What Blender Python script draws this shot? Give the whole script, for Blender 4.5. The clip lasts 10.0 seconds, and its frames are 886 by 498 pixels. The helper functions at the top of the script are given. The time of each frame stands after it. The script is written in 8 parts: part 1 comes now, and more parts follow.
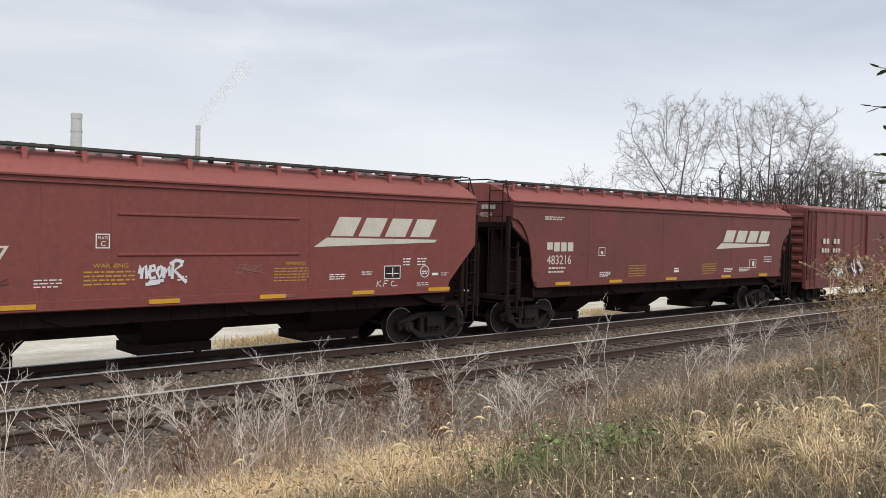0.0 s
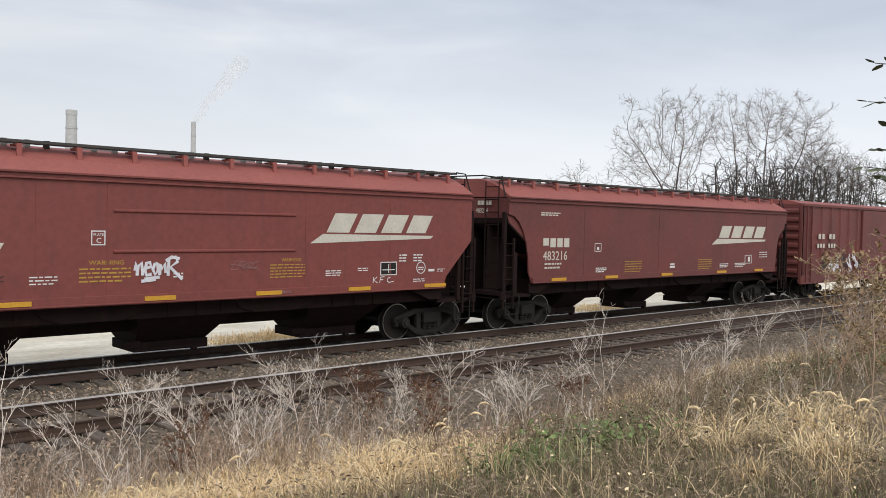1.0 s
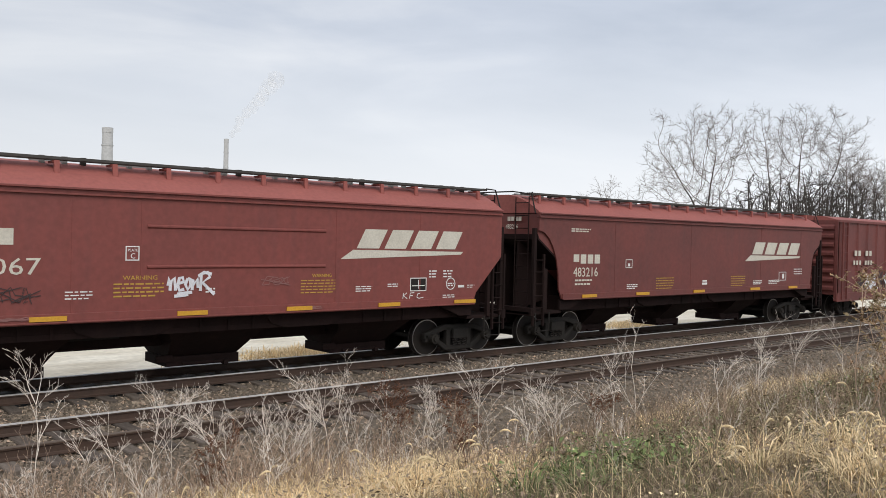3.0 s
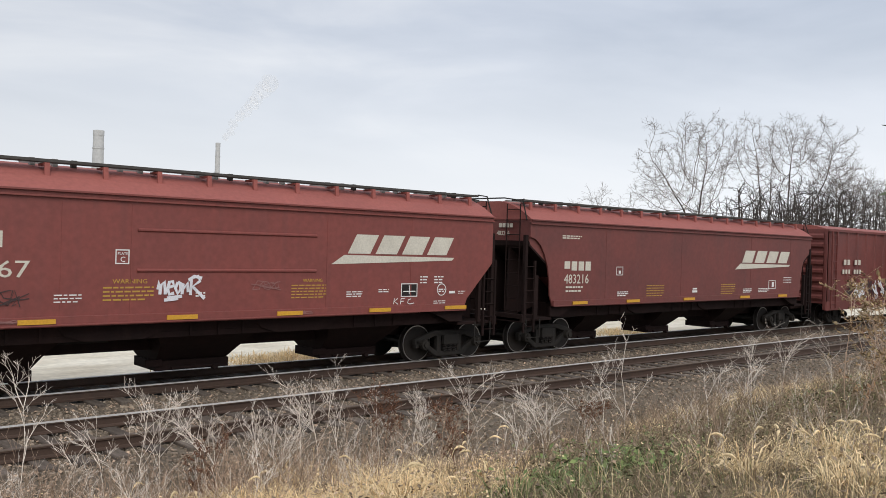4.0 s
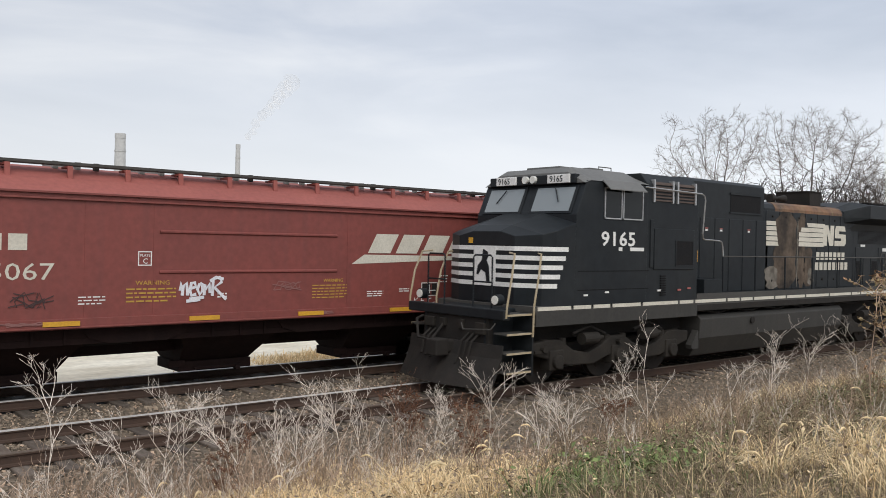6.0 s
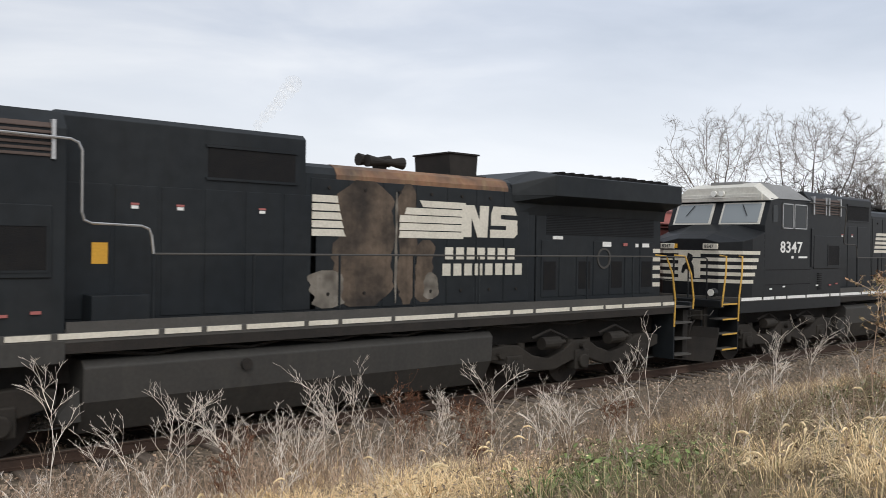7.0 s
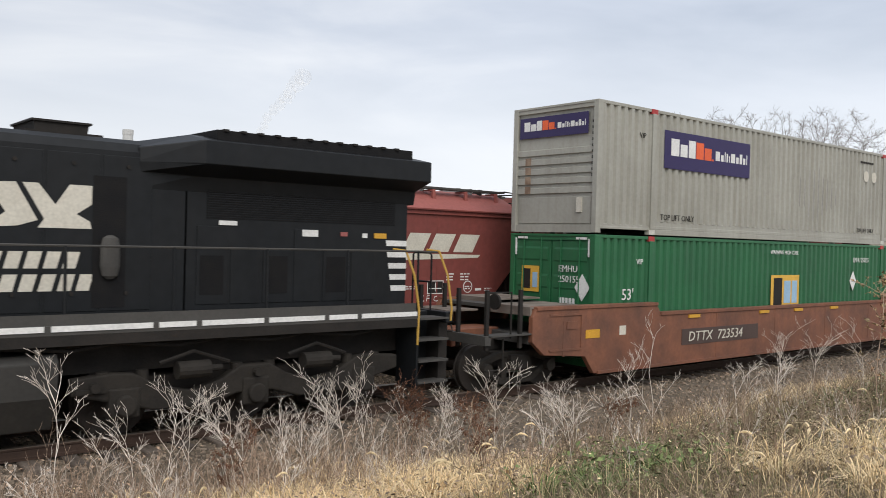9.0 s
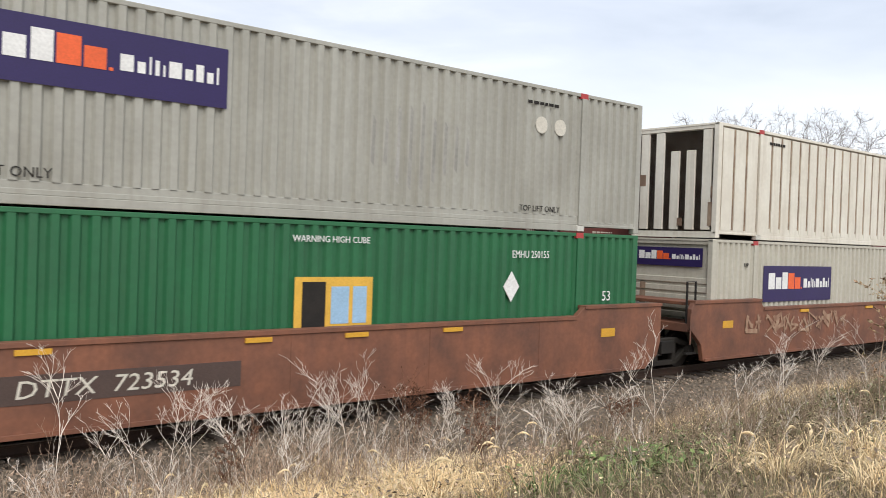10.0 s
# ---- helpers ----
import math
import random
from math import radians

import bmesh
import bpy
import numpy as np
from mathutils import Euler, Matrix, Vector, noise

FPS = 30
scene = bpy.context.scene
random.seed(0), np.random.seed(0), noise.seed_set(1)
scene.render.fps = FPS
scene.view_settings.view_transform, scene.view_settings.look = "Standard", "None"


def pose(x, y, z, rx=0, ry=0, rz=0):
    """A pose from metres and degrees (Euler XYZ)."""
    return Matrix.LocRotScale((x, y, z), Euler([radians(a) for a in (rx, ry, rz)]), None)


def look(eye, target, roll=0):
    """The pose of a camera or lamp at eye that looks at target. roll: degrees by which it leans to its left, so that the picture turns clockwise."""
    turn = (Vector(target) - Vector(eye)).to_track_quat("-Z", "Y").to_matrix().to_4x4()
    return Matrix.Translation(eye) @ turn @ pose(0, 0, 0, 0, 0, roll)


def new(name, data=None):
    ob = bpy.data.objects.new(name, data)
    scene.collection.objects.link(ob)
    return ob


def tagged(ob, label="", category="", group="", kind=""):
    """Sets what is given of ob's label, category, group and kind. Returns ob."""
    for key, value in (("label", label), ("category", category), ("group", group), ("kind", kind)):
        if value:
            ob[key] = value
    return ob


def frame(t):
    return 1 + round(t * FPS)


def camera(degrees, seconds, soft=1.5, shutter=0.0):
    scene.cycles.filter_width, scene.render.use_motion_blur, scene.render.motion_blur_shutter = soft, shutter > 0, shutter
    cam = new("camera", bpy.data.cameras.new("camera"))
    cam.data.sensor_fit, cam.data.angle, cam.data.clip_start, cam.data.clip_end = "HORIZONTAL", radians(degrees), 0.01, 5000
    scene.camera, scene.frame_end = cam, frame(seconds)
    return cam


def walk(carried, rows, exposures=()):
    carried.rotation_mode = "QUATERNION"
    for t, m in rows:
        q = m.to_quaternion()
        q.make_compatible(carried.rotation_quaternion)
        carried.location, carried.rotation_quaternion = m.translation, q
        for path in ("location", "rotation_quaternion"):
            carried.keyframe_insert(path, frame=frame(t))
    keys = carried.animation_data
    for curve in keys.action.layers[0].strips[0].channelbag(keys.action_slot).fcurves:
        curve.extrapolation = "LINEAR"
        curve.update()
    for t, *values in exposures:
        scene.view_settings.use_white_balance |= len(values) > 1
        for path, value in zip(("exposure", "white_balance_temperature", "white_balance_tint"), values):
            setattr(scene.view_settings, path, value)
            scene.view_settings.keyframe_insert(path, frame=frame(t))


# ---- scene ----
# ---- camera ----
EYE_Z = 2.968
cam = camera(54.8, 10.0, soft=0.7, shutter=0.06)
walk(cam, [
    (0, pose(0, 0, EYE_Z, 88.515, -1.321, -42.890)),
    (0.5, pose(0, 0, EYE_Z, 88.593, -1.326, -42.965)),
    (1, pose(0, 0, EYE_Z, 88.261, -1.197, -43.149)),
    (1.5, pose(0, 0, EYE_Z, 88.054, -1.360, -43.250)),
    (2, pose(0, 0, EYE_Z, 88.439, -1.170, -42.314)),
    (2.5, pose(0, 0, EYE_Z, 89.102, -1.294, -41.098)),
    (4, pose(0, 0, EYE_Z, 89.701, -1.728, -41.736)),
    (4.5, pose(0, 0, EYE_Z, 89.487, -2.223, -42.423)),
    (5, pose(0, 0, EYE_Z, 89.143, -2.372, -42.626)),
    (5.5, pose(0, 0, EYE_Z, 89.270, -1.724, -41.156)),
    (5.7, pose(0, 0, EYE_Z, 89.440, -1.439, -40.764)),
    (6.8, pose(0, 0, EYE_Z, 89.691, -0.963, -40.106)),
    (7, pose(0, 0, EYE_Z, 89.705, -0.932, -40.333)),
    (7.5, pose(0, 0, EYE_Z, 89.716, -0.960, -41.097)),
    (8, pose(0, 0, EYE_Z, 89.666, -1.108, -40.890)),
    (8.5, pose(0, 0, EYE_Z, 89.545, -1.472, -40.373)),
    (9, pose(0, 0, EYE_Z, 89.459, -1.566, -39.998)),
    (9.5, pose(0, 0, EYE_Z, 89.390, -1.497, -39.820)),
    (10, pose(0, 0, EYE_Z, 89.351, -1.957, -39.795)),
], exposures=[(0.0, 0.0), (5.7, 0.0), (6.8, 0.09), (8.8, 0.11), (9.4, 0.17), (10.0, 0.42)])

# ---- light: overcast sky and a broad weak sun ----
SUN_EL, SUN_AZ = 46, 205


def build_world():
    w = bpy.data.worlds.new("overcast_sky")
    scene.world = w
    w.use_nodes = True
    nt = w.node_tree
    nt.nodes.clear()
    out = nt.nodes.new("ShaderNodeOutputWorld")
    sky = nt.nodes.new("ShaderNodeTexSky")
    sky.sky_type, sky.sun_disc = "NISHITA", False
    sky.sun_elevation, sky.sun_rotation = radians(SUN_EL), radians(SUN_AZ)
    sky.dust_density = 4.0
    bg_sky = nt.nodes.new("ShaderNodeBackground")
    bg_sky.inputs[1].default_value = 0.012
    nt.links.new(sky.outputs[0], bg_sky.inputs[0])
    # cloud deck: streaky noise over the sky's direction
    tc = nt.nodes.new("ShaderNodeTexCoord")
    mp = nt.nodes.new("ShaderNodeMapping")
    mp.inputs["Rotation"].default_value = (0, radians(9), radians(25))
    mp.inputs["Scale"].default_value = (1.0, 1.0, 4.2)
    n1 = nt.nodes.new("ShaderNodeTexNoise")
    n1.inputs["Scale"].default_value, n1.inputs["Detail"].default_value = 2.3, 6.0
    n1.inputs["Roughness"].default_value, n1.inputs["Distortion"].default_value = 0.5, 0.35
    nt.links.new(tc.outputs["Generated"], mp.inputs[0])
    nt.links.new(mp.outputs[0], n1.inputs["Vector"])
    ramp = nt.nodes.new("ShaderNodeValToRGB")
    e = ramp.color_ramp.elements
    e[0].position, e[0].color = 0.30, (0.44, 0.494, 0.587, 1)
    e[1].position, e[1].color = 0.72, (0.80, 0.82, 0.86, 1)
    m = e.new(0.50)
    m.color = (0.57, 0.617, 0.705, 1)
    nt.links.new(n1.outputs["Fac"], ramp.inputs[0])
    # brighter band low over the horizon
    sep = nt.nodes.new("ShaderNodeSeparateXYZ")
    nt.links.new(tc.outputs["Generated"], sep.inputs[0])
    band = nt.nodes.new("ShaderNodeMapRange")
    band.inputs[1].default_value, band.inputs[2].default_value = 0.26, 0.05
    band.inputs[3].default_value, band.inputs[4].default_value = 0.0, 0.9
    nt.links.new(sep.outputs["Z"], band.inputs[0])
    mix = nt.nodes.new("ShaderNodeMix")
    mix.data_type = "RGBA"
    mix.inputs[7].default_value = (0.875, 0.90, 0.935, 1)
    nt.links.new(band.outputs[0], mix.inputs[0])
    nt.links.new(ramp.outputs[0], mix.inputs[6])
    # cloud cover thins towards +x
    side = nt.nodes.new("ShaderNodeMapRange")
    side.inputs[1].default_value, side.inputs[2].default_value = 0.15, 0.95
    side.inputs[3].default_value, side.inputs[4].default_value = 0.90, 1.07
    nt.links.new(sep.outputs["X"], side.inputs[0])
    bg = nt.nodes.new("ShaderNodeBackground")
    nt.links.new(side.outputs[0], bg.inputs[1])
    nt.links.new(mix.outputs[2], bg.inputs[0])
    add = nt.nodes.new("ShaderNodeAddShader")
    nt.links.new(bg_sky.outputs[0], add.inputs[0])
    nt.links.new(bg.outputs[0], add.inputs[1])
    nt.links.new(add.outputs[0], out.inputs[0])


build_world()
sun_data = bpy.data.lights.new("sun", "SUN")
sun_data.energy, sun_data.angle, sun_data.color = 2.05, radians(50), (1.0, 0.96, 0.9)
sun = new("sun", sun_data)
_az, _el = radians(SUN_AZ), radians(SUN_EL)
sun.matrix_world = look((0, 0, 40), (-40 * math.sin(_az) * math.cos(_el), -40 * math.cos(_az) * math.cos(_el), 40 - 40 * math.sin(_el)))

# ---- materials ----
def mat(name, base, rough=0.6, metal=0.0, alt=None, amount=0.5, scale=2.0, fine=40.0, bump=0.15, streak=None, spec=0.5, per_piece=0.0, stretch=(1, 1, 1), coords="Object", grain=0.13):
    """Principled paint or stone: base and alt mixed by coarse noise, fine grain in value, bump; streak: a third colour in upright runs."""
    m = bpy.data.materials.new(name)
    m.use_nodes = True
    nt = m.node_tree
    b = nt.nodes["Principled BSDF"]
    b.inputs["Roughness"].default_value, b.inputs["Metallic"].default_value = rough, metal
    b.inputs["Specular IOR Level"].default_value = spec
    tc = nt.nodes.new("ShaderNodeTexCoord")
    mp = nt.nodes.new("ShaderNodeMapping")
    mp.inputs["Scale"].default_value = stretch
    nt.links.new(tc.outputs[coords], mp.inputs[0])
    n1 = nt.nodes.new("ShaderNodeTexNoise")
    n1.inputs["Scale"].default_value, n1.inputs["Detail"].default_value = scale, 6
    nt.links.new(mp.outputs[0], n1.inputs["Vector"])
    r1 = nt.nodes.new("ShaderNodeMapRange")
    r1.inputs[1].default_value, r1.inputs[2].default_value = 0.38, 0.68
    r1.inputs[4].default_value = amount
    nt.links.new(n1.outputs["Fac"], r1.inputs[0])
    mx = nt.nodes.new("ShaderNodeMix")
    mx.data_type = "RGBA"
    alt = alt or tuple(c * 0.7 for c in base)
    mx.inputs[6].default_value, mx.inputs[7].default_value = (*base, 1), (*alt, 1)
    nt.links.new(r1.outputs[0], mx.inputs[0])
    col = mx.outputs[2]
    if streak:
        mp2 = nt.nodes.new("ShaderNodeMapping")
        mp2.inputs["Scale"].default_value = (6.0, 6.0, 0.35)
        nt.links.new(tc.outputs["Object"], mp2.inputs[0])
        n3 = nt.nodes.new("ShaderNodeTexNoise")
        n3.inputs["Scale"].default_value, n3.inputs["Detail"].default_value = 1.0, 5
        nt.links.new(mp2.outputs[0], n3.inputs["Vector"])
        r3 = nt.nodes.new("ShaderNodeMapRange")
        r3.inputs[1].default_value, r3.inputs[2].default_value, r3.inputs[4].default_value = 0.5, 0.8, 0.55
        nt.links.new(n3.outputs["Fac"], r3.inputs[0])
        m3 = nt.nodes.new("ShaderNodeMix")
        m3.data_type = "RGBA"
        m3.inputs[7].default_value = (*streak, 1)
        nt.links.new(r3.outputs[0], m3.inputs[0])
        nt.links.new(col, m3.inputs[6])
        col = m3.outputs[2]
    n2 = nt.nodes.new("ShaderNodeTexNoise")
    n2.inputs["Scale"].default_value, n2.inputs["Detail"].default_value = fine, 4
    nt.links.new(tc.outputs["Object"], n2.inputs["Vector"])
    r2 = nt.nodes.new("ShaderNodeMapRange")
    r2.inputs[3].default_value, r2.inputs[4].default_value = 1 - 2 * grain, 1 + 2 * grain
    nt.links.new(n2.outputs["Fac"], r2.inputs[0])
    hsv = nt.nodes.new("ShaderNodeHueSaturation")
    nt.links.new(col, hsv.inputs["Color"])
    if per_piece:
        oi = nt.nodes.new("ShaderNodeObjectInfo" if per_piece > 0 else "ShaderNodeNewGeometry")
        ri = nt.nodes.new("ShaderNodeMapRange")
        ri.inputs[3].default_value, ri.inputs[4].default_value = 1 - abs(per_piece), 1 + abs(per_piece)
        nt.links.new(oi.outputs["Random" if per_piece > 0 else "Random Per Island"], ri.inputs[0])
        mul = nt.nodes.new("ShaderNodeMath")
        mul.operation = "MULTIPLY"
        nt.links.new(ri.outputs[0], mul.inputs[0])
        nt.links.new(r2.outputs[0], mul.inputs[1])
        nt.links.new(mul.outputs[0], hsv.inputs["Value"])
    else:
        nt.links.new(r2.outputs[0], hsv.inputs["Value"])
    nt.links.new(hsv.outputs[0], b.inputs["Base Color"])
    if bump:
        bp = nt.nodes.new("ShaderNodeBump")
        bp.inputs["Strength"].default_value, bp.inputs["Distance"].default_value = bump, 0.02
        nt.links.new(n2.outputs["Fac"], bp.inputs["Height"])
        nt.links.new(bp.outputs[0], b.inputs["Normal"])
    return m


def glass_mat(name, tint, rough, spec=0.6):
    m = bpy.data.materials.new(name)
    m.use_nodes = True
    b = m.node_tree.nodes["Principled BSDF"]
    b.inputs["Base Color"].default_value = (*tint, 1)
    b.inputs["Roughness"].default_value, b.inputs["IOR"].default_value = rough, 1.5
    b.inputs["Specular IOR Level"].default_value = spec
    return m


RED = mat("oxide_red_paint", (0.205, 0.052, 0.043), 0.55, alt=(0.168, 0.047, 0.041), scale=0.7, fine=9, bump=0.05, streak=(0.16, 0.05, 0.045))
RED_DARK = mat("faded_brown_red_paint", (0.165, 0.044, 0.037), 0.6, alt=(0.085, 0.033, 0.031), scale=0.6, fine=9, bump=0.05, streak=(0.12, 0.045, 0.04))
# the cars' red, lightened in colour for skylight on the upward faces
ROOF_RED = mat("sky_lightened_red_roof_paint", (0.30, 0.088, 0.072), 0.7, alt=(0.24, 0.07, 0.06), scale=1.2, fine=12, bump=0.05)
# underframe grime; the same dark colour paints the shade on the slope sheets
UNDER = mat("grimy_red_underframe_and_end_shade", (0.018, 0.0095, 0.0088), 0.85, alt=(0.010, 0.007, 0.0066), scale=1.4, fine=24, streak=(0.027, 0.015, 0.0125), spec=0.15)
GRIME = mat("black_brown_grime", (0.017, 0.0152, 0.0138), 0.8, alt=(0.032, 0.0265, 0.0225), scale=3, fine=30, spec=0.3)
TRUCK = mat("dusty_cast_steel", (0.021, 0.0185, 0.016), 0.8, alt=(0.046, 0.040, 0.033), amount=0.4, scale=2.5, fine=24, spec=0.25)
WHEEL = mat("worn_wheel_steel", (0.019, 0.0165, 0.015), 0.6, 0.0, alt=(0.034, 0.026, 0.021), scale=5, spec=0.3)
TREAD = mat("polished_tread_steel", (0.45, 0.44, 0.43), 0.3, 0.9, bump=0.02)
BLACK = mat("satin_black_locomotive_paint", (0.0105, 0.0120, 0.0138), 0.46, alt=(0.016, 0.0168, 0.0175), scale=0.8, fine=6, bump=0.03, streak=(0.0145, 0.0148, 0.015), spec=0.24, grain=0.2)
BLACK_FADED = mat("faded_blue_black_locomotive_paint", (0.0118, 0.0148, 0.0178), 0.5, alt=(0.022, 0.0245, 0.026), amount=0.7, scale=0.7, fine=5, bump=0.03, streak=(0.011, 0.012, 0.013), spec=0.22, grain=0.2)
SCREEN = mat("black_mesh_and_doorway_shade", (0.008, 0.008, 0.009), 0.75, alt=(0.014, 0.013, 0.012), scale=4, fine=60, bump=0.3, spec=0.2)
SCORCH = mat("burnt_brown_paint_scale", (0.034, 0.028, 0.024), 0.8, alt=(0.15, 0.112, 0.082), amount=0.95, scale=1.3, fine=9, bump=0.15, streak=(0.018, 0.016, 0.015), spec=0.25, grain=0.25)
ASH = mat("pale_ashy_paint_scale", (0.22, 0.20, 0.17), 0.85, alt=(0.07, 0.06, 0.05), amount=0.9, scale=4, fine=16, bump=0.2, streak=(0.10, 0.085, 0.07), spec=0.25, grain=0.25)
DECAL = mat("faded_red_decal", (0.36, 0.11, 0.10), 0.6, bump=0.02)
ROOF_GREY = mat("weathered_grey_roof_paint", (0.21, 0.21, 0.205), 0.55, alt=(0.14, 0.14, 0.135), scale=1.5, fine=14, bump=0.05)
RUST_TOP = mat("orange_heat_rust", (0.20, 0.105, 0.058), 0.8, alt=(0.055, 0.043, 0.036), amount=1.0, scale=1.5, fine=12, streak=(0.26, 0.19, 0.10), grain=0.2)
WALK = mat("dusty_walkway_steel", (0.06, 0.057, 0.052), 0.75, alt=(0.035, 0.034, 0.032), scale=2, fine=25)
TANK = mat("dusty_fuel_tank_paint", (0.036, 0.035, 0.033), 0.65, alt=(0.052, 0.049, 0.044), scale=0.8, fine=16, bump=0.06, streak=(0.055, 0.052, 0.046), spec=0.35)
CREAM = mat("off_white_marking_paint", (0.60, 0.57, 0.49), 0.6, alt=(0.47, 0.44, 0.37), scale=2.5, fine=25, bump=0.03)
WHITE = mat("white_marking_paint", (0.74, 0.74, 0.72), 0.6, alt=(0.6, 0.6, 0.58), scale=3, fine=25, bump=0.02)
SPRAY = mat("white_spray_paint", (0.70, 0.70, 0.74), 0.7, scale=4, bump=0)
FADED_TAG = mat("sun_faded_tan_spray", (0.36, 0.24, 0.16), 0.8, alt=(0.22, 0.11, 0.07), amount=0.9, scale=5, bump=0)
FAINT = mat("faint_pale_scrawl", (0.26, 0.12, 0.11), 0.7, scale=5, bump=0)
DARKTAG = mat("dark_spray_paint", (0.05, 0.03, 0.03), 0.7, bump=0)
YELLOW = mat("reflective_yellow_strip", (0.62, 0.33, 0.03), 0.5, alt=(0.5, 0.26, 0.03), scale=4, bump=0.02)
YELLOW_TXT = mat("mustard_lettering", (0.48, 0.29, 0.05), 0.6, bump=0)
RAIL_YEL = mat("chipped_yellow_handrail", (0.55, 0.33, 0.06), 0.55, alt=(0.4, 0.25, 0.07), scale=6)
RAIL_TAN = mat("weathered_tan_handrail", (0.36, 0.29, 0.18), 0.6, alt=(0.5, 0.45, 0.36), scale=6)
CAB_WHITE = mat("dirty_white_cab_paint", (0.56, 0.55, 0.50), 0.6, alt=(0.42, 0.40, 0.35), scale=1.6, fine=18, bump=0.04)
CAB_GREY = mat("grey_roof_paint", (0.14, 0.14, 0.135), 0.65, alt=(0.10, 0.10, 0.098), scale=2, fine=18)
ALU = mat("bare_aluminium_frame", (0.55, 0.55, 0.55), 0.4, 0.8, bump=0.03)
GLASS = glass_mat("cab_glass", (0.010, 0.012, 0.013), 0.08, 0.2)
# pale base tint adds reflected sky to what the glass mirrors itself
WINDSHIELD = glass_mat("windshield_with_painted_sky_sheen", (0.21, 0.235, 0.245), 0.06, 0.8)
LAMP = mat("headlight_lens", (0.75, 0.75, 0.7), 0.15, bump=0)
LOUVRE = mat("dusty_dark_louvre", (0.075, 0.05, 0.04), 0.75, alt=(0.04, 0.03, 0.026), scale=3)
GREY_BOX = mat("grey_container_paint", (0.36, 0.355, 0.312), 0.55, alt=(0.285, 0.278, 0.24), amount=0.8, scale=0.7, fine=12, bump=0.02, streak=(0.25, 0.235, 0.19), grain=0.07)
PALE_BOX = mat("pale_warm_container_paint", (0.47, 0.45, 0.38), 0.55, alt=(0.37, 0.345, 0.28), scale=0.8, fine=12, bump=0.02, streak=(0.33, 0.29, 0.22), grain=0.07)
GREEN_BOX = mat("green_container_paint", (0.019, 0.130, 0.050), 0.5, alt=(0.016, 0.085, 0.037), scale=0.9, fine=12, bump=0.02, streak=(0.035, 0.105, 0.055), grain=0.07)
CREAM_BOX = mat("cream_container_paint", (0.68, 0.65, 0.565), 0.6, alt=(0.52, 0.47, 0.385), scale=0.9, fine=12, bump=0.03, streak=(0.46, 0.40, 0.31), grain=0.05)
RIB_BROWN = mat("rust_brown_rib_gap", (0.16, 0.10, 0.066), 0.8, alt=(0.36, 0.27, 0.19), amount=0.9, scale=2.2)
PURPLE = mat("violet_sign_vinyl", (0.021, 0.011, 0.082), 0.5, alt=(0.018, 0.010, 0.068), scale=2, bump=0.02)
ORANGE = mat("orange_sign_vinyl", (0.78, 0.12, 0.03), 0.5, bump=0.02)
SIGN_YEL = mat("amber_sign_vinyl", (0.72, 0.42, 0.06), 0.5, bump=0.02)
SIGN_BLUE = mat("pale_blue_sign_vinyl", (0.32, 0.50, 0.68), 0.5, bump=0.02)
RED_SPOT = mat("red_corner_paint", (0.45, 0.05, 0.05), 0.6)
WELL_BROWN = mat("rusty_brown_well_car_paint", (0.215, 0.085, 0.047), 0.65, alt=(0.105, 0.05, 0.034), amount=0.85, scale=1.3, fine=14, bump=0.06, streak=(0.13, 0.058, 0.042))
DECK = mat("worn_tan_grey_deck_steel", (0.20, 0.17, 0.145), 0.7, alt=(0.10, 0.075, 0.06), amount=0.8, scale=2.5, fine=20)
WELL_PLATE = mat("dark_repaint_patch", (0.075, 0.048, 0.04), 0.6)
RAIL_STEEL = mat("rusty_rail_steel", (0.075, 0.045, 0.032), 0.7, 0.2, alt=(0.05, 0.034, 0.027), scale=4)
RAIL_HEAD = mat("polished_rail_head", (0.72, 0.71, 0.69), 0.55, 0.45, alt=(0.55, 0.53, 0.51), scale=2, bump=0.02)
TIE = mat("creosoted_weathered_timber", (0.085, 0.066, 0.052), 0.85, alt=(0.19, 0.16, 0.135), scale=3, fine=30, bump=0.4, per_piece=0.35, stretch=(6, 1, 1), grain=0.25)
SOIL = mat("dry_soil_and_leaf_litter", (0.245, 0.19, 0.13), 0.95, alt=(0.14, 0.11, 0.076), amount=0.9, scale=2.5, fine=22, bump=0.6, grain=0.3)
BALLAST = mat("brown_grey_ballast_bed", (0.105, 0.083, 0.062), 0.95, alt=(0.185, 0.147, 0.108), amount=0.9, scale=7, fine=26, bump=1.0, grain=0.3)
# dark ballast with the standing cars' shadow put into its colour
SHADED_BALLAST = mat("dark_ballast_with_car_shade", (0.028, 0.025, 0.022), 0.9, alt=(0.045, 0.04, 0.034), scale=6, fine=26, bump=0.8, grain=0.3)
STONE = mat("brown_grey_ballast_stone", (0.27, 0.218, 0.165), 0.9, alt=(0.115, 0.09, 0.068), scale=5, fine=30, per_piece=-0.5)
LOT = mat("pale_gravel_lot", (0.82, 0.775, 0.66), 1.0, alt=(0.52, 0.455, 0.345), amount=0.75, scale=0.55, fine=5, bump=0.1, spec=0.0, grain=0.13, stretch=(0.6, 1.6, 1))
CONCRETE = mat("pale_concrete_stack", (0.43, 0.435, 0.44), 0.9, alt=(0.34, 0.345, 0.35), scale=0.1, fine=1.0, bump=0.0)
STRAW = mat("dry_straw_grass", (0.76, 0.555, 0.30), 0.8, alt=(0.50, 0.345, 0.18), scale=1.2, fine=20, bump=0, per_piece=-0.35)
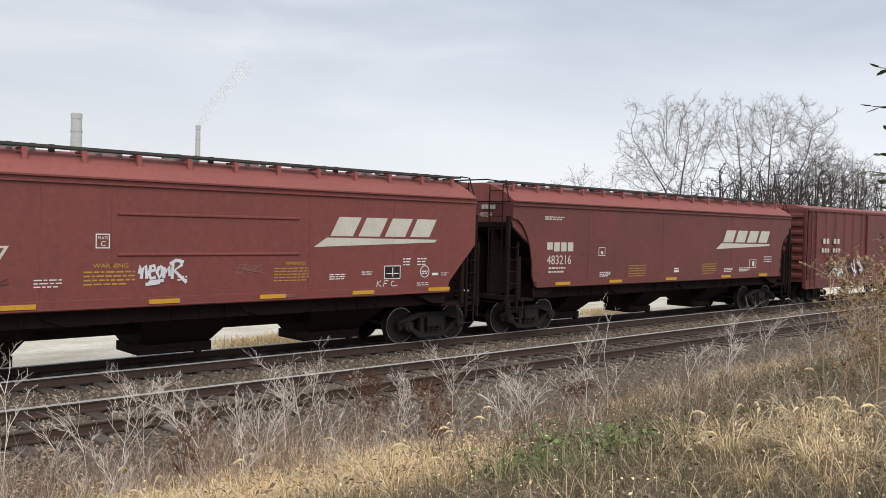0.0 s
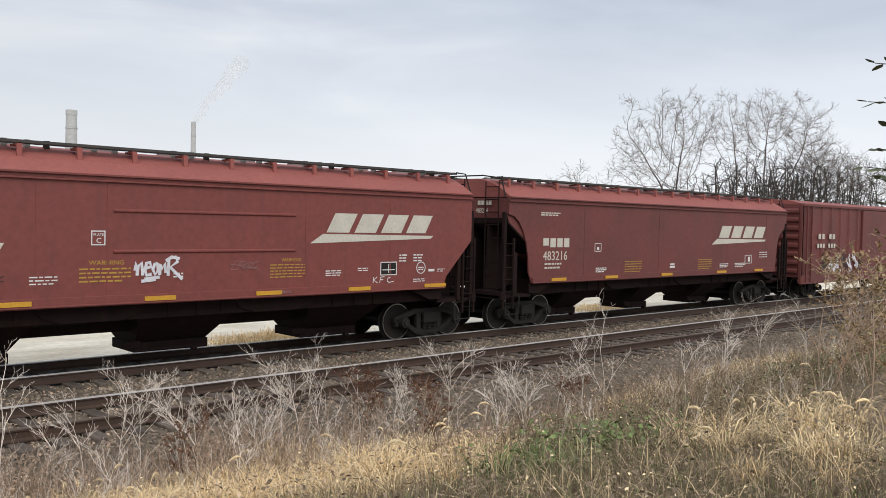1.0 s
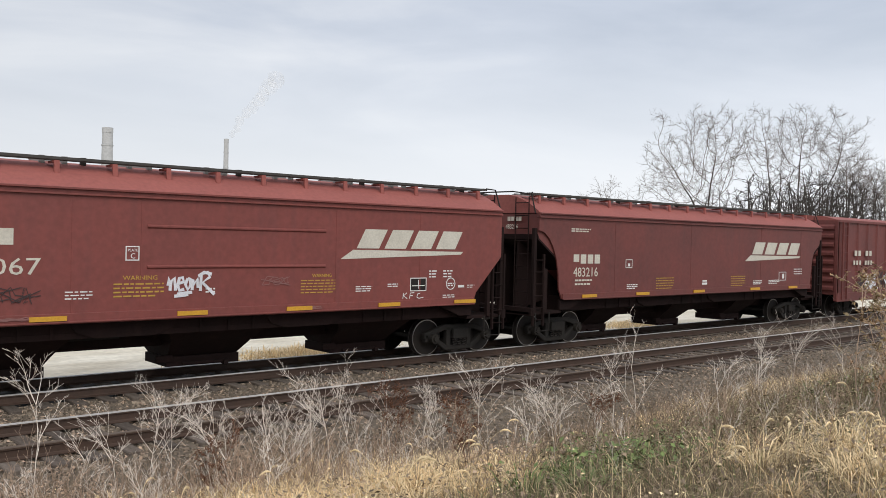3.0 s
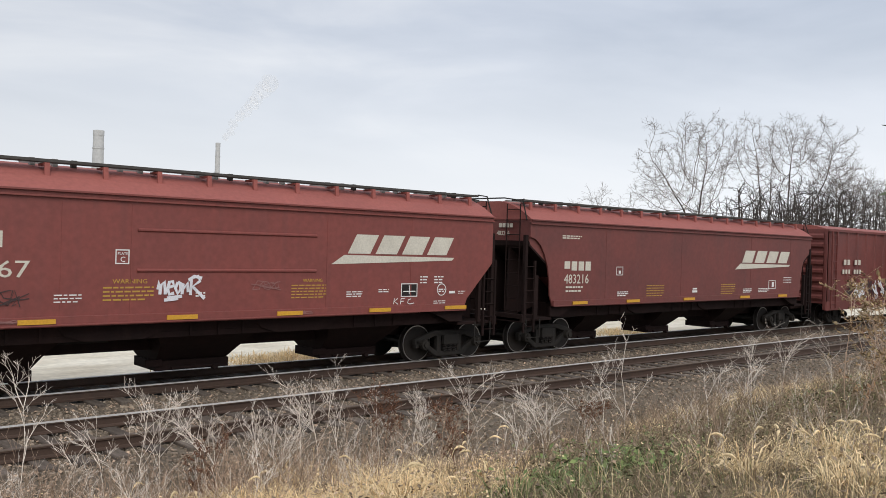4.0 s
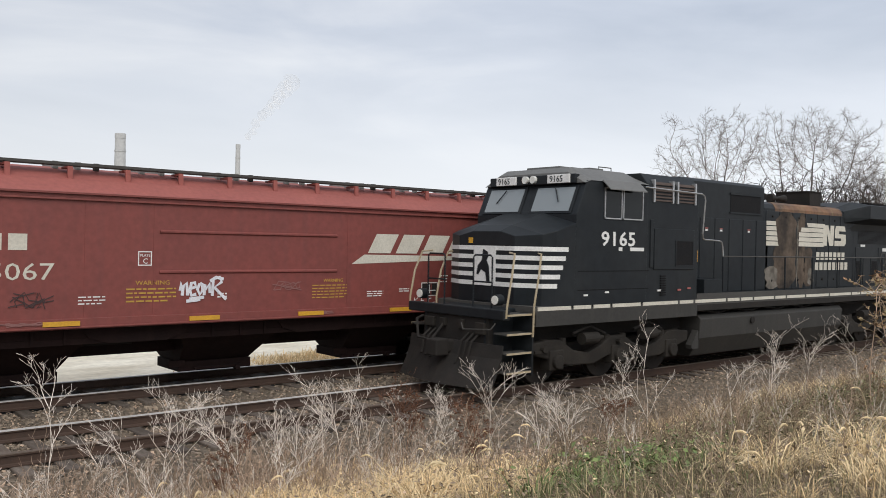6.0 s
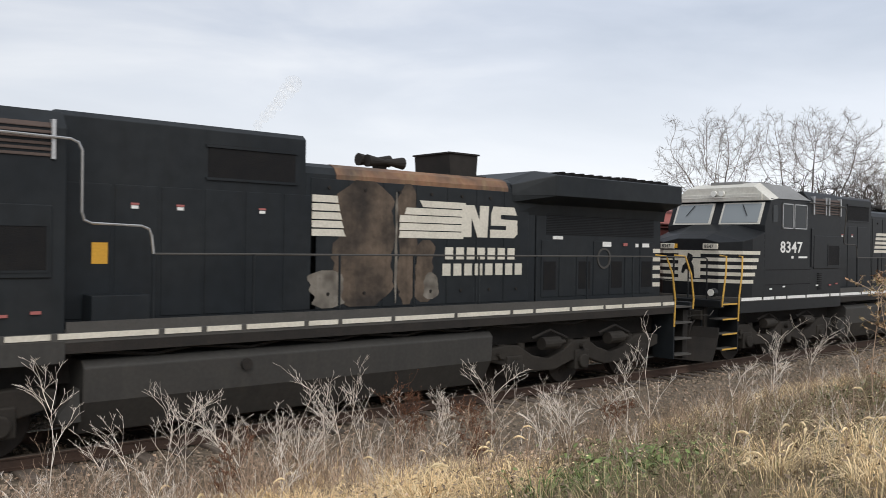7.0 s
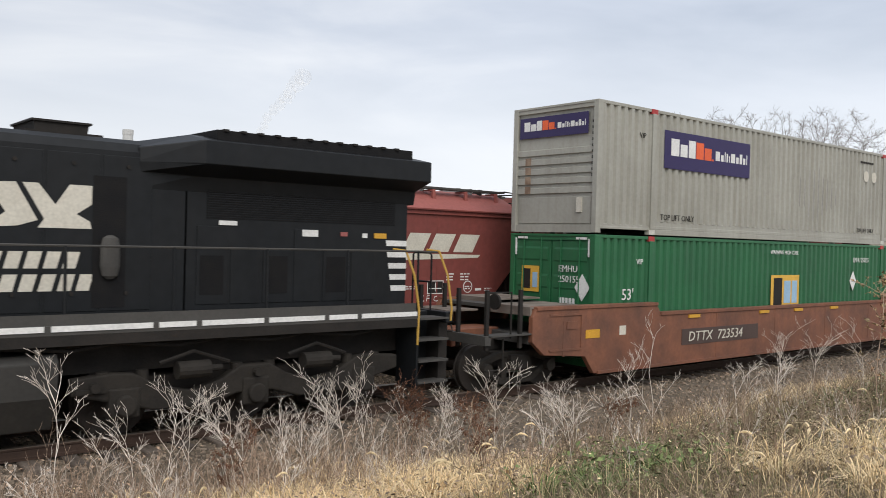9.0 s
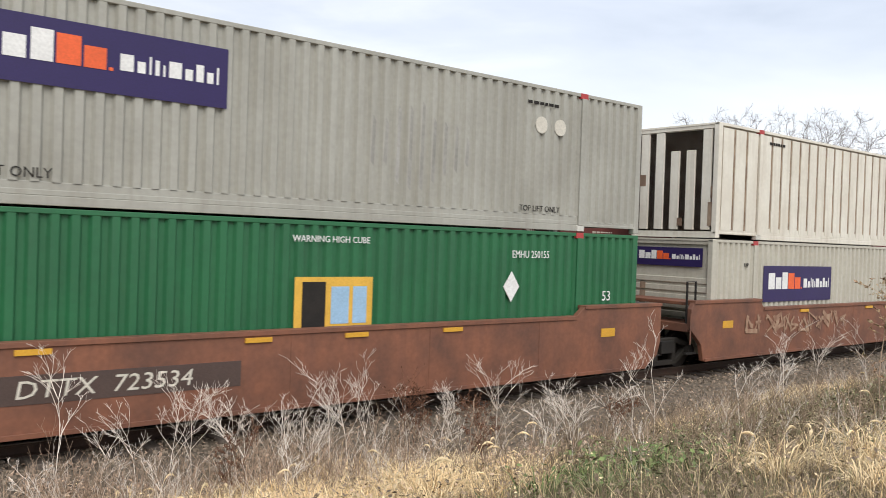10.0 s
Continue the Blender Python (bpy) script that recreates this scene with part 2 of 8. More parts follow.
STRAW_PALE = mat("pale_straw_seed_heads", (0.82, 0.655, 0.40), 0.85, alt=(0.62, 0.47, 0.27), scale=1.2, fine=25, bump=0, per_piece=-0.3)
TWIG_PINK = mat("pinkish_brown_dead_twigs", (0.44, 0.32, 0.23), 0.9, alt=(0.24, 0.165, 0.115), scale=0.7, fine=20, bump=0, per_piece=-0.3)
BROWN_WEED = mat("brown_dead_weeds", (0.175, 0.127, 0.084), 0.9, alt=(0.33, 0.25, 0.17), scale=0.8, fine=20, bump=0, per_piece=-0.45)
GREEN = mat("green_ground_plants", (0.125, 0.175, 0.05), 0.7, alt=(0.22, 0.235, 0.095), scale=1.0, fine=20, bump=0, per_piece=-0.4)
STALK = mat("bleached_grey_stalk", (0.80, 0.725, 0.64), 0.9, alt=(0.52, 0.44, 0.37), scale=5, fine=30, bump=0)
RUSSET = mat("russet_dead_weed", (0.16, 0.075, 0.042), 0.9, alt=(0.21, 0.11, 0.07), scale=5, fine=30, bump=0, per_piece=-0.3)
LEAF_TAN = mat("withered_tan_leaf", (0.30, 0.17, 0.09), 0.75, alt=(0.25, 0.22, 0.10), amount=1.0, scale=2.2, fine=15, bump=0, per_piece=-0.45)
CHAFF = mat("pale_pinkish_chaff", (0.56, 0.41, 0.29), 0.9, alt=(0.34, 0.22, 0.145), scale=1.5, fine=20, bump=0, per_piece=-0.4)
OLIVE = mat("dull_olive_weeds", (0.145, 0.135, 0.06), 0.85, alt=(0.26, 0.205, 0.115), amount=0.9, scale=1.1, fine=20, bump=0, per_piece=-0.45)
RAIL_DULL = mat("dull_brown_rail_head", (0.16, 0.125, 0.10), 0.6, 0.2, alt=(0.10, 0.075, 0.06), scale=4, bump=0.03)
LEAF_DARK = mat("dark_green_leaf", (0.075, 0.095, 0.04), 0.6, alt=(0.085, 0.085, 0.045), scale=3, fine=15, bump=0, per_piece=-0.4)
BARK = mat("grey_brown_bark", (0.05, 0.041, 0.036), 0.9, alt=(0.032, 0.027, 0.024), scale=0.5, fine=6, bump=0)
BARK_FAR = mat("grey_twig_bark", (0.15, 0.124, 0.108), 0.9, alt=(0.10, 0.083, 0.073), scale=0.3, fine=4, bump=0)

# ---- building kit ----
def box(bm, x0, x1, y0, y1, z0, z1):
    v = [bm.verts.new(p) for p in ((x0, y0, z0), (x1, y0, z0), (x1, y1, z0), (x0, y1, z0), (x0, y0, z1), (x1, y0, z1), (x1, y1, z1), (x0, y1, z1))]
    for f in ((0, 3, 2, 1), (4, 5, 6, 7), (0, 1, 5, 4), (1, 2, 6, 5), (2, 3, 7, 6), (3, 0, 4, 7)):
        bm.faces.new([v[i] for i in f])
    return bm


def loft(bm, rings, close=True):
    vs = [[bm.verts.new(p) for p in r] for r in rings]
    n = len(vs[0])
    for a, b in zip(vs, vs[1:]):
        for i in range(n):
            bm.faces.new((a[i], a[(i + 1) % n], b[(i + 1) % n], b[i]))
    if close:
        bm.faces.new(list(reversed(vs[0])))
        bm.faces.new(vs[-1])
    return bm


def prism(bm, pts, axis, a, b):
    """A polygon extruded along an axis: pts are (x, z) for y, (y, z) for x, (x, y) for z."""
    put = {"y": lambda p, t: (p[0], t, p[1]), "x": lambda p, t: (t, p[0], p[1]), "z": lambda p, t: (p[0], p[1], t)}[axis]
    return loft(bm, [[put(p, t) for p in pts] for t in (a, b)])


def cyl(bm, c, r, h, axis="y", n=16, r2=None):
    """A cylinder centred on c, h long along the axis."""
    r2 = r if r2 is None else r2
    rings = []
    for t, rr in ((-h / 2, r), (h / 2, r2)):
        ring = []
        for i in range(n):
            a = 2 * math.pi * i / n
            p, q = rr * math.cos(a), rr * math.sin(a)
            d = {"y": (p, t, q), "x": (t, p, q), "z": (p, q, t)}[axis]
            ring.append((c[0] + d[0], c[1] + d[1], c[2] + d[2]))
        rings.append(ring)
    return loft(bm, rings)


def tube(bm, pts, r, n=6, r1=None):
    pts = [Vector(p) for p in pts]
    r1 = r if r1 is None else r1
    rings = []
    for i, p in enumerate(pts):
        d = (pts[min(i + 1, len(pts) - 1)] - pts[max(i - 1, 0)]).normalized()
        u = d.orthogonal().normalized()
        w = d.cross(u)
        rr = r + (r1 - r) * i / max(1, len(pts) - 1)
        rings.append([p + rr * (math.cos(2 * math.pi * k / n) * u + math.sin(2 * math.pi * k / n) * w) for k in range(n)])
    for k in range(1, len(rings)):
        best = min(range(n), key=lambda s: sum((rings[k][(j + s) % n] - rings[k - 1][j]).length for j in range(n)))
        rings[k] = [rings[k][(j + best) % n] for j in range(n)]
    return loft(bm, rings)


def part(name, bm, material, parent, label="", bevel=0.0):
    me = bpy.data.meshes.new(name)
    bmesh.ops.recalc_face_normals(bm, faces=bm.faces)
    bm.to_mesh(me)
    bm.free()
    for m in (material if isinstance(material, (list, tuple)) else (material,)):
        me.materials.append(m)
    ob = new(name, me)
    ob.parent = parent
    if label:
        tagged(ob, label)
    if bevel:
        b = ob.modifiers.new("bevel", "BEVEL")
        b.width, b.segments, b.limit_method, b.angle_limit = bevel, 2, "ANGLE", radians(35)
    return ob


def thing(name, label, category, at=(0, 0, 0), group="", kind=""):
    ob = new(name)
    ob.location = at
    ob.empty_display_size = 0.3
    return tagged(ob, label, category, group, kind)


def NB():
    return bmesh.new()


def lettering(text, size, m, parent, at, name="lettering", shear=0.0, width=1.0, turn=0, label="", bold=0.0):
    """Text that reads from the -y side; at is its lower left corner. turn 90: reads from the -x side."""
    cu = bpy.data.curves.new(name, "FONT")
    cu.body, cu.size, cu.shear, cu.extrude, cu.resolution_u = text, size / 0.72, shear, 0.003, 2
    cu.offset = bold
    cu.space_character = 1.0 + 8 * bold
    cu.materials.append(m)
    ob = new(name, cu)
    ob.parent = parent
    ob.matrix_basis = pose(*at, 90, 0, -turn) @ Matrix.Diagonal((width, 1, 1, 1))
    if label:
        tagged(ob, label)
    return ob


def bars(parent, x, z, w, rows, m, y, h=0.03, gap=0.055, name="text_bar", rng=None):
    """Lines of writing too small to read: broken bars."""
    rng = rng or random.Random(int(x * 100 + z * 10))
    bm = NB()
    for r in range(rows):
        cx = x
        while cx < x + w * (1 if r < rows - 1 else 0.8):
            l = rng.uniform(0.05, 0.16)
            box(bm, cx, min(cx + l, x + w), y - 0.004, y, z - r * gap, z - r * gap + h)
            cx += l + 0.03
    return tagged(part(name, bm, m, parent), kind="stuff")


STROKES = []


def stroke(parent, pts, m, r, y, name="paint_stroke"):
    """A flat painted line through (x, z) points on the plane y."""
    bm = NB()
    n = len(pts)
    rows = []
    STROKES.append(name)
    y -= 0.0016 * (len(STROKES) % 9)
    for i, (x, z) in enumerate(pts):
        (xa, za), (xb, zb) = pts[max(0, i - 1)], pts[min(n - 1, i + 1)]
        l = math.hypot(xb - xa, zb - za) or 1
        nx, nz = -(zb - za) / l * r, (xb - xa) / l * r
        rows.append([bm.verts.new(p) for p in ((x + nx, y - 0.004 - 0.0011 * i, z + nz), (x - nx, y - 0.004 - 0.0011 * i, z - nz))])
    for a, b in zip(rows, rows[1:]):
        bm.faces.new((a[0], a[1], b[1], b[0]))
    return part(name, bm, m, parent)

# ---- ground and tracks ----
Y_NEAR, Y_FAR = 13.315, 17.3
PROFILE = ((-3000, 1.5), (-6, 1.45), (2, 1.25), (5, 0.72), (7.5, 0.06), (9.6, -0.55), (10.5, -0.58), (11.75, -0.26), (12.1, -0.235),
           (14.5, -0.235), (15.3, -0.28), (16.0, -0.235), (18.7, -0.235), (20.0, -0.5), (21.5, -0.58), (3000, -0.6))


def ground_z(x, y):
    z = float(np.interp(y, [p[0] for p in PROFILE], [p[1] for p in PROFILE]))
    if y < 10.5 and -30 < x < 80:
        z += 0.10 * noise.noise((x * 0.35, y * 0.35, 0)) + 0.03 * noise.noise((x * 1.7, y * 1.7, 3))
    if y < 10.5 and x > 8:
        z += min(1.0, (x - 8) / 14) * min(1.0, (10.5 - y) / 2.5) * 0.15
    return z


def build_ground():
    xs = [-3000, -600, -150, -60, -30] + [-12 + 0.6 * i for i in range(120)] + [62, 70, 80, 100, 130, 180, 300, 700, 3000]
    ys = [-3000, -600, -120, -40, -15, -6, -2, 0, 2, 3.5] + [5 + 0.35 * i for i in range(49)] + [23, 26, 32, 45, 70, 120, 250, 700, 3000]
    bm = NB()
    g = [[bm.verts.new((x, y, ground_z(x, y))) for y in ys] for x in xs]
    for i in range(len(xs) - 1):
        for j in range(len(ys) - 1):
            f = bm.faces.new((g[i][j], g[i + 1][j], g[i + 1][j + 1], g[i][j + 1]))
            yc = (ys[j] + ys[j + 1]) / 2
            # the strip between the far rails carries the cars' painted shadow
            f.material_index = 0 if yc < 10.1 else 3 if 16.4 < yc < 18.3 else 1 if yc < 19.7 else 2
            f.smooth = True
    ob = part("ground", bm, (SOIL, BALLAST, LOT, SHADED_BALLAST), None)
    tagged(ob, "weedy bank, brown ballast bed and pale gravel lot", "ground", kind="structure")


build_ground()

RAIL_SHAPE = [(-0.075, -0.178), (0.075, -0.178), (0.075, -0.165), (0.02, -0.15), (0.012, -0.14), (0.012, -0.045), (0.036, -0.035), (0.037, -0.008),
              (0.028, -0.002), (-0.028, -0.002), (-0.037, -0.008), (-0.036, -0.035), (-0.012, -0.045), (-0.012, -0.14), (-0.02, -0.15), (-0.075, -0.165)]


def build_track(name, yc, x0, x1, label):
    t = thing(name, label, "railway track", (0, yc, 0), kind="structure")
    for side in (-0.7525, 0.7525):
        bm = NB()
        prism(bm, [(side + a, b) for a, b in RAIL_SHAPE], "x", x0, x1)
        r = part("rail", bm, RAIL_STEEL, t)
        bm = NB()
        dull = yc == Y_NEAR and side < 0
        box(bm, x0, x1, side - 0.0385, side + 0.0385, -0.014, 0.0005)
        part("railhead", bm, RAIL_DULL if dull else RAIL_HEAD, r, "dull brown rail head" if dull else "polished steel running surface")
    return t


track_near = build_track("track_near", Y_NEAR, -200, 900, "rusty railway track on weathered timber ties in ballast")
track_far = build_track("track_far", Y_FAR, -200, 900, "rusty railway track under the standing freight cars")

# ---- standing freight cars on the far track ----
def cast_sideframe(bm, cx, y0, y1):
    """A cast truss sideframe with open windows beside the spring group."""
    for pts in ([(-1.15, 0.44), (-0.5, 0.64), (0.5, 0.64), (1.15, 0.44), (1.15, 0.58), (0.5, 0.78), (-0.5, 0.78), (-1.15, 0.58)],
                [(-0.95, 0.46), (-0.45, 0.13), (0.45, 0.13), (0.95, 0.46), (0.80, 0.50), (0.40, 0.25), (-0.40, 0.25), (-0.80, 0.50)],
                [(-0.42, 0.2), (-0.28, 0.2), (-0.28, 0.7), (-0.42, 0.7)], [(0.28, 0.2), (0.42, 0.2), (0.42, 0.7), (0.28, 0.7)],
                [(-1.12, 0.36), (-1.02, 0.36), (-1.02, 0.55), (-1.12, 0.55)], [(1.02, 0.36), (1.12, 0.36), (1.12, 0.55), (1.02, 0.55)]):
        prism(bm, [(cx + a, b) for a, b in pts], "y", y0, y1)
    prism(bm, [(cx - 0.25, 0.48), (cx + 0.25, 0.48), (cx + 0.25, 0.64), (cx - 0.25, 0.64)], "y", y0 - 0.02, y1 + 0.02)


def freight_truck(parent, cx, name="truck"):
    """A two-axle freight truck centred on cx."""
    bm = NB()
    box(bm, cx - 0.25, cx + 0.25, -1.15, 1.15, 0.42, 0.68)
    tr = part(name, bm, GRIME, parent, "grimy cast steel truck", 0.02)
    bm = NB()
    box(bm, cx - 0.27, cx + 0.27, -0.92, 0.92, 0.15, 0.41)
    part("spring_plank", bm, GRIME, tr)
    for sy in (-1, 1):
        bm = NB()
        y0, y1 = sorted((sy * 0.93, sy * 1.07))
        cast_sideframe(bm, cx, y0, y1)
        part("sideframe", bm, GRIME, tr, bevel=0.02)
        bm = NB()
        for k in (-0.16, 0, 0.16):
            tube(bm, [(cx + k + 0.055 * math.cos(a * 1.2), sy * 1.08 + 0.05 * math.sin(a * 1.2), 0.24 + a * 0.0115) for a in range(26)], 0.017, 4)
        part("spring", bm, WHEEL, tr)
        for dx in (-0.89, 0.89):
            bm = NB()
            cyl(bm, (cx + dx, sy * 1.12, 0.457), 0.125, 0.14, "y", 14)
            cyl(bm, (cx + dx, sy * 1.2, 0.457), 0.07, 0.06, "y", 10)
            part("bearing_cap", bm, TRUCK, tr)
    for dx in (-0.89, 0.89):
        bm = NB()
        cyl(bm, (cx + dx, 0, 0.457), 0.075, 1.5, "y", 12)
        ws = part("axle", bm, WHEEL, tr)
        for sy in (-1, 1):
            bm = NB()
            cyl(bm, (cx + dx, sy * 0.75, 0.457), 0.457, 0.13, "y", 36)
            cyl(bm, (cx + dx, sy * 0.68, 0.457), 0.482, 0.03, "y", 36)
            cyl(bm, (cx + dx, sy * 0.825, 0.457), 0.15, 0.03, "y", 20)
            part("wheel", bm, (WHEEL,), tr, bevel=0.012)
            bm = NB()
            for i in range(36):
                a0, a1 = 2 * math.pi * i / 36, 2 * math.pi * (i + 1) / 36
                ring = [(cx + dx + r * math.cos(a), sy * 0.818, 0.457 + r * math.sin(a)) for a, r in ((a0, 0.428), (a1, 0.428), (a1, 0.452), (a0, 0.452))]
                bm.faces.new([bm.verts.new(p) for p in ring])
            part("rim_edge", bm, TREAD, tr, "bright worn rim edge")
    return tr


def ladder(parent, x0, x1, y, z0, z1, n, m):
    bm = NB()
    for x in (x0, x1):
        box(bm, x - 0.025, x + 0.025, y - 0.03, y + 0.03, z0, z1)
    for i in range(n):
        z = z0 + (z1 - z0) * (i + 0.5) / n
        tube(bm, [(x0, y, z), (x1, y, z)], 0.014, 5)
    return part("ladder", bm, m, parent, "steel side ladder")


def emblem(parent, x, z, w, h, m, y):
    """The railway's slanted four-block emblem over a wedge, as plain shapes."""
    sl = 0.55 * h
    zb, zt = z + 0.36 * h, z + h
    hh = zt - zb
    for i in range(4):
        bm = NB()
        x0 = x + 0.115 * w + i * (w * 0.88 - 0.55 * sl) / 4
        x1 = x0 + (w * 0.88 - 0.55 * sl) / 4 * 0.80

        def q(a, b, c, d):
            prism(bm, [(a + (c - zb) * 0.55, c), (b + (c - zb) * 0.55, c), (b + (d - zb) * 0.55, d), (a + (d - zb) * 0.55, d)], "y", y - 0.004, y)
        q(x0, x1, zb, zt)
        part("emblem_block", bm, m, parent, "off-white slanted emblem block")
    bm = NB()
    prism(bm, [(x, z), (x + 0.95 * w, z + 0.17 * h), (x + 0.97 * w, z + 0.27 * h), (x + 0.09 * w, z + 0.31 * h)], "y", y - 0.004, y)
    part("emblem_wedge", bm, m, parent, "off-white wedge under the emblem")


def hopper_car(cx, label, paint, first):
    """Three-bay covered hopper: 18 m over couplers, centred on cx."""
    c = thing("covered_hopper", label, "hopper car", (cx, Y_FAR, 0), "standing hopper cars")
    W = 1.6
    top, bot = 8.27, 7.3
    if first:
        outline = [(-bot, 1.36), (bot, 1.36), (bot + 0.1, 1.62), (top, 2.52), (top, 3.65), (-top, 3.65), (-top, 2.52), (-bot - 0.1, 1.62)]
    else:
        arc = [(bot + 0.12 + 0.85 * (1 - math.cos(radians(a))) , 1.62 + 1.62 * math.sin(radians(a))) for a in range(0, 91, 15)]
        outline = [(-bot, 1.36), (bot, 1.36)] + arc + [(top, 3.65), (-top, 3.65)] + [(-a, b) for a, b in reversed(arc)]
    for sy in (-1, 1):
        bm = NB()
        y0, y1 = sorted((sy * W, sy * (W - 0.05)))
        prism(bm, outline, "y", y0, y1)
        part("side_sheet", bm, paint, c, bevel=0.008)
        bm = NB()
        y0, y1 = sorted((sy * (W + 0.05), sy * (W - 0.06)))
        box(bm, -bot, bot, y0, y1, 1.33, 1.50)
        box(bm, -bot, bot, min(y0, y1) - 0.03 * (sy < 0), max(y0, y1) + 0.03 * (sy > 0), 1.33, 1.36)
        part("side_sill", bm, paint, c, bevel=0.006)
        bm = NB()
        for z0, z1, o in ((3.59, 3.625, 0.05), (3.625, 3.69, 0.02), (3.69, 3.73, 0.07)):
            y0, y1 = sorted((sy * (W + o), sy * (W - 0.1)))
            box(bm, -top, top, y0, y1, z0, z1)
        part("top_chord", bm, paint, c, bevel=0.006)
    # body with slope sheets, hidden behind the side sheets
    bm = NB()
    prism(bm, [(-5.9, 1.3), (5.9, 1.3), (top - 0.02, 3.02), (top - 0.02, 3.7), (-top + 0.02, 3.7), (-top + 0.02, 3.02)], "y", -W + 0.06, W - 0.06)
    part("body_shell", bm, paint, c)
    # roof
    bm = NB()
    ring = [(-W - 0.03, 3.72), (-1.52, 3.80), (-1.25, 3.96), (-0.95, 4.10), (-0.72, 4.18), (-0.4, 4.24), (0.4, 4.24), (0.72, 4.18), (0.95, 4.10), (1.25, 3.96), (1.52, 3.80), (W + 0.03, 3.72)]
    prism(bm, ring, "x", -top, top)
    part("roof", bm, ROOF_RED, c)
    # running boards with brackets
    for sy in (-1, 1):
        bm = NB()
        y0, y1 = sorted((sy * 0.72, sy * 1.12))
        for k in range(5):
            ya = y0 + 0.085 * k
            box(bm, -top + 0.1, top - 0.1, ya, ya + 0.022, 4.24, 4.29)
        x = -top + 0.1
        while x < top - 0.15:
            box(bm, x, x + 0.035, y0 + 0.004, y1 - 0.042, 4.245, 4.285)
            x += 0.16
        part("running_board", bm, WALK, c, "dusty steel grating walkway")
        for i in range(16):
            x = -top + 0.45 + i * (2 * top - 0.9) / 15
            bm = NB()
            prism(bm, [(sy * 1.13, 3.98), (sy * 1.19, 3.96), (sy * 1.17, 4.22), (sy * 0.8, 4.22), (sy * 0.8, 4.18), (sy * 1.13, 4.18)], "x", x - 0.045, x + 0.045)
            part("bracket", bm, ROOF_RED, c)
    for i in range(10):
        x = -top + 1.0 + i * (2 * top - 2.0) / 9
        bm = NB()
        cyl(bm, (x, 0, 4.26), 0.33, 0.08, "z", 18)
        box(bm, x - 0.34, x + 0.34, -0.05, 0.05, 4.29, 4.32)
        hatch = part("hatch", bm, ROOF_GREY, c, "grey round roof hatch with clamp bar", 0.01)
        for dx in (-0.34, 0.06, 0.40):
            bm = NB()
            box(bm, x + dx, x + dx + 0.09, -0.68, -0.58, 4.18, 4.315 + 0.02 * (i % 2))
            part("hatch_clamp", bm, ROOF_GREY if dx < 0.3 else GRIME, hatch)
    # bays
    for k in (-1, 0, 1):
        bx = k * 3.97 + 0.58 if first else k * 3.97 - 0.58
        q = 1.0 if first else 0.74
        bm = NB()
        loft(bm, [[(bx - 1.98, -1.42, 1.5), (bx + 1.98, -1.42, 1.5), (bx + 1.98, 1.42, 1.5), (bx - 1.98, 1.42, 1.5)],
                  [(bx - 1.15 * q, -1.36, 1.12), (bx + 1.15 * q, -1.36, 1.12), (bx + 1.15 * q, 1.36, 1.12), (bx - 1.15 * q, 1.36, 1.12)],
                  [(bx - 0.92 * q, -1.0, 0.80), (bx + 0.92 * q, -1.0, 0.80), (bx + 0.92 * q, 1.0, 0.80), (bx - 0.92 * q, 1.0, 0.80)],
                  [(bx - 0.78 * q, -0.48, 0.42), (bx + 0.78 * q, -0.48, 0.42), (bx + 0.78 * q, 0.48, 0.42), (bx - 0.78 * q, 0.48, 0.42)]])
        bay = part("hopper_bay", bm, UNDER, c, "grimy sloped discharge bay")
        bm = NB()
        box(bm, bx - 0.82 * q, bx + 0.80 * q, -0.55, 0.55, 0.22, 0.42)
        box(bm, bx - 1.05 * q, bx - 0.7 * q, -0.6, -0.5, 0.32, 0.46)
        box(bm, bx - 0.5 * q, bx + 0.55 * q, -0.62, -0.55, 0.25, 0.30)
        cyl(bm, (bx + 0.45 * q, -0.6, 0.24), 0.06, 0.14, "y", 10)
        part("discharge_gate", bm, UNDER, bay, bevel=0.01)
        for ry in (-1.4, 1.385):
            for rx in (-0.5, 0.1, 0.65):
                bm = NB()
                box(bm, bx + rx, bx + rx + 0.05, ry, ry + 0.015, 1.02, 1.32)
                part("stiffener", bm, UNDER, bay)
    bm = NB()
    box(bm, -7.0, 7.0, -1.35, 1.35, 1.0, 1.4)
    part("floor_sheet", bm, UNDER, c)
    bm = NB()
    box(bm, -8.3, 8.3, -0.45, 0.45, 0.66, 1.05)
    part("centre_sill", bm, UNDER, c)
    for sy in (-1, 1):
        for k in (-1, 0):
            gx = (k + 0.5) * 3.97 + (0.58 if first else -0.58)
            bm = NB()
            prism(bm, [(gx - 1.1, 1.36), (gx + 1.1, 1.36), (gx + 0.9, 1.12), (gx + 0.55, 1.0), (gx - 0.55, 1.0), (gx - 0.9, 1.12)], "y", *sorted((sy * 1.36, sy * 1.40)))
            part("saddle_plate", bm, UNDER, c)
    bm = NB()
    box(bm, -5.4, -1.2, -0.55, -0.45, 0.86, 0.94)
    tube(bm, [(-6.8, -1.2, 0.95), (-4.5, -1.25, 1.05), (0, -1.3, 1.12), (6.5, -1.2, 1.0)], 0.02, 5)
    part("brake_pipe", bm, GRIME, c)
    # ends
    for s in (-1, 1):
        # dark plate: shade below the overhanging end, put into the colour
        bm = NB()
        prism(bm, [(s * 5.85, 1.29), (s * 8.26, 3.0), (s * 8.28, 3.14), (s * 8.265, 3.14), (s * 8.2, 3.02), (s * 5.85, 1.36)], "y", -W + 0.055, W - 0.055)
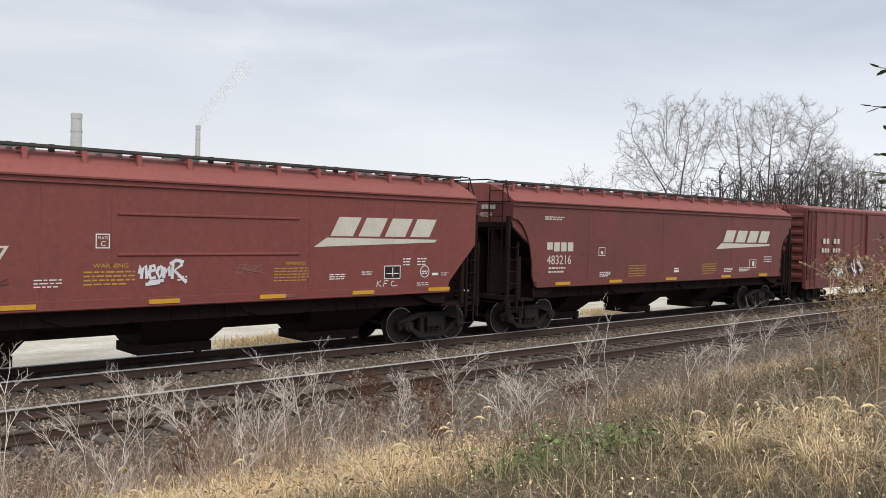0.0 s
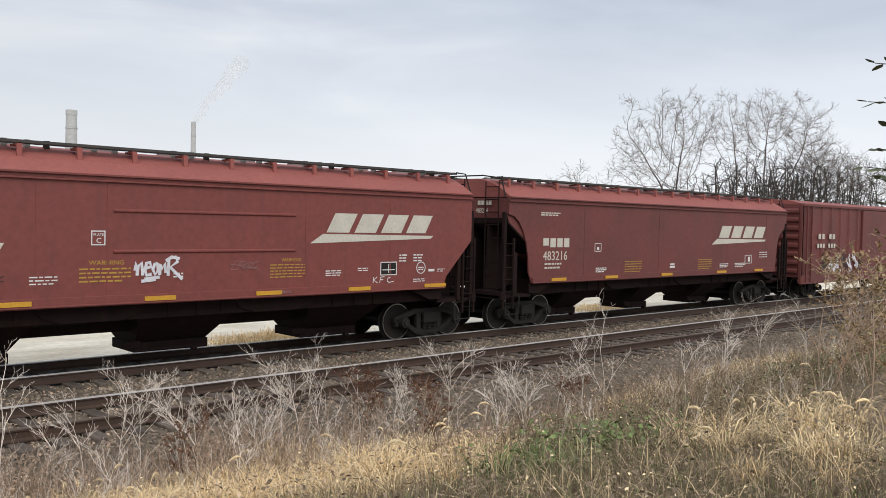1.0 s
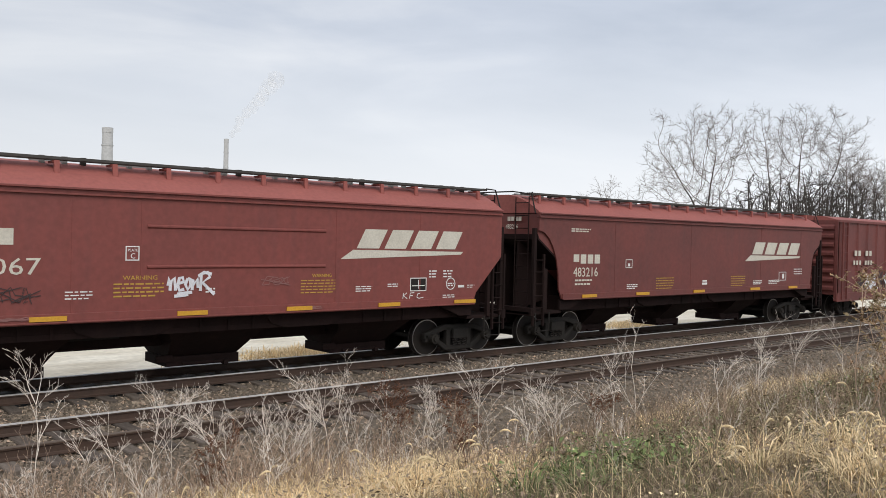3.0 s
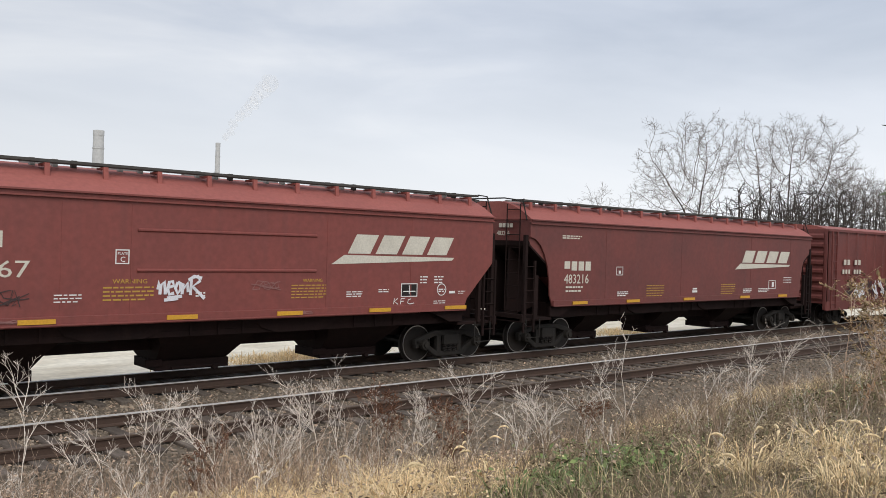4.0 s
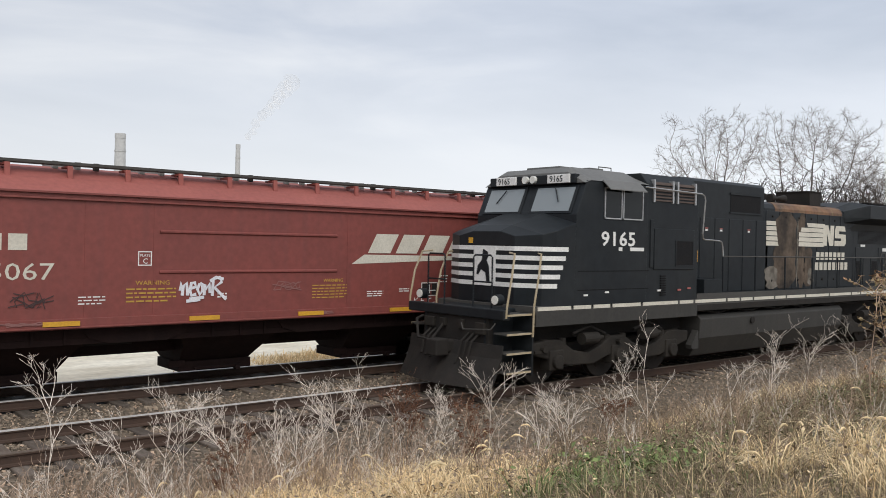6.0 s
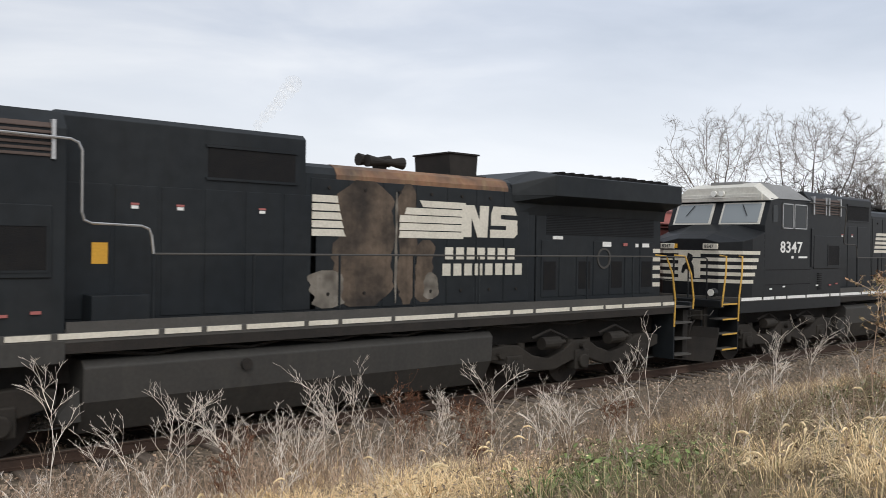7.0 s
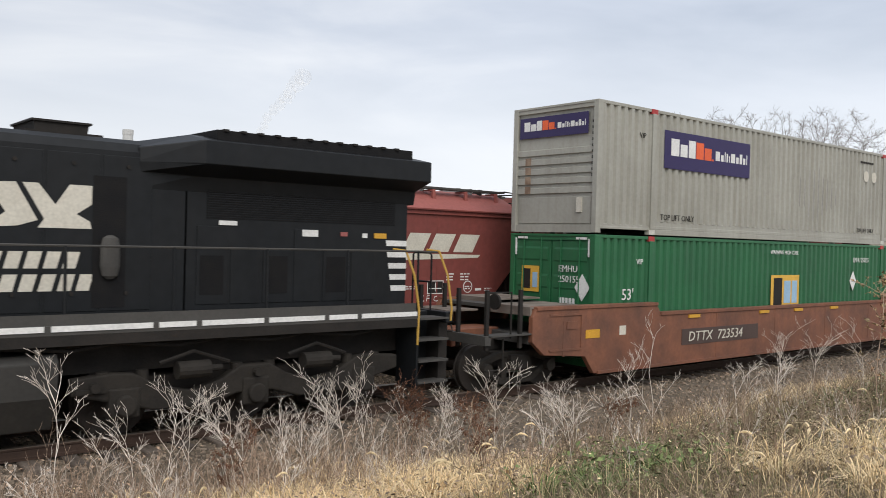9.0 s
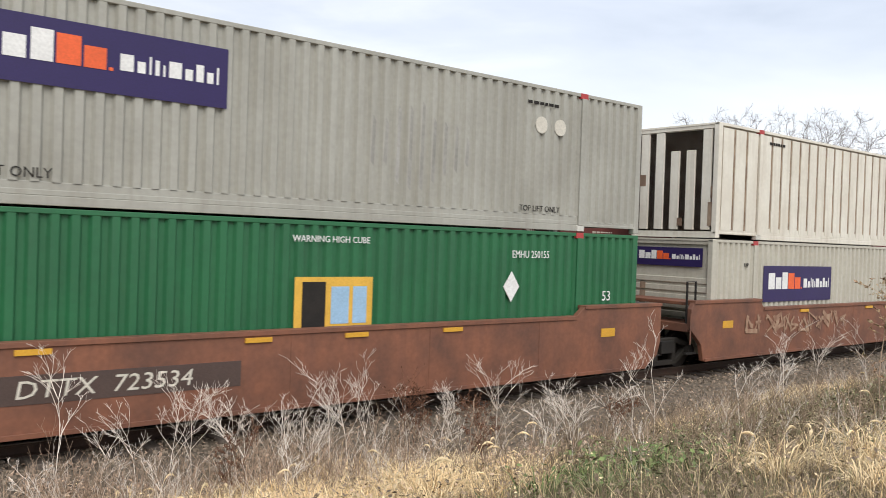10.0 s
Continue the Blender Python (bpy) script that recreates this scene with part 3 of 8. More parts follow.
        part("slope_sheet", bm, UNDER, c, "slope sheet darkened for the shade under the car end")
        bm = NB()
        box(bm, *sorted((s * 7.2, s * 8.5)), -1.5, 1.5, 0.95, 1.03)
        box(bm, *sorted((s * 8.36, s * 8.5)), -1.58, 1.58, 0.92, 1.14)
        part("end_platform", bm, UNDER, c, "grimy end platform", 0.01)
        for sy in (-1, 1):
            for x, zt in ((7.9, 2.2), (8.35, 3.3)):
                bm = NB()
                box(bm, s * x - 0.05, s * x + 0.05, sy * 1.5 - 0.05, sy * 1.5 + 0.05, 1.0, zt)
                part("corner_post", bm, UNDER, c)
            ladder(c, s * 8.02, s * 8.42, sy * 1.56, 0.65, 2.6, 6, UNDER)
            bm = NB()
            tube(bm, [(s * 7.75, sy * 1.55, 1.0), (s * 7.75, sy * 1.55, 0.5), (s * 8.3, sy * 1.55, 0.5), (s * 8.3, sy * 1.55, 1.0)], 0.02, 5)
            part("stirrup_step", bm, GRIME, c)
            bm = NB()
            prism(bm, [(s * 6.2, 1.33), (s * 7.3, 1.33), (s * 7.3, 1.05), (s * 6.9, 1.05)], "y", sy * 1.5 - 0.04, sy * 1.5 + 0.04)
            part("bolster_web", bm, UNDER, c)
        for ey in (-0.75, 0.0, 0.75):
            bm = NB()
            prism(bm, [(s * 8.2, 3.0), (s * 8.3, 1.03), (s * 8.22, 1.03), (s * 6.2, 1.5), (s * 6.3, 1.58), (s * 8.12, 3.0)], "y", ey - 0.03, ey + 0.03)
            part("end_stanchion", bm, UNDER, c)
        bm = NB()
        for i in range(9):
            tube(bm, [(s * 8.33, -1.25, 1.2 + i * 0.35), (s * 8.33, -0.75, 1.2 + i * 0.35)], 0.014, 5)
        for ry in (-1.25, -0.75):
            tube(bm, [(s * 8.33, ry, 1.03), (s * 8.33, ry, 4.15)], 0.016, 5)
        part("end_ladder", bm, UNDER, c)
        bm = NB()
        box(bm, *sorted((s * 8.3, s * 8.82)), -0.12, 0.12, 0.72, 0.95)
        box(bm, *sorted((s * 8.75, s * 9.0)), -0.17, 0.17, 0.68, 1.0)
        part("coupler", bm, GRIME, c, "rusty knuckle coupler", 0.03)
        bm = NB()
        tube(bm, [(s * 8.5, 0.35, 0.9), (s * 8.7, 0.36, 0.5), (s * 8.95, 0.3, 0.42)], 0.03, 6)
        part("air_hose", bm, GRIME, c)
        bm = NB()
        tube(bm, [(s * 8.1, -1.15, 4.29), (s * 8.3, -1.3, 4.26), (s * 8.33, -1.5, 3.7)], 0.02, 5)
        tube(bm, [(s * 8.0, -0.75, 4.29), (s * 8.45, -0.75, 4.31), (s * 8.45, 0.75, 4.31), (s * 8.0, 0.75, 4.29)], 0.02, 5)
        part("grab_iron", bm, GRIME, c)
    cxs = (-7.33, 7.33) if first else (-6.92, 6.92)
    for x in cxs:
        freight_truck(c, x)
    return c


def hopper_markings_first(c, cx):
    y = -1.603
    L = lambda x: x - cx
    emblem(c, L(10.72), 2.46, 3.78, 0.68, CREAM, y)
    for x in (4.3, 6.95, 9.35, 11.75):
        bm = NB()
        box(bm, L(x), L(x) + 0.62, -1.687, -1.66, 1.375, 1.46)
        part("reflector", bm, YELLOW, c, "yellow reflective strip")
    bm = NB()
    for x in (14.42,):
        box(bm, L(x) - 0.35, L(x) + 0.36, -1.687, -1.66, 1.375, 1.46)
    part("reflector", bm, YELLOW, c, "yellow reflective strip")
    lettering("5067", 0.30, CREAM, c, (L(3.42), y, 2.19), width=1.3, label="off-white car number")
    bm = NB()
    for k in range(2):
        box(bm, L(3.35) + k * 0.40, L(3.35) + k * 0.40 + 0.3, y - 0.004, y, 2.70, 2.98)
    part("mark_block", bm, CREAM, c, "off-white block letters as plain bars")
    # plate square
    bm = NB()
    for a in ((5.96, 6.22, 2.43, 2.45), (5.96, 6.22, 2.68, 2.70), (5.96, 5.98, 2.45, 2.68), (6.20, 6.22, 2.45, 2.68)):
        box(bm, L(a[0]), L(a[1]), y - 0.004, y, a[2], a[3])
    part("stencil_frame", bm, WHITE, c)
    lettering("PLATE", 0.05, WHITE, c, (L(6.0), y, 2.60))
    lettering("C", 0.10, WHITE, c, (L(6.05), y, 2.47))
    lettering("WARNING", 0.085, YELLOW_TXT, c, (L(5.92), y, 2.07), width=1.15)
    bars(c, L(5.75), 1.98, 0.95, 4, YELLOW_TXT, y, 0.03, 0.075)
    lettering("WARNING", 0.075, YELLOW_TXT, c, (L(10.0), y, 2.07), width=1.0)
    bars(c, L(9.72), 1.99, 0.88, 5, YELLOW_TXT, y, 0.022, 0.065)
    bars(c, L(4.9), 1.86, 0.5, 3, WHITE, y, 0.022, 0.06)
    bars(c, L(7.55), 1.86, 0.2, 2, WHITE, y, 0.03, 0.06)
    bars(c, L(11.15), 1.83, 0.45, 3, WHITE, y, 0.022, 0.05)
    bars(c, L(12.05), 1.87, 0.3, 2, WHITE, y, 0.022, 0.05)
    for i in range(3):
        bars(c, L(13.3), 2.16 - i * 0.07, 0.30, 1, WHITE, y, 0.03)
        bars(c, L(13.75), 2.16 - i * 0.07, 0.30, 1, WHITE, y, 0.03)
    bm = NB()
    for a in ((12.72, 13.22, 1.70, 1.72), (12.72, 13.22, 2.0, 2.02), (12.72, 12.74, 1.72, 2.0), (13.20, 13.22, 1.72, 2.0), (12.78, 12.96, 1.82, 1.84), (12.98, 13.16, 1.82, 1.84), (12.96, 12.98, 1.76, 1.97)):
        box(bm, L(a[0]), L(a[1]), y - 0.004, y, a[2], a[3])
    part("inspection_stencil", bm, WHITE, c, "black inspection panel with white lines")
    bm = NB()
    box(bm, L(12.745), L(13.195), y - 0.002, y, 1.725, 1.995)
    part("stencil_backing", bm, GRIME, c)
    bm = NB()
    for i in range(24):
        a0, a1 = 2 * math.pi * i / 24, 2 * math.pi * (i + 1) / 24
        prism(bm, [(L(14.0) + r * math.cos(a), 1.86 + r * math.sin(a)) for a, r in ((a0, 0.13), (a0, 0.15), (a1, 0.15), (a1, 0.13))], "y", y - 0.004, y)
    part("round_stencil", bm, WHITE, c)
    bars(c, L(13.9), 1.85, 0.2, 2, WHITE, y, 0.03, 0.05)
    bm = NB()
    box(bm, L(14.25), L(14.45), y - 0.004, y, 1.76, 1.82)
    part("label_plate", bm, WHITE, c)
    bars(c, L(14.55), 1.80, 0.25, 2, WHITE, y, 0.02, 0.05)
    bars(c, L(13.75), 1.57, 0.4, 2, WHITE, y, 0.02, 0.05)
    # raised ribs and seams
    for z in (3.07, 2.31):
        bm = NB()
        prism(bm, [(-1.63, z - 0.012), (-1.63, z + 0.012), (-1.598, z + 0.04), (-1.598, z - 0.04)], "x", L(6.37), L(10.33))
        part("side_rib", bm, RED, c)
    for x in (5.0, 6.25, 10.6, 2.6, 0.0, 13.0):
        bm = NB()
        box(bm, L(x), L(x) + 0.03, -1.606, -1.598, 1.5, 3.56)
        part("side_seam", bm, RED, c)
    # sprayed tag: a run of rounded strokes
    x0, z0, k = L(6.78), 1.74, 0.385
    tag = [[(0, .55), (.05, .95), (.12, .6), (.1, .3), (.14, .75), (.3, .95), (.36, .5), (.36, .3)], [(.5, .65), (.78, .72), (.72, .95), (.55, .92), (.48, .55), (.56, .3), (.8, .36)],
           [(.98, .9), (.86, .6), (.98, .32), (1.12, .55), (1.1, .85), (.98, .9)], [(1.2, .3), (1.24, .85), (1.3, .6), (1.45, .9), (1.5, .4)], [(1.62, .25), (1.66, 1.1), (2.0, 1.2), (2.1, .95), (1.72, .68), (2.35, .05)],
           [(1.5, 1.0), (1.8, 1.2), (2.2, 1.1)], [(.45, .12), (1.2, .2)], [(.3, .02), (.8, .06), (1.0, .1)]]
    for s in tag:
        stroke(c, [(x0 + a * k * 1.05, z0 + b * k) for a, b in s], SPRAY, 0.031, y, "sprayed_tag_stroke")
    rng = random.Random(4)
    for (xa, za, w, h, m) in ((8.75, 1.9, 0.75, 0.22, FAINT), (3.75, 1.68, 0.75, 0.3, DARKTAG), (9.45, 1.4, 0.8, 0.06, FAINT), (3.6, 1.4, 0.9, 0.07, FAINT)):
        for _ in range(5):
            stroke(c, [(L(xa) + w * rng.random() * 0.3 + w * 0.7 * i / 5, za + h * rng.random()) for i in range(6)], m, 0.009, y if za > 1.5 else -1.654, "scrawl")
    for pts in ([(0, 0), (.02, .14)], [(.12, .14), (.02, .07), (.13, 0)], [(.2, 0), (.22, .13), (.34, .14)], [(.21, .07), (.3, .07)], [(.52, .12), (.44, .1), (.42, .03), (.48, 0), (.62, .02)]):
        stroke(c, [(L(12.5) + a, 1.53 + b) for a, b in pts], WHITE, 0.01, y, "chalk_stroke")


def hopper_markings_second(c, cx):
    y = -1.603
    L = lambda x: x - cx
    emblem(c, L(27.9), 2.40, 4.2, 0.68, CREAM, y)
    lettering("483216", 0.27, CREAM, c, (L(18.62), y, 1.97), width=0.98, label="off-white car number")
    bm = NB()
    for k in range(4):
        box(bm, L(18.62) + k * 0.31, L(18.62) + k * 0.31 + 0.24, y - 0.004, y, 2.34 + (0.0 if k else 0.05), 2.60)
    part("mark_block", bm, CREAM, c, "off-white block letters as plain bars")
    bars(c, L(18.7), 1.84, 0.75, 2, CREAM, y, 0.05, 0.11)
    bars(c, L(18.5), 3.30, 0.85, 2, CREAM, y, 0.035, 0.06)
    bm = NB()
    for a in ((21.02, 21.35, 2.2, 2.22), (21.02, 21.35, 2.44, 2.46), (21.02, 21.04, 2.2, 2.46), (21.33, 21.35, 2.2, 2.46), (21.14, 21.24, 2.25, 2.34)):
        box(bm, L(a[0]), L(a[1]), y - 0.004, y, a[2], a[3])
    part("stencil_frame", bm, WHITE, c)
    for x in (22.6, 27.0):
        bars(c, L(x), 1.86, 0.95, 5, YELLOW_TXT, y, 0.025, 0.08)
    for x, w in ((21.1, 0.55), (28.5, 0.6), (29.6, 0.8)):
        bars(c, L(x), 1.68, w, 3, WHITE, y, 0.03, 0.055)
    bm = NB()
    box(bm, L(25.2), L(25.5), y - 0.004, y, 1.62, 1.69)
    box(bm, L(25.22), L(25.48), y - 0.004, y, 1.72, 1.77)
    part("label_plate", bm, WHITE, c)
    bm = NB()
    for a in ((30.35, 30.9, 1.68, 1.70), (30.35, 30.9, 1.98, 2.0), (30.35, 30.38, 1.68, 2.0), (30.87, 30.9, 1.68, 2.0), (30.6, 30.75, 1.75, 1.93)):
        box(bm, L(a[0]), L(a[1]), y - 0.004, y, a[2], a[3])
    part("inspection_stencil", bm, WHITE, c)
    for i in range(3):
        bars(c, L(31.5), 2.08 - i * 0.09, 0.8, 1, WHITE, y, 0.03)
    for x in (18.95, 21.5, 24.6, 28.2, 31.0):
        bm = NB()
        box(bm, L(x), L(x) + 0.65, -1.687, -1.66, 1.375, 1.46)
        part("reflector", bm, YELLOW, c, "yellow reflective strip")
    # end lettering
    ye = L(17.16)
    lettering("483216", 0.13, CREAM, c, (ye - 0.02, -0.35, 3.28), turn=90, width=0.9)
    bm = NB()
    for k in range(4):
        box(bm, ye - 0.018, ye - 0.012, -0.42 - k * 0.14 - 0.11, -0.42 - k * 0.14, 3.50, 3.62)
    part("mark_block", bm, CREAM, c)
    for x in (20.5, 24.5, 29.0, 32.0):
        bm = NB()
        box(bm, L(x), L(x) + 0.03, -1.606, -1.598, 1.5, 3.56)
        part("side_seam", bm, RED_DARK, c)


H1, H2 = 7.47, 25.45
hopper_a = hopper_car(H1, "oxide-red covered hopper car with white emblem and sprayed tag", RED, True)
hopper_markings_first(hopper_a, H1)
hopper_b = hopper_car(H2, "faded brown-red covered hopper car with curved ends", RED_DARK, False)
hopper_markings_second(hopper_b, H2)


def boxcar():
    x0, L, W = 35.3, 15.6, 1.56
    c = thing("boxcar", "dark red ribbed steel boxcar coupled behind the hoppers", "boxcar", (x0, Y_FAR, 0))
    bm = NB()
    box(bm, 0, L, -W + 0.06, W - 0.06, 1.0, 4.08)
    part("body_shell", bm, RED_DARK, c)
    for sy in (-1, 1):
        bm = NB()
        box(bm, 0, L, *sorted((sy * (W + 0.02), sy * (W - 0.08))), 0.72, 1.08)
        box(bm, 0, L, *sorted((sy * (W + 0.02), sy * (W - 0.08))), 4.0, 4.1)
        part("side_sill", bm, RED_DARK, c)
        for i in range(17):
            x = 0.05 + i * (L - 0.15) / 16
            if 6 < i < 10:
                continue
            bm = NB()
            prism(bm, [(x - 0.09, sy * (W - 0.07)), (x - 0.05, sy * W), (x + 0.05, sy * W), (x + 0.09, sy * (W - 0.07))], "z", 1.08, 4.0)
            part("side_post", bm, RED_DARK, c)
        bm = NB()
        box(bm, 6.3, 9.3, *sorted((sy * (W + 0.04), sy * (W - 0.06))), 1.05, 3.95)
        part("sliding_door", bm, RED_DARK, c, bevel=0.02)
    for i in range(8):
        bm = NB()
        z = 1.25 + i * 0.36
        prism(bm, [(-0.0, z - 0.13), (-0.09, z - 0.05), (-0.09, z + 0.05), (0.0, z + 0.13)], "y", -W + 0.15, W - 0.15)
        part("end_corrugation", bm, RED_DARK, c)
    for yy in (-W, W - 0.12):
        bm = NB()
        box(bm, -0.05, 0.1, yy, yy + 0.12, 0.75, 4.1)
        part("corner_post", bm, RED_DARK, c)
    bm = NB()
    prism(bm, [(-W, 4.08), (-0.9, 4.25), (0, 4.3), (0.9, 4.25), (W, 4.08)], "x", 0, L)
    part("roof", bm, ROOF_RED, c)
    ladder(c, 0.35, 0.8, -W - 0.04, 0.8, 4.0, 9, RED_DARK)
    bm = NB()
    box(bm, -0.5, L + 0.5, -0.3, 0.3, 0.72, 1.0)
    part("centre_sill", bm, UNDER, c)
    bm = NB()
    box(bm, -0.9, -0.4, -0.15, 0.15, 0.7, 0.98)
    part("coupler", bm, GRIME, c, bevel=0.03)
    y = -W - 0.006
    for x, z, w, h in [(1.55 + k * 0.36, 2.62, 0.22, 0.22) for k in (0, 1, 3, 4)] + [(1.45 + k * 0.28, 2.24, 0.15, 0.18) for k in (0, 1, 2, 4, 5, 6)]:
        bm = NB()
        box(bm, x, x + w, y - 0.02, y, z, z + h)
        part("mark_block", bm, CREAM, c, "off-white road mark as a plain bar")
    rng = random.Random(9)
    for k in range(7):
        for _ in range(2):
            stroke(c, [(2.0 + k * 0.65 + rng.uniform(-0.1, 0.75), 1.1 + 0.85 * rng.random()) for _ in range(5)], SPRAY if k % 3 else DARKTAG, 0.05, y, "sprayed_tag_stroke")
    for x in (1.9, L - 1.9):
        freight_truck(c, x)
    return c


boxcar()

# ---- locomotives on the near track ----
WHEELS = []


def loco_truck(c, cx):
    bm = NB()
    box(bm, cx - 2.3, cx + 2.3, -0.9, 0.9, 0.55, 0.85)
    tr = part("truck", bm, GRIME, c, "dusty three-axle locomotive truck")
    for sy in (-1, 1):
        y0, y1 = sorted((sy * 1.12, sy * 1.30))
        bm = NB()
        up = [(-2.75, 0.95), (-2.2, 1.0), (-1.9, 0.98), (-1.45, 0.74), (-1.0, 0.66), (-0.55, 0.80), (-0.25, 0.98), (0.25, 0.98), (0.55, 0.80), (1.0, 0.66), (1.45, 0.74), (1.9, 0.98), (2.2, 1.0), (2.75, 0.95)]
        lo = [(2.75, 0.72), (2.35, 0.62), (1.6, 0.42), (0.8, 0.40), (0.3, 0.55), (-0.3, 0.55), (-0.8, 0.40), (-1.6, 0.42), (-2.35, 0.62), (-2.75, 0.72)]
        prism(bm, [(cx + a, b) for a, b in up + lo], "y", y0, y1)
        part("sideframe", bm, TRUCK, tr, "dust-coated cast sideframe", 0.03)
        for dx in (-2.03, 0.0, 2.03):
            bm = NB()
            box(bm, cx + dx - 0.22, cx + dx + 0.22, *sorted((sy * 1.05, sy * 1.34)), 0.36, 0.78)
            cyl(bm, (cx + dx, sy * 1.37, 0.54), 0.15, 0.1, "y", 16)
            part("axle_box", bm, TRUCK, tr, bevel=0.025)
            for k in (-0.28, 0.28):
                bm = NB()
                cyl(bm, (cx + dx + k, sy * 1.2, 0.9), 0.09, 0.22, "z", 12)
                part("spring_pot", bm, TRUCK, tr)
        for dx in (-1.05, 1.05):
            bm = NB()
            cyl(bm, (cx + dx, sy * 1.36, 0.98), 0.13, 0.5, "x", 14)
            cyl(bm, (cx + dx + 0.3, sy * 1.36, 0.98), 0.05, 0.3, "x", 10)
            part("brake_cylinder", bm, TRUCK, tr)
            bm = NB()
            tube(bm, [(cx + dx - 0.5, sy * 1.33, 1.1), (cx + dx, sy * 1.36, 1.25), (cx + dx + 0.6, sy * 1.3, 1.05)], 0.03, 6)
            part("sand_hose", bm, GRIME, tr)
        bm = NB()
        cyl(bm, (cx - 2.45, sy * 1.34, 0.82), 0.07, 0.12, "y", 10)
        box(bm, cx - 2.7, cx - 2.3, *sorted((sy * 1.3, sy * 1.34)), 0.74, 0.8)
        part("truck_fitting", bm, TRUCK, tr)
        bm = NB()
        cyl(bm, (cx + 0.0, sy * 1.34, 0.86), 0.06, 0.14, "y", 10)
        part("pivot_boss", bm, TRUCK, tr)
    for dx in (-2.03, 0.0, 2.03):
        bm = NB()
        cyl(bm, (0, 0, 0), 0.09, 1.5, "y", 12)
        for sy in (-1, 1):
            cyl(bm, (0, sy * 0.75, 0), 0.53, 0.13, "y", 36)
            cyl(bm, (0, sy * 0.685, 0), 0.56, 0.03, "y", 36)
            for k in range(5):
                a = 2 * math.pi * k / 5
                cyl(bm, (0.3 * math.cos(a), sy * 0.82, 0.3 * math.sin(a)), 0.05, 0.02, "y", 8)
        w = part("wheelset", bm, WHEEL, c, "worn steel wheelset", 0.01)
        w.location = (cx + dx, 0, 0.53)
        WHEELS.append((w, (cx + dx, 0, 0.53), 0.53))


def striped(c, u0, u1, slope, z0, z1, n, m, y, rear=0):
    """n horizontal stripes between z0 and z1 on the side plane y; slope shifts the end with height."""
    h = (z1 - z0) / (2 * n - 1)
    for i in range(n):
        za = z0 + 2 * i * h
        zb = za + h
        e0, e1 = slope * (za - z0) / (z1 - z0), slope * (zb - z0) / (z1 - z0)
        bm = NB()
        if rear:
            prism(bm, [(u0 - e0, za), (u1, za), (u1, zb), (u0 - e1, zb)], "y", *sorted((y, y * 1.003)))
        else:
            prism(bm, [(u0, za), (u1 + e0, za), (u1 + e1, zb), (u0, zb)], "y", *sorted((y, y * 1.003)))
        part("stripe", bm, m, c, "off-white painted stripe")


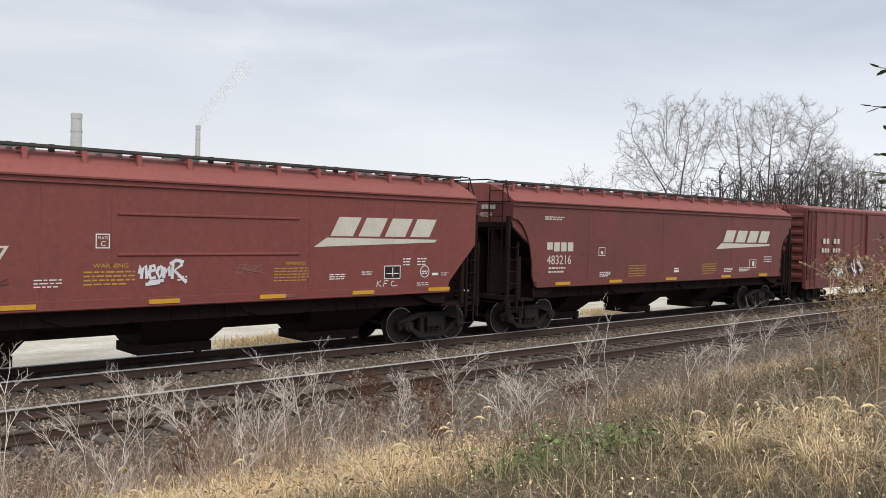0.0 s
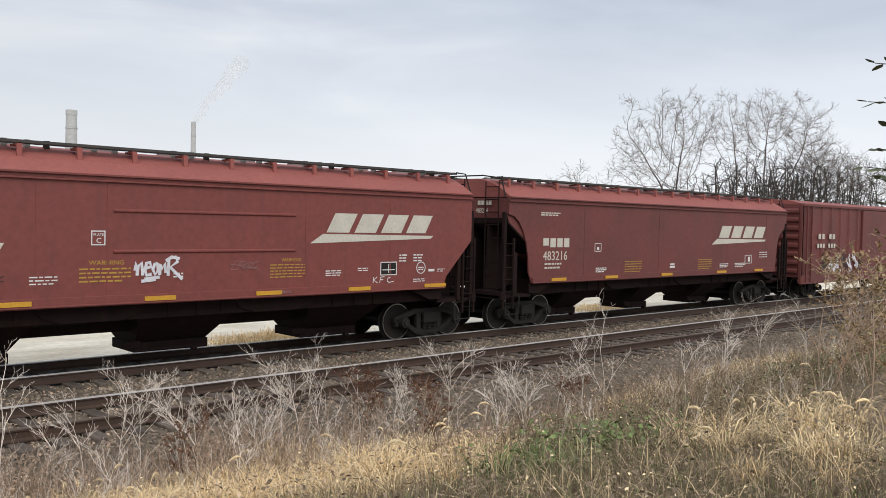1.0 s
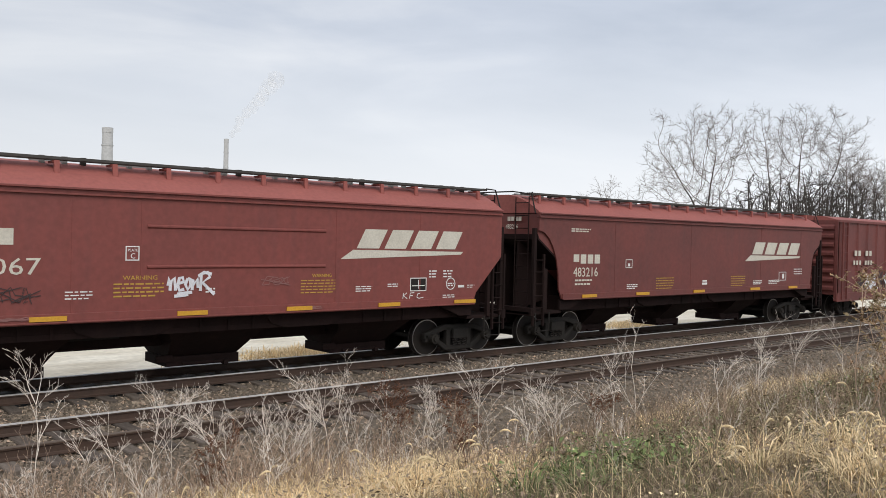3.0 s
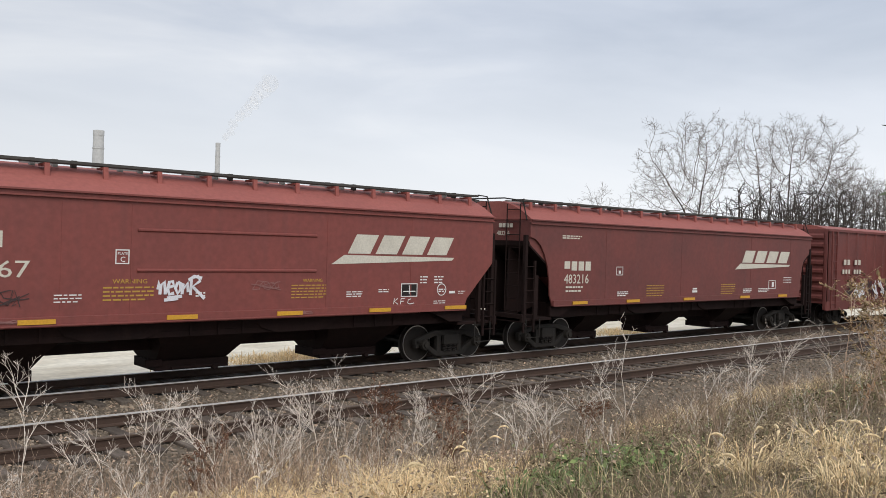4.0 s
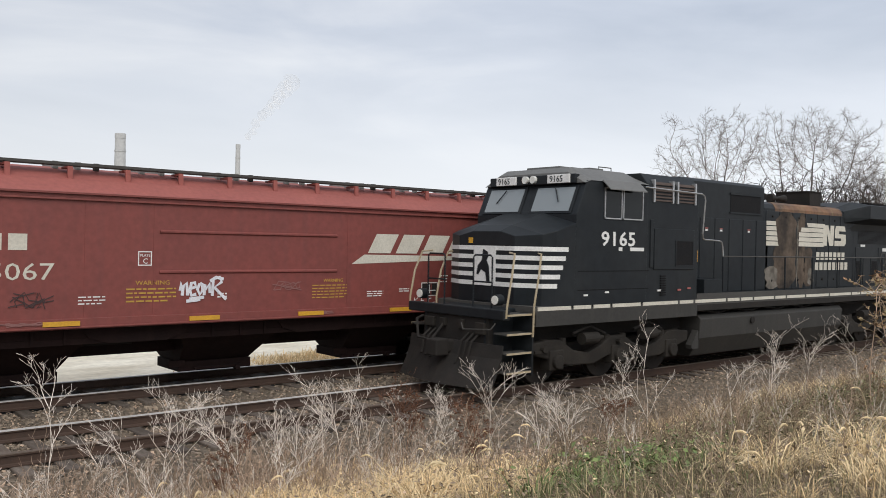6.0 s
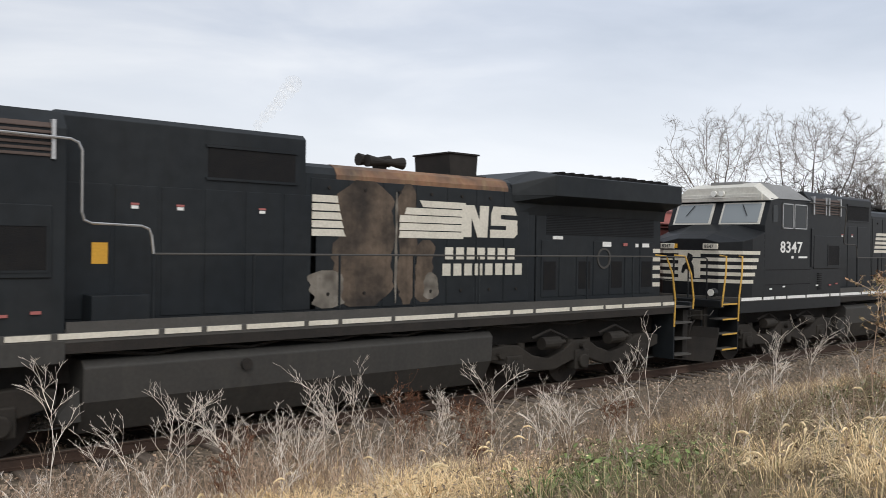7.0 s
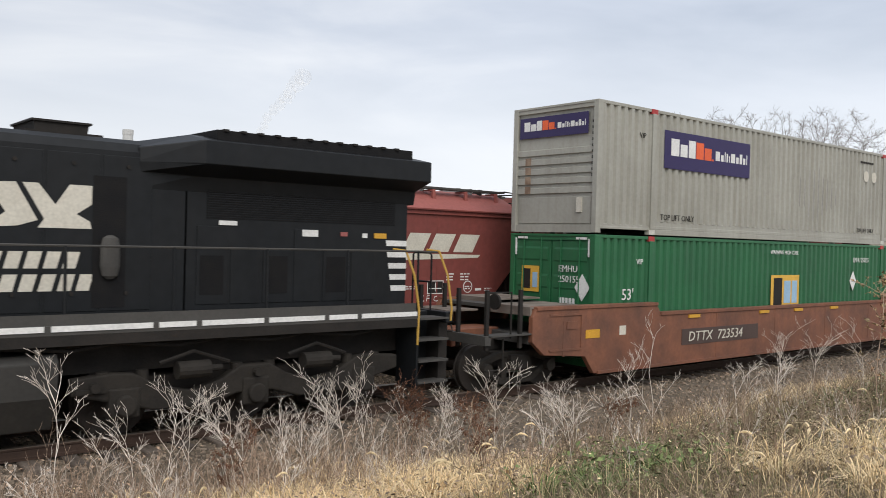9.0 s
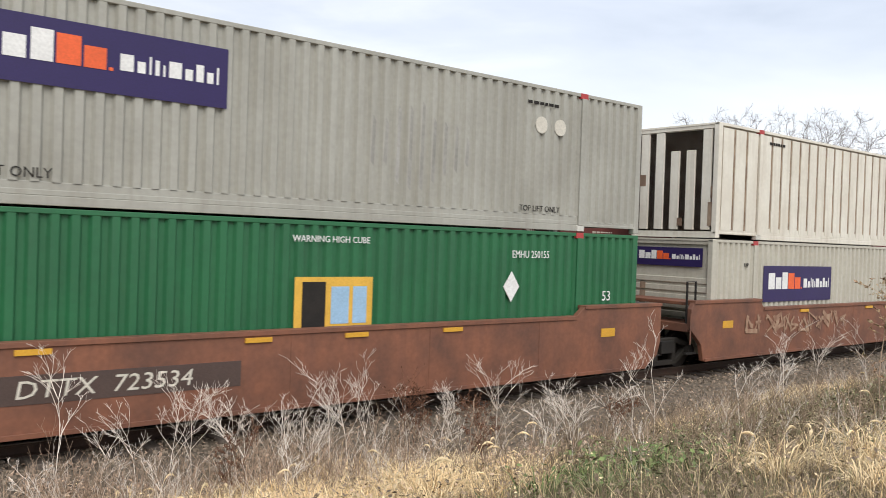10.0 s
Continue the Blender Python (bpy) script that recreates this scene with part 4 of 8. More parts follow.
def locomotive(L, number, label, white_cab, d9):
    c = thing("diesel_locomotive", label, "locomotive", (0, Y_NEAR, 0), "passing locomotives")
    W, HW = 1.52, 1.03
    BK = BLACK_FADED if d9 else BLACK
    aux, tall, rad = (7.13, 11.05, 16.0) if d9 else (7.05, 10.2, 15.45)
    end = L - 1.32
    # frame and walkway
    bm = NB()
    box(bm, 0.75, L - 0.75, -0.85, 0.85, 0.95, 1.6)
    part("underframe", bm, GRIME, c)
    bm = NB()
    box(bm, 1.45, L - 1.4, -W, W, 1.58, 1.72)
    part("walkway", bm, WALK, c, "dusty steel walkway deck", 0.01)
    for sy in (-1, 1):
        bm = NB()
        box(bm, 1.46, aux, *sorted((sy * (W + 0.003), sy * (W - 0.06))), 1.32, 1.61)
        part("skirt", bm, TANK if d9 else BK, c, "dusty skirt under the cab")
        u = 1.5
        rng = random.Random(3)
        while u < L - 1.6:
            l = min(rng.choice((1.0, 1.35, 0.55)), L - 1.45 - u)
            bm = NB()
            box(bm, u, u + l, *sorted((sy * (W + 0.012), sy * (W - 0.02))), 1.635, 1.712)
            part("sill_stripe", bm, CREAM if d9 else WHITE, c, "dirty white sill stripe")
            u += l + 0.09
        bm = NB()
        box(bm, aux, L - 1.42, *sorted((sy * (W - 0.004), sy * (W - 0.22))), 1.44, 1.585)
        part("side_sill", bm, GRIME, c)
        bm = NB()
        box(bm, aux + 0.02, L - 1.45, *sorted((sy * (W - 0.02), sy * (W - 0.035))), 1.72, 1.86)
        part("toe_strip", bm, WALK, c, "dusty grey toe strip along the walkway")
        for k in range(8):
            bm = NB()
            tube(bm, [(aux + 0.4 + k * 1.5, sy * 1.3, 1.42), (aux + 1.3 + k * 1.5, sy * 1.32, 1.34), (aux + 1.9 + k * 1.5, sy * 1.3, 1.42)], 0.025, 5)
            part("cable_run", bm, GRIME, c)
        # stepwells
        for u0, out in ((0.62, -1), (L - 1.42, 1)):
            bm = NB()
            box(bm, u0 + (0.76 if out < 0 else -0.0), u0 + (0.80 if out < 0 else 0.04), *sorted((sy * 0.95, sy * 1.5)), 0.35, 1.6)
            box(bm, u0, u0 + 0.8, *sorted((sy * 0.9, sy * 0.94)), 0.4, 1.6)
            st = part("stepwell", bm, BK, c)
            for k in range(4):
                bm = NB()
                zz = 0.42 + k * 0.38
                box(bm, u0 + 0.06, u0 + 0.74, *sorted((sy * (1.2 - 0.04 * k), sy * 1.49)), zz, zz + 0.03)
                part("step_tread", bm, WALK, st, "worn steel step")
                bm = NB()
                box(bm, u0 + 0.06, u0 + 0.74, *sorted((sy * 1.49, sy * 1.505)), zz - 0.005, zz + 0.034)
                part("step_edge", bm, RAIL_YEL if out < 0 and not d9 else RAIL_TAN if out < 0 else WALK, st, "painted step edge")
            for du in (0.02, 0.78):
                bm = NB()
                lean = 0.12 * out
                tube(bm, [(u0 + du, sy * 1.5, 0.62 + (0.9 if (du < 0.4) == (out < 0) else 0.5)), (u0 + du, sy * 1.52, 1.75), (u0 + du - lean, sy * 1.52, 2.35), (u0 + du - lean * 2.2, sy * 1.44, 2.78), (u0 + du - lean * 3, sy * 1.2, 2.8)], 0.022, 6)
                part("step_handrail", bm, RAIL_TAN if d9 and out < 0 else RAIL_YEL, c, "weathered yellow step handrail")
    # ends: platform, pilot, coupler
    for s, e in ((1, 0.0), (-1, L)):
        X = lambda a: e + s * a
        bm = NB()
        box(bm, *sorted((X(0.62), X(1.5))), -0.95, 0.95, 1.5, 1.66)
        box(bm, *sorted((X(0.58), X(0.75))), -1.5, 1.5, 1.48, 1.68)
        part("end_platform", bm, BK, c, bevel=0.02)
        bm = NB()
        if s > 0:
            rows = []
            for z, tip, edge in ((0.98, 0.50, 0.62), (0.72, 0.40, 0.58), (0.42, 0.18, 0.46), (0.14, 0.02, 0.32)):
                fr_ = [(tip + (edge - tip) * (abs(k) / 6) ** 1.4, 1.42 * k / 6) for k in range(-6, 7)]
                rows.append([(X(a), b, z) for a, b in fr_] + [(X(a + 0.05), b, z) for a, b in reversed(fr_)])
            loft(bm, rows)
            box(bm, X(0.64), X(0.78), -1.0, 1.0, 0.9, 1.5)
        else:
            box(bm, *sorted((X(0.55), X(0.75))), -1.3, 1.3, 0.3, 1.5)
        part("pilot", bm, GRIME, c, "scuffed grimy black pilot plough")
        for bx_, bz, bw, bh in ((-0.95, 1.15, 0.26, 0.24), (0.62, 1.2, 0.3, 0.2), (-0.32, 1.22, 0.12, 0.2), (0.25, 1.24, 0.16, 0.16)):
            bm = NB()
            box(bm, *sorted((X(0.56), X(0.66))), bx_, bx_ + bw, bz, bz + bh)
            part("pilot_bracket", bm, TRUCK, c, bevel=0.012)
        bm = NB()
        tube(bm, [(X(0.5), -1.35, 1.42), (X(0.42), -1.3, 1.3), (X(0.42), -0.5, 1.24), (X(0.46), -0.4, 1.36)], 0.014, 6)
        part("cut_lever", bm, WALK, c, "worn steel uncoupling lever")
        bm = NB()
        box(bm, *sorted((X(0.3), X(0.7))), -0.14, 0.14, 0.74, 0.98)
        box(bm, *sorted((X(0.0), X(0.34))), -0.17, 0.17, 0.68, 1.02)
        part("coupler", bm, GRIME, c, "knuckle coupler", 0.03)
        for k, yy in enumerate((-0.75, -0.6, -0.45, 0.45, 0.6, 0.75)):
            bm = NB()
            tube(bm, [(X(0.62), yy, 1.15), (X(0.42), yy, 1.0), (X(0.36), yy * 0.95, 0.7), (X(0.3), yy * 0.9, 0.5 + 0.03 * k)], 0.025, 6)
            part("air_hose", bm, GRIME, c)
        bm = NB()
        tube(bm, [(X(0.6), 0.3, 1.3), (X(0.3), 0.35, 0.95), (X(0.15), 0.6, 1.0), (X(0.35), 0.9, 1.35), (X(0.6), 1.0, 1.4)], 0.03, 6)
        part("jumper_cable", bm, GRIME, c)
        for sg in (-1, 1):
            bm = NB()
            tube(bm, [(X(0.72), sg * 0.45, 1.66), (X(0.72), sg * 0.45, 2.70), (X(0.72), sg * 0.50, 2.74), (X(0.72), sg * 0.95, 2.74), (X(0.72), sg * 1.0, 2.70), (X(0.72), sg * 1.0, 1.66)], 0.02, 6)
            tube(bm, [(X(0.72), sg * 0.44, 2.2), (X(0.72), sg * 1.01, 2.2)], 0.018, 6)
            part("end_handrail", bm, BK, c)
    for sy in (-1, 1):
        bm = NB()
        cyl(bm, (0.72, sy * 1.18, 1.86), 0.11, 0.16, "x", 18)
        dl = part("ditch_light", bm, BK, c)
        bm = NB()
        cyl(bm, (0.63, sy * 1.18, 1.86), 0.09, 0.02, "x", 18)
        part("lens", bm, LAMP, dl, "clear round lens")
    # nose
    bm = NB()
    rings = []
    for u, zs, zc, w, y2 in ((1.48, 3.14, 3.24, 0.86, 0.42), (1.74, 3.18, 3.38, 1.40, 0.50), (2.02, 3.26, 3.46, W, 0.54), (2.62, 3.44, 3.66, W, 0.62)):
        rings.append([(u, -w, 1.66), (u, -w, zs), (u, -y2, zc), (u, y2, zc), (u, w, zs), (u, w, 1.66)])
    loft(bm, rings)
    nose = part("nose", bm, BK, c, "black wide nose", 0.012)
    bm = NB()
    box(bm, 1.466, 1.49, -0.3, 0.35, 1.75, 2.9)
    part("nose_door", bm, BK, nose, bevel=0.01)
    striping = CREAM if not d9 else WHITE
    h = 0.85 / 9
    for sy in (-1, 1):
        for i in range(5):
            za = 2.08 + 2 * i * h
            far_ = 2.02 + 0.37 * (i + 0.5) / 4.5
            plan = [(1.472, 0.30), (1.472, 0.862), (1.733, 1.408), (2.02, W + 0.006), (far_, W + 0.006)]
            inner = [(1.482, 0.30), (1.482, 0.852), (1.743, 1.398), (2.02, W - 0.004), (far_, W - 0.004)]
            bm = NB()
            prism(bm, [(a, sy * b) for a, b in plan + inner[::-1]], "z", za, za + h)
            part("stripe", bm, striping, c, "off-white stripe wrapping round the nose")
    bm = NB()
    box(bm, 1.458, 1.468, -0.32, 0.36, 2.08, 2.93)
    part("nose_panel", bm, striping, c, "white nose panel")
    bm = NB()
    prism(bm, [(-0.16, 2.14), (-0.06, 2.16), (-0.02, 2.36), (0.12, 2.42), (0.2, 2.3), (0.26, 2.32), (0.22, 2.5), (0.1, 2.62), (0.06, 2.86), (-0.08, 2.8), (-0.1, 2.7), (-0.05, 2.62), (-0.12, 2.5)], "x", 1.45, 1.458)
    part("nose_emblem", bm, BK, c, "dark emblem on the nose panel")
    bm = NB()
    box(bm, 1.462, 1.49, 0.42, 0.54, 2.98, 3.10)
    part("placard", bm, YELLOW, c, "small yellow placard")
    if not d9:
        for yy in (-0.62, 0.72):
            bm = NB()
            box(bm, 1.44, 1.49, yy - 0.22, yy + 0.22, 2.96, 3.11)
            nb = part("number_board", bm, CREAM, c, "pale number board", 0.01)
            lettering(number, 0.10, BK, nb, (1.436, yy + 0.17, 2.99), turn=90)
    # cab
    bm = NB()
    prism(bm, [(2.6, 1.66), (5.08, 1.66), (5.08, 4.36), (2.95, 4.36), (2.62, 3.62)], "y", -W, W)
    cab = part("cab", bm, BK, c, "black crew cab", 0.015)
    cap = CAB_WHITE if white_cab else CAB_GREY
    up = 0.19 if white_cab else 0.05
    bm = NB()
    rings = []
    for u, zl, zh, yh in ((2.86, 4.30, 4.50 + up, 1.05), (3.05, 4.36, 4.62 + up, 0.98), (4.85, 4.38, 4.62 + up, 0.98), (5.1, 4.38, 4.56 + up, 0.98)):
        rings.append([(u, -W - 0.02, zl), (u, -yh, zh), (u, yh, zh), (u, W + 0.02, zl)])
    if white_cab:
        loft(bm, [rings[0], [(3.3, p[1], p[2] + 0.012) for p in rings[1]]])
        part("cab_brow", bm, CAB_WHITE, c, "dirty white front of the cab roof", 0.01)
        bm = NB()
        loft(bm, [[(3.302, p[1], p[2]) for p in rings[1]], rings[2], rings[3]])
        part("cab_roof", bm, ROOF_GREY, c, "weathered grey cab roof", 0.01)
    else:
        loft(bm, rings)
        part("cab_roof", bm, cap, c, "grey cab roof", 0.01)
    bm = NB()
    box(bm, 3.2, 4.2, -0.5, 0.5, 4.62, 4.68 + up)
    box(bm, 4.4, 4.9, -0.35, 0.1, 4.62, 4.74 + up)
    tube(bm, [(4.3, -0.7, 4.62), (4.3, -0.7, 4.78), (4.75, -0.7, 4.78), (4.75, -0.7, 4.62)], 0.015, 5)
    part("roof_unit", bm, ROOF_GREY if white_cab else cap, c, bevel=0.02)
    # windshields follow the slanted front: from (2.62, 3.62) to (2.95, 4.36)
    def slant(z, off):
        return 2.62 + (z - 3.62) * 0.33 / 0.74 - off
    fr = CAB_WHITE if white_cab else BK
    for sy in (-1, 1):
        bm = NB()
        y0, y1 = sorted((sy * 0.13, sy * 1.36))
        loft(bm, [[(slant(z, 0.03), y0, z), (slant(z, 0.03), y1, z), (slant(z, -0.02), y1, z), (slant(z, -0.02), y0, z)] for z in (3.65, 4.26)])
        f0 = part("windshield_frame", bm, fr, c, bevel=0.01)
        bm = NB()
        y0, y1 = sorted((sy * 0.2, sy * 1.29))
        loft(bm, [[(slant(z, 0.04), y0, z), (slant(z, 0.04), y1, z), (slant(z, 0.0), y1, z), (slant(z, 0.0), y0, z)] for z in (3.70, 4.22)])
        part("windshield", bm, WINDSHIELD, f0, "windshield with reflected sky put into its pale tint")
        bm = NB()
        tube(bm, [(slant(4.2, 0.07), sy * 0.75, 4.2), (slant(3.9, 0.07), sy * 0.95, 3.9)], 0.012, 5)
        part("wiper", bm, BK, f0)
    bm = NB()
    box(bm, 2.80, 2.95, -1.3, 1.3, 4.30, 4.50)
    part("brow", bm, fr, c, bevel=0.01)
    bm = NB()
    for yy in (-0.12, 0.12):
        cyl(bm, (2.77, yy, 4.41 if d9 else 4.52), 0.085, 0.08, "x", 16)
    part("headlight", bm, LAMP, c, "twin headlights in the brow")
    if d9:
        for yy in (-0.85, 0.75):
            bm = NB()
            box(bm, 2.77, 2.82, yy - 0.32, yy + 0.32, 4.31, 4.50)
            nb = part("number_board", bm, WHITE, c, "white number board", 0.01)
            lettering(number, 0.14, BK, nb, (2.766, yy + 0.25, 4.34), turn=90)
    else:
        bm = NB()
        tube(bm, [(2.75, -1.35, 4.32), (2.72, -1.35, 4.40), (2.72, 1.35, 4.40), (2.75, 1.35, 4.32)], 0.012, 5)
        for k in range(9):
            yy = -0.7 + k * 0.17
            tube(bm, [(3.1 + 0.18 * k, yy, 4.62), (3.1 + 0.18 * k, yy, 4.76)], 0.01, 4)
        tube(bm, [(3.1, -0.7, 4.72), (4.6, 0.66, 4.72)], 0.012, 4)
        part("roof_rail", bm, fr, c)
    # side windows
    for sy in (-1, 1):
        for u0, u1, m in ((3.0, 3.3, GLASS), (3.52, 4.12, GLASS), (4.16, 4.88, GLASS)):
            if d9 and u0 < 3.2:
                continue
            bm = NB()
            y = sy * (W + 0.022)
            fw = 0.028
            if u0 > 3.2:
                for a in ((u0, u1, 3.56, 3.56 + fw), (u0, u1, 4.25 - fw, 4.25), (u0, u0 + fw, 3.56, 4.25), (u1 - fw, u1, 3.56, 4.25)):
                    box(bm, a[0], a[1], *sorted((sy * (W - 0.005), y)), a[2], a[3])
                wf = part("window_frame", bm, ALU, cab, "bare aluminium sliding window frame")
            else:
                box(bm, u0, u1, *sorted((sy * (W - 0.01), sy * (W + 0.006))), 3.7, 4.2)
                wf = part("window_frame", bm, BK, cab)
            bm = NB()
            box(bm, u0 + 0.04, u1 - 0.04, *sorted((sy * (W - 0.01), sy * (W + 0.009))), 3.60 if u0 > 3.2 else 3.72, 4.21 if u0 > 3.2 else 4.18)
            part("pane", bm, m, wf, "dark window pane")
        if d9:
            bm = NB()
            prism(bm, [(sy * W, 4.40), (sy * (W + 0.22), 4.20), (sy * (W + 0.22), 4.18), (sy * W, 4.37)], "x", 3.45, 4.75)
            part("sunshade", bm, CAB_GREY, cab, "grey sunshade over the cab window")
    lettering(number, 0.31, WHITE, c, (3.43, -W - 0.004, 2.985 if d9 else 2.905), width=1.36, label="white road number", bold=0.007)
    bm = NB()
    box(bm, 4.05, 4.17, -W - 0.006, -W, 2.87 if d9 else 2.74, 2.95 if d9 else 2.81)
    part("class_bar", bm, WHITE, c, "small white marking bar")
    bm = NB()
    box(bm, 4.45, 4.95, -W - 0.006, -W, 2.87 if d9 else 2.75, 2.95 if d9 else 2.80)
    part("class_bar", bm, WHITE, c, "small white marking bar")
    # equipment cab behind
    bm = NB()
    prism(bm, [(-W + 0.02, 1.7), (-W + 0.02, 4.42), (-1.3, 4.66), (1.3, 4.66), (W - 0.02, 4.42), (W - 0.02, 1.7)], "x", 5.06, aux)
    eq = part("equipment_cab", bm, BK, c, "black equipment compartment", 0.015)
    for sy in (-1, 1):
        for u0 in (5.28, 6.2):
            y = sy * (W + 0.02)
            for a in ((u0, u0 + 0.05, 4.0, 4.52), (u0 + 0.73, u0 + 0.78, 4.0, 4.52)):
                bm = NB()
                box(bm, a[0], a[1], *sorted((sy * 1.3, y)), a[2], a[3])
                part("vent_post", bm, ALU, eq)
            for k in range(6):
                bm = NB()
                z = 4.03 + k * 0.075
                prism(bm, [(sy * 1.48, z + 0.06), (sy * 1.52, z), (sy * 1.52, z + 0.012), (sy * 1.48, z + 0.07)], "x", u0 + 0.05, u0 + 0.73)
                part("louvre", bm, LOUVRE, eq, "dusty dark louvre")
        for a in ((5.35, 6.95, 2.45, 3.4), (5.2, 5.32, 2.5, 3.6)):
            bm = NB()
            box(bm, a[0], a[1], *sorted((sy * (W - 0.03), sy * (W + 0.006))), a[2], a[3])
            part("access_door", bm, BK, eq, bevel=0.01)
        bm = NB()
        box(bm, 6.2, 6.88, *sorted((sy * W, sy * (W + 0.009))), 2.55, 3.12)
        gr = part("grille", bm, SCREEN, eq, "dark mesh screen")
        bm = NB()
        for a in ((6.17, 6.91, 2.52, 2.55), (6.17, 6.91, 3.12, 3.15), (6.17, 6.2, 2.55, 3.12), (6.88, 6.91, 2.55, 3.12)):
            box(bm, a[0], a[1], *sorted((sy * W, sy * (W + 0.016))), a[2], a[3])
        part("grille_frame", bm, BK, gr)
        bm = NB()
        for k in range(9):
            box(bm, 5.62, 5.82, *sorted((sy * (W - 0.03), sy * (W + 0.010))), 1.85 + k * 0.055, 1.875 + k * 0.055)
        tagged(part("vent_slots", bm, SCREEN, eq), kind="stuff")
        for k in (2.02, 2.42):
            bm = NB()
            box(bm, 2.7, 5.15, *sorted((sy * (W - 0.01), sy * (W + 0.005))), k, k + 0.02)
            part("panel_seam", bm, SCREEN, cab)
        bm = NB()
        y = sy * (W + 0.06)
        tube(bm, [(4.9, y, 4.32), (aux + 0.02, y, 4.28), (aux + 0.12, y, 4.24), (aux + 0.17, y, 4.14), (aux + 0.2, sy * 1.50, 3.32), (aux + 0.24, sy * 1.48, 3.22), (aux + 0.34, sy * 1.47, 3.18), (aux + 1.02, sy * 1.46, 3.16), (aux + 1.13, sy * 1.46, 3.12), (aux + 1.17, sy * 1.46, 3.02), (aux + 1.2, sy * 1.46, 2.77)], 0.018, 6)
        part("grab_rail", bm, ALU if d9 else WALK, c, "long pipe handrail")
        for k, (u, z) in enumerate(((5.5, 1.95), (6.3, 1.95), (2.9, 1.9), (6.7, 1.98), (3.6, 1.95))):
            bm = NB()
            box(bm, u, u + 0.13, *sorted((sy * (W - 0.01), sy * (W + 0.008))), z, z + 0.04)
            part("decal", bm, (WHITE, DECAL, WHITE, DECAL, WHITE)[k], c, "small safety decal")
    # hoods
    bm = NB()
    ht = 4.66 if d9 else 4.60
    prism(bm, [(-HW, 1.7), (-HW, ht), (-HW + 0.1, ht + 0.08), (HW - 0.1, ht + 0.08), (HW, ht), (HW, 1.7)], "x", aux, tall)
    hd = part("blower_hood", bm, BK, c, "black tall hood section", 0.01)
    bm = NB()
    prism(bm, [(-HW, 1.7), (-HW, 4.12), (-HW + 0.07, 4.24), (-HW + 0.22, 4.31), (HW - 0.22, 4.31), (HW - 0.07, 4.24), (HW, 4.12), (HW, 1.7)], "x", tall, rad + 0.6)
    eh = part("engine_hood", bm, BK, c, "black engine hood", 0.01)
    for sy in (-1, 1):
        y0, y1 = sorted((sy * (HW - 0.02), sy * (HW + 0.012)))
        u = aux + 0.12
        nd = 0
        while u < tall - 0.4:
            bm = NB()
            box(bm, u, u + 0.62, y0, y1, 1.85, 3.75)
            d = part("hood_door", bm, BK, hd, bevel=0.008)
            if nd in (1, 2, 4):
                bm = NB()
                box(bm, u + 0.22, u + 0.34, *sorted((sy * HW, sy * (HW + 0.02))), 3.47, 3.50)
                part("decal", bm, DECAL, d, "small red safety decal")
                bm = NB()
                box(bm, u + 0.23, u + 0.33, *sorted((sy * HW, sy * (HW + 0.018))), 3.415, 3.46)
                part("decal", bm, WHITE, d, "small white safety decal")
            nd += 1
            u += 0.68
        bm = NB()
        box(bm, tall - 1.72, tall - 0.2, y0, y1, 3.92, 4.45)
        part("intake_screen", bm, SCREEN, hd, "dark intake screen", 0.01)
        for zz in (3.92, 4.42):
            bm = NB()
            box(bm, tall - 1.76, tall - 0.16, *sorted((sy * HW, sy * (HW + 0.03))), zz - 0.02, zz + 0.02)
            part("screen_trim", bm, BK, hd)
        u = tall + 0.1
        k = 0
        while u < rad - 0.2:
            bm = NB()
            box(bm, u, u + 0.7, y0, y1, 1.85, 4.05)
            part("hood_door", bm, BK, eh, bevel=0.008)
            for z in (2.1, 3.9):
                bm = NB()
                cyl(bm, (u + 0.35, sy * (HW + 0.02), z), 0.03, 0.03, "y", 8)
                part("door_latch", bm, GRIME, eh)
            u += 0.75
            k += 1
    if d9:
        bm = NB()
        prism(bm, [(-HW - 0.006, 4.05), (-HW - 0.006, 4.13), (-HW + 0.066, 4.25), (-HW + 0.22, 4.318), (HW - 0.22, 4.318), (HW, 4.13), (HW, 4.05)], "x", tall + 0.6, rad - 0.25)
        part("scorched_cowl", bm, RUST_TOP, c, "orange heat-rusted hood top")
        bm = NB()
        box(bm, aux + 0.35, aux + 1.15, -1.48, -1.1, 1.72, 2.2)
        part("battery_box", bm, BK, c, "black perforated box", 0.01)
        bm = NB()
        box(bm, aux + 0.48, aux + 0.70, -HW - 0.02, -HW, 2.62, 2.92)
        part("notice_plate", bm, YELLOW, c, "yellow notice plate")
    # stack and horn
    su = 14.97 if d9 else 14.37
    bm = NB()
    sz = 4.80 if d9 else 4.52
    prism(bm, [(su - 0.34, 4.28), (su + 0.34, 4.28), (su + 0.38, sz), (su - 0.38, sz)], "y", -0.55, 0.55)
    box(bm, su - 0.41, su + 0.41, -0.58, 0.58, sz - 0.03, sz)
    box(bm, su - 0.5, su + 0.55, -0.62, 0.62, 4.28, 4.36)
    part("exhaust_outlet", bm, GRIME, c, "sooty exhaust outlet")
    hu = 13.3 if d9 else 12.37
    bm = NB()
    box(bm, hu - 0.1, hu + 0.1, -0.1, 0.1, 4.3, 4.48)
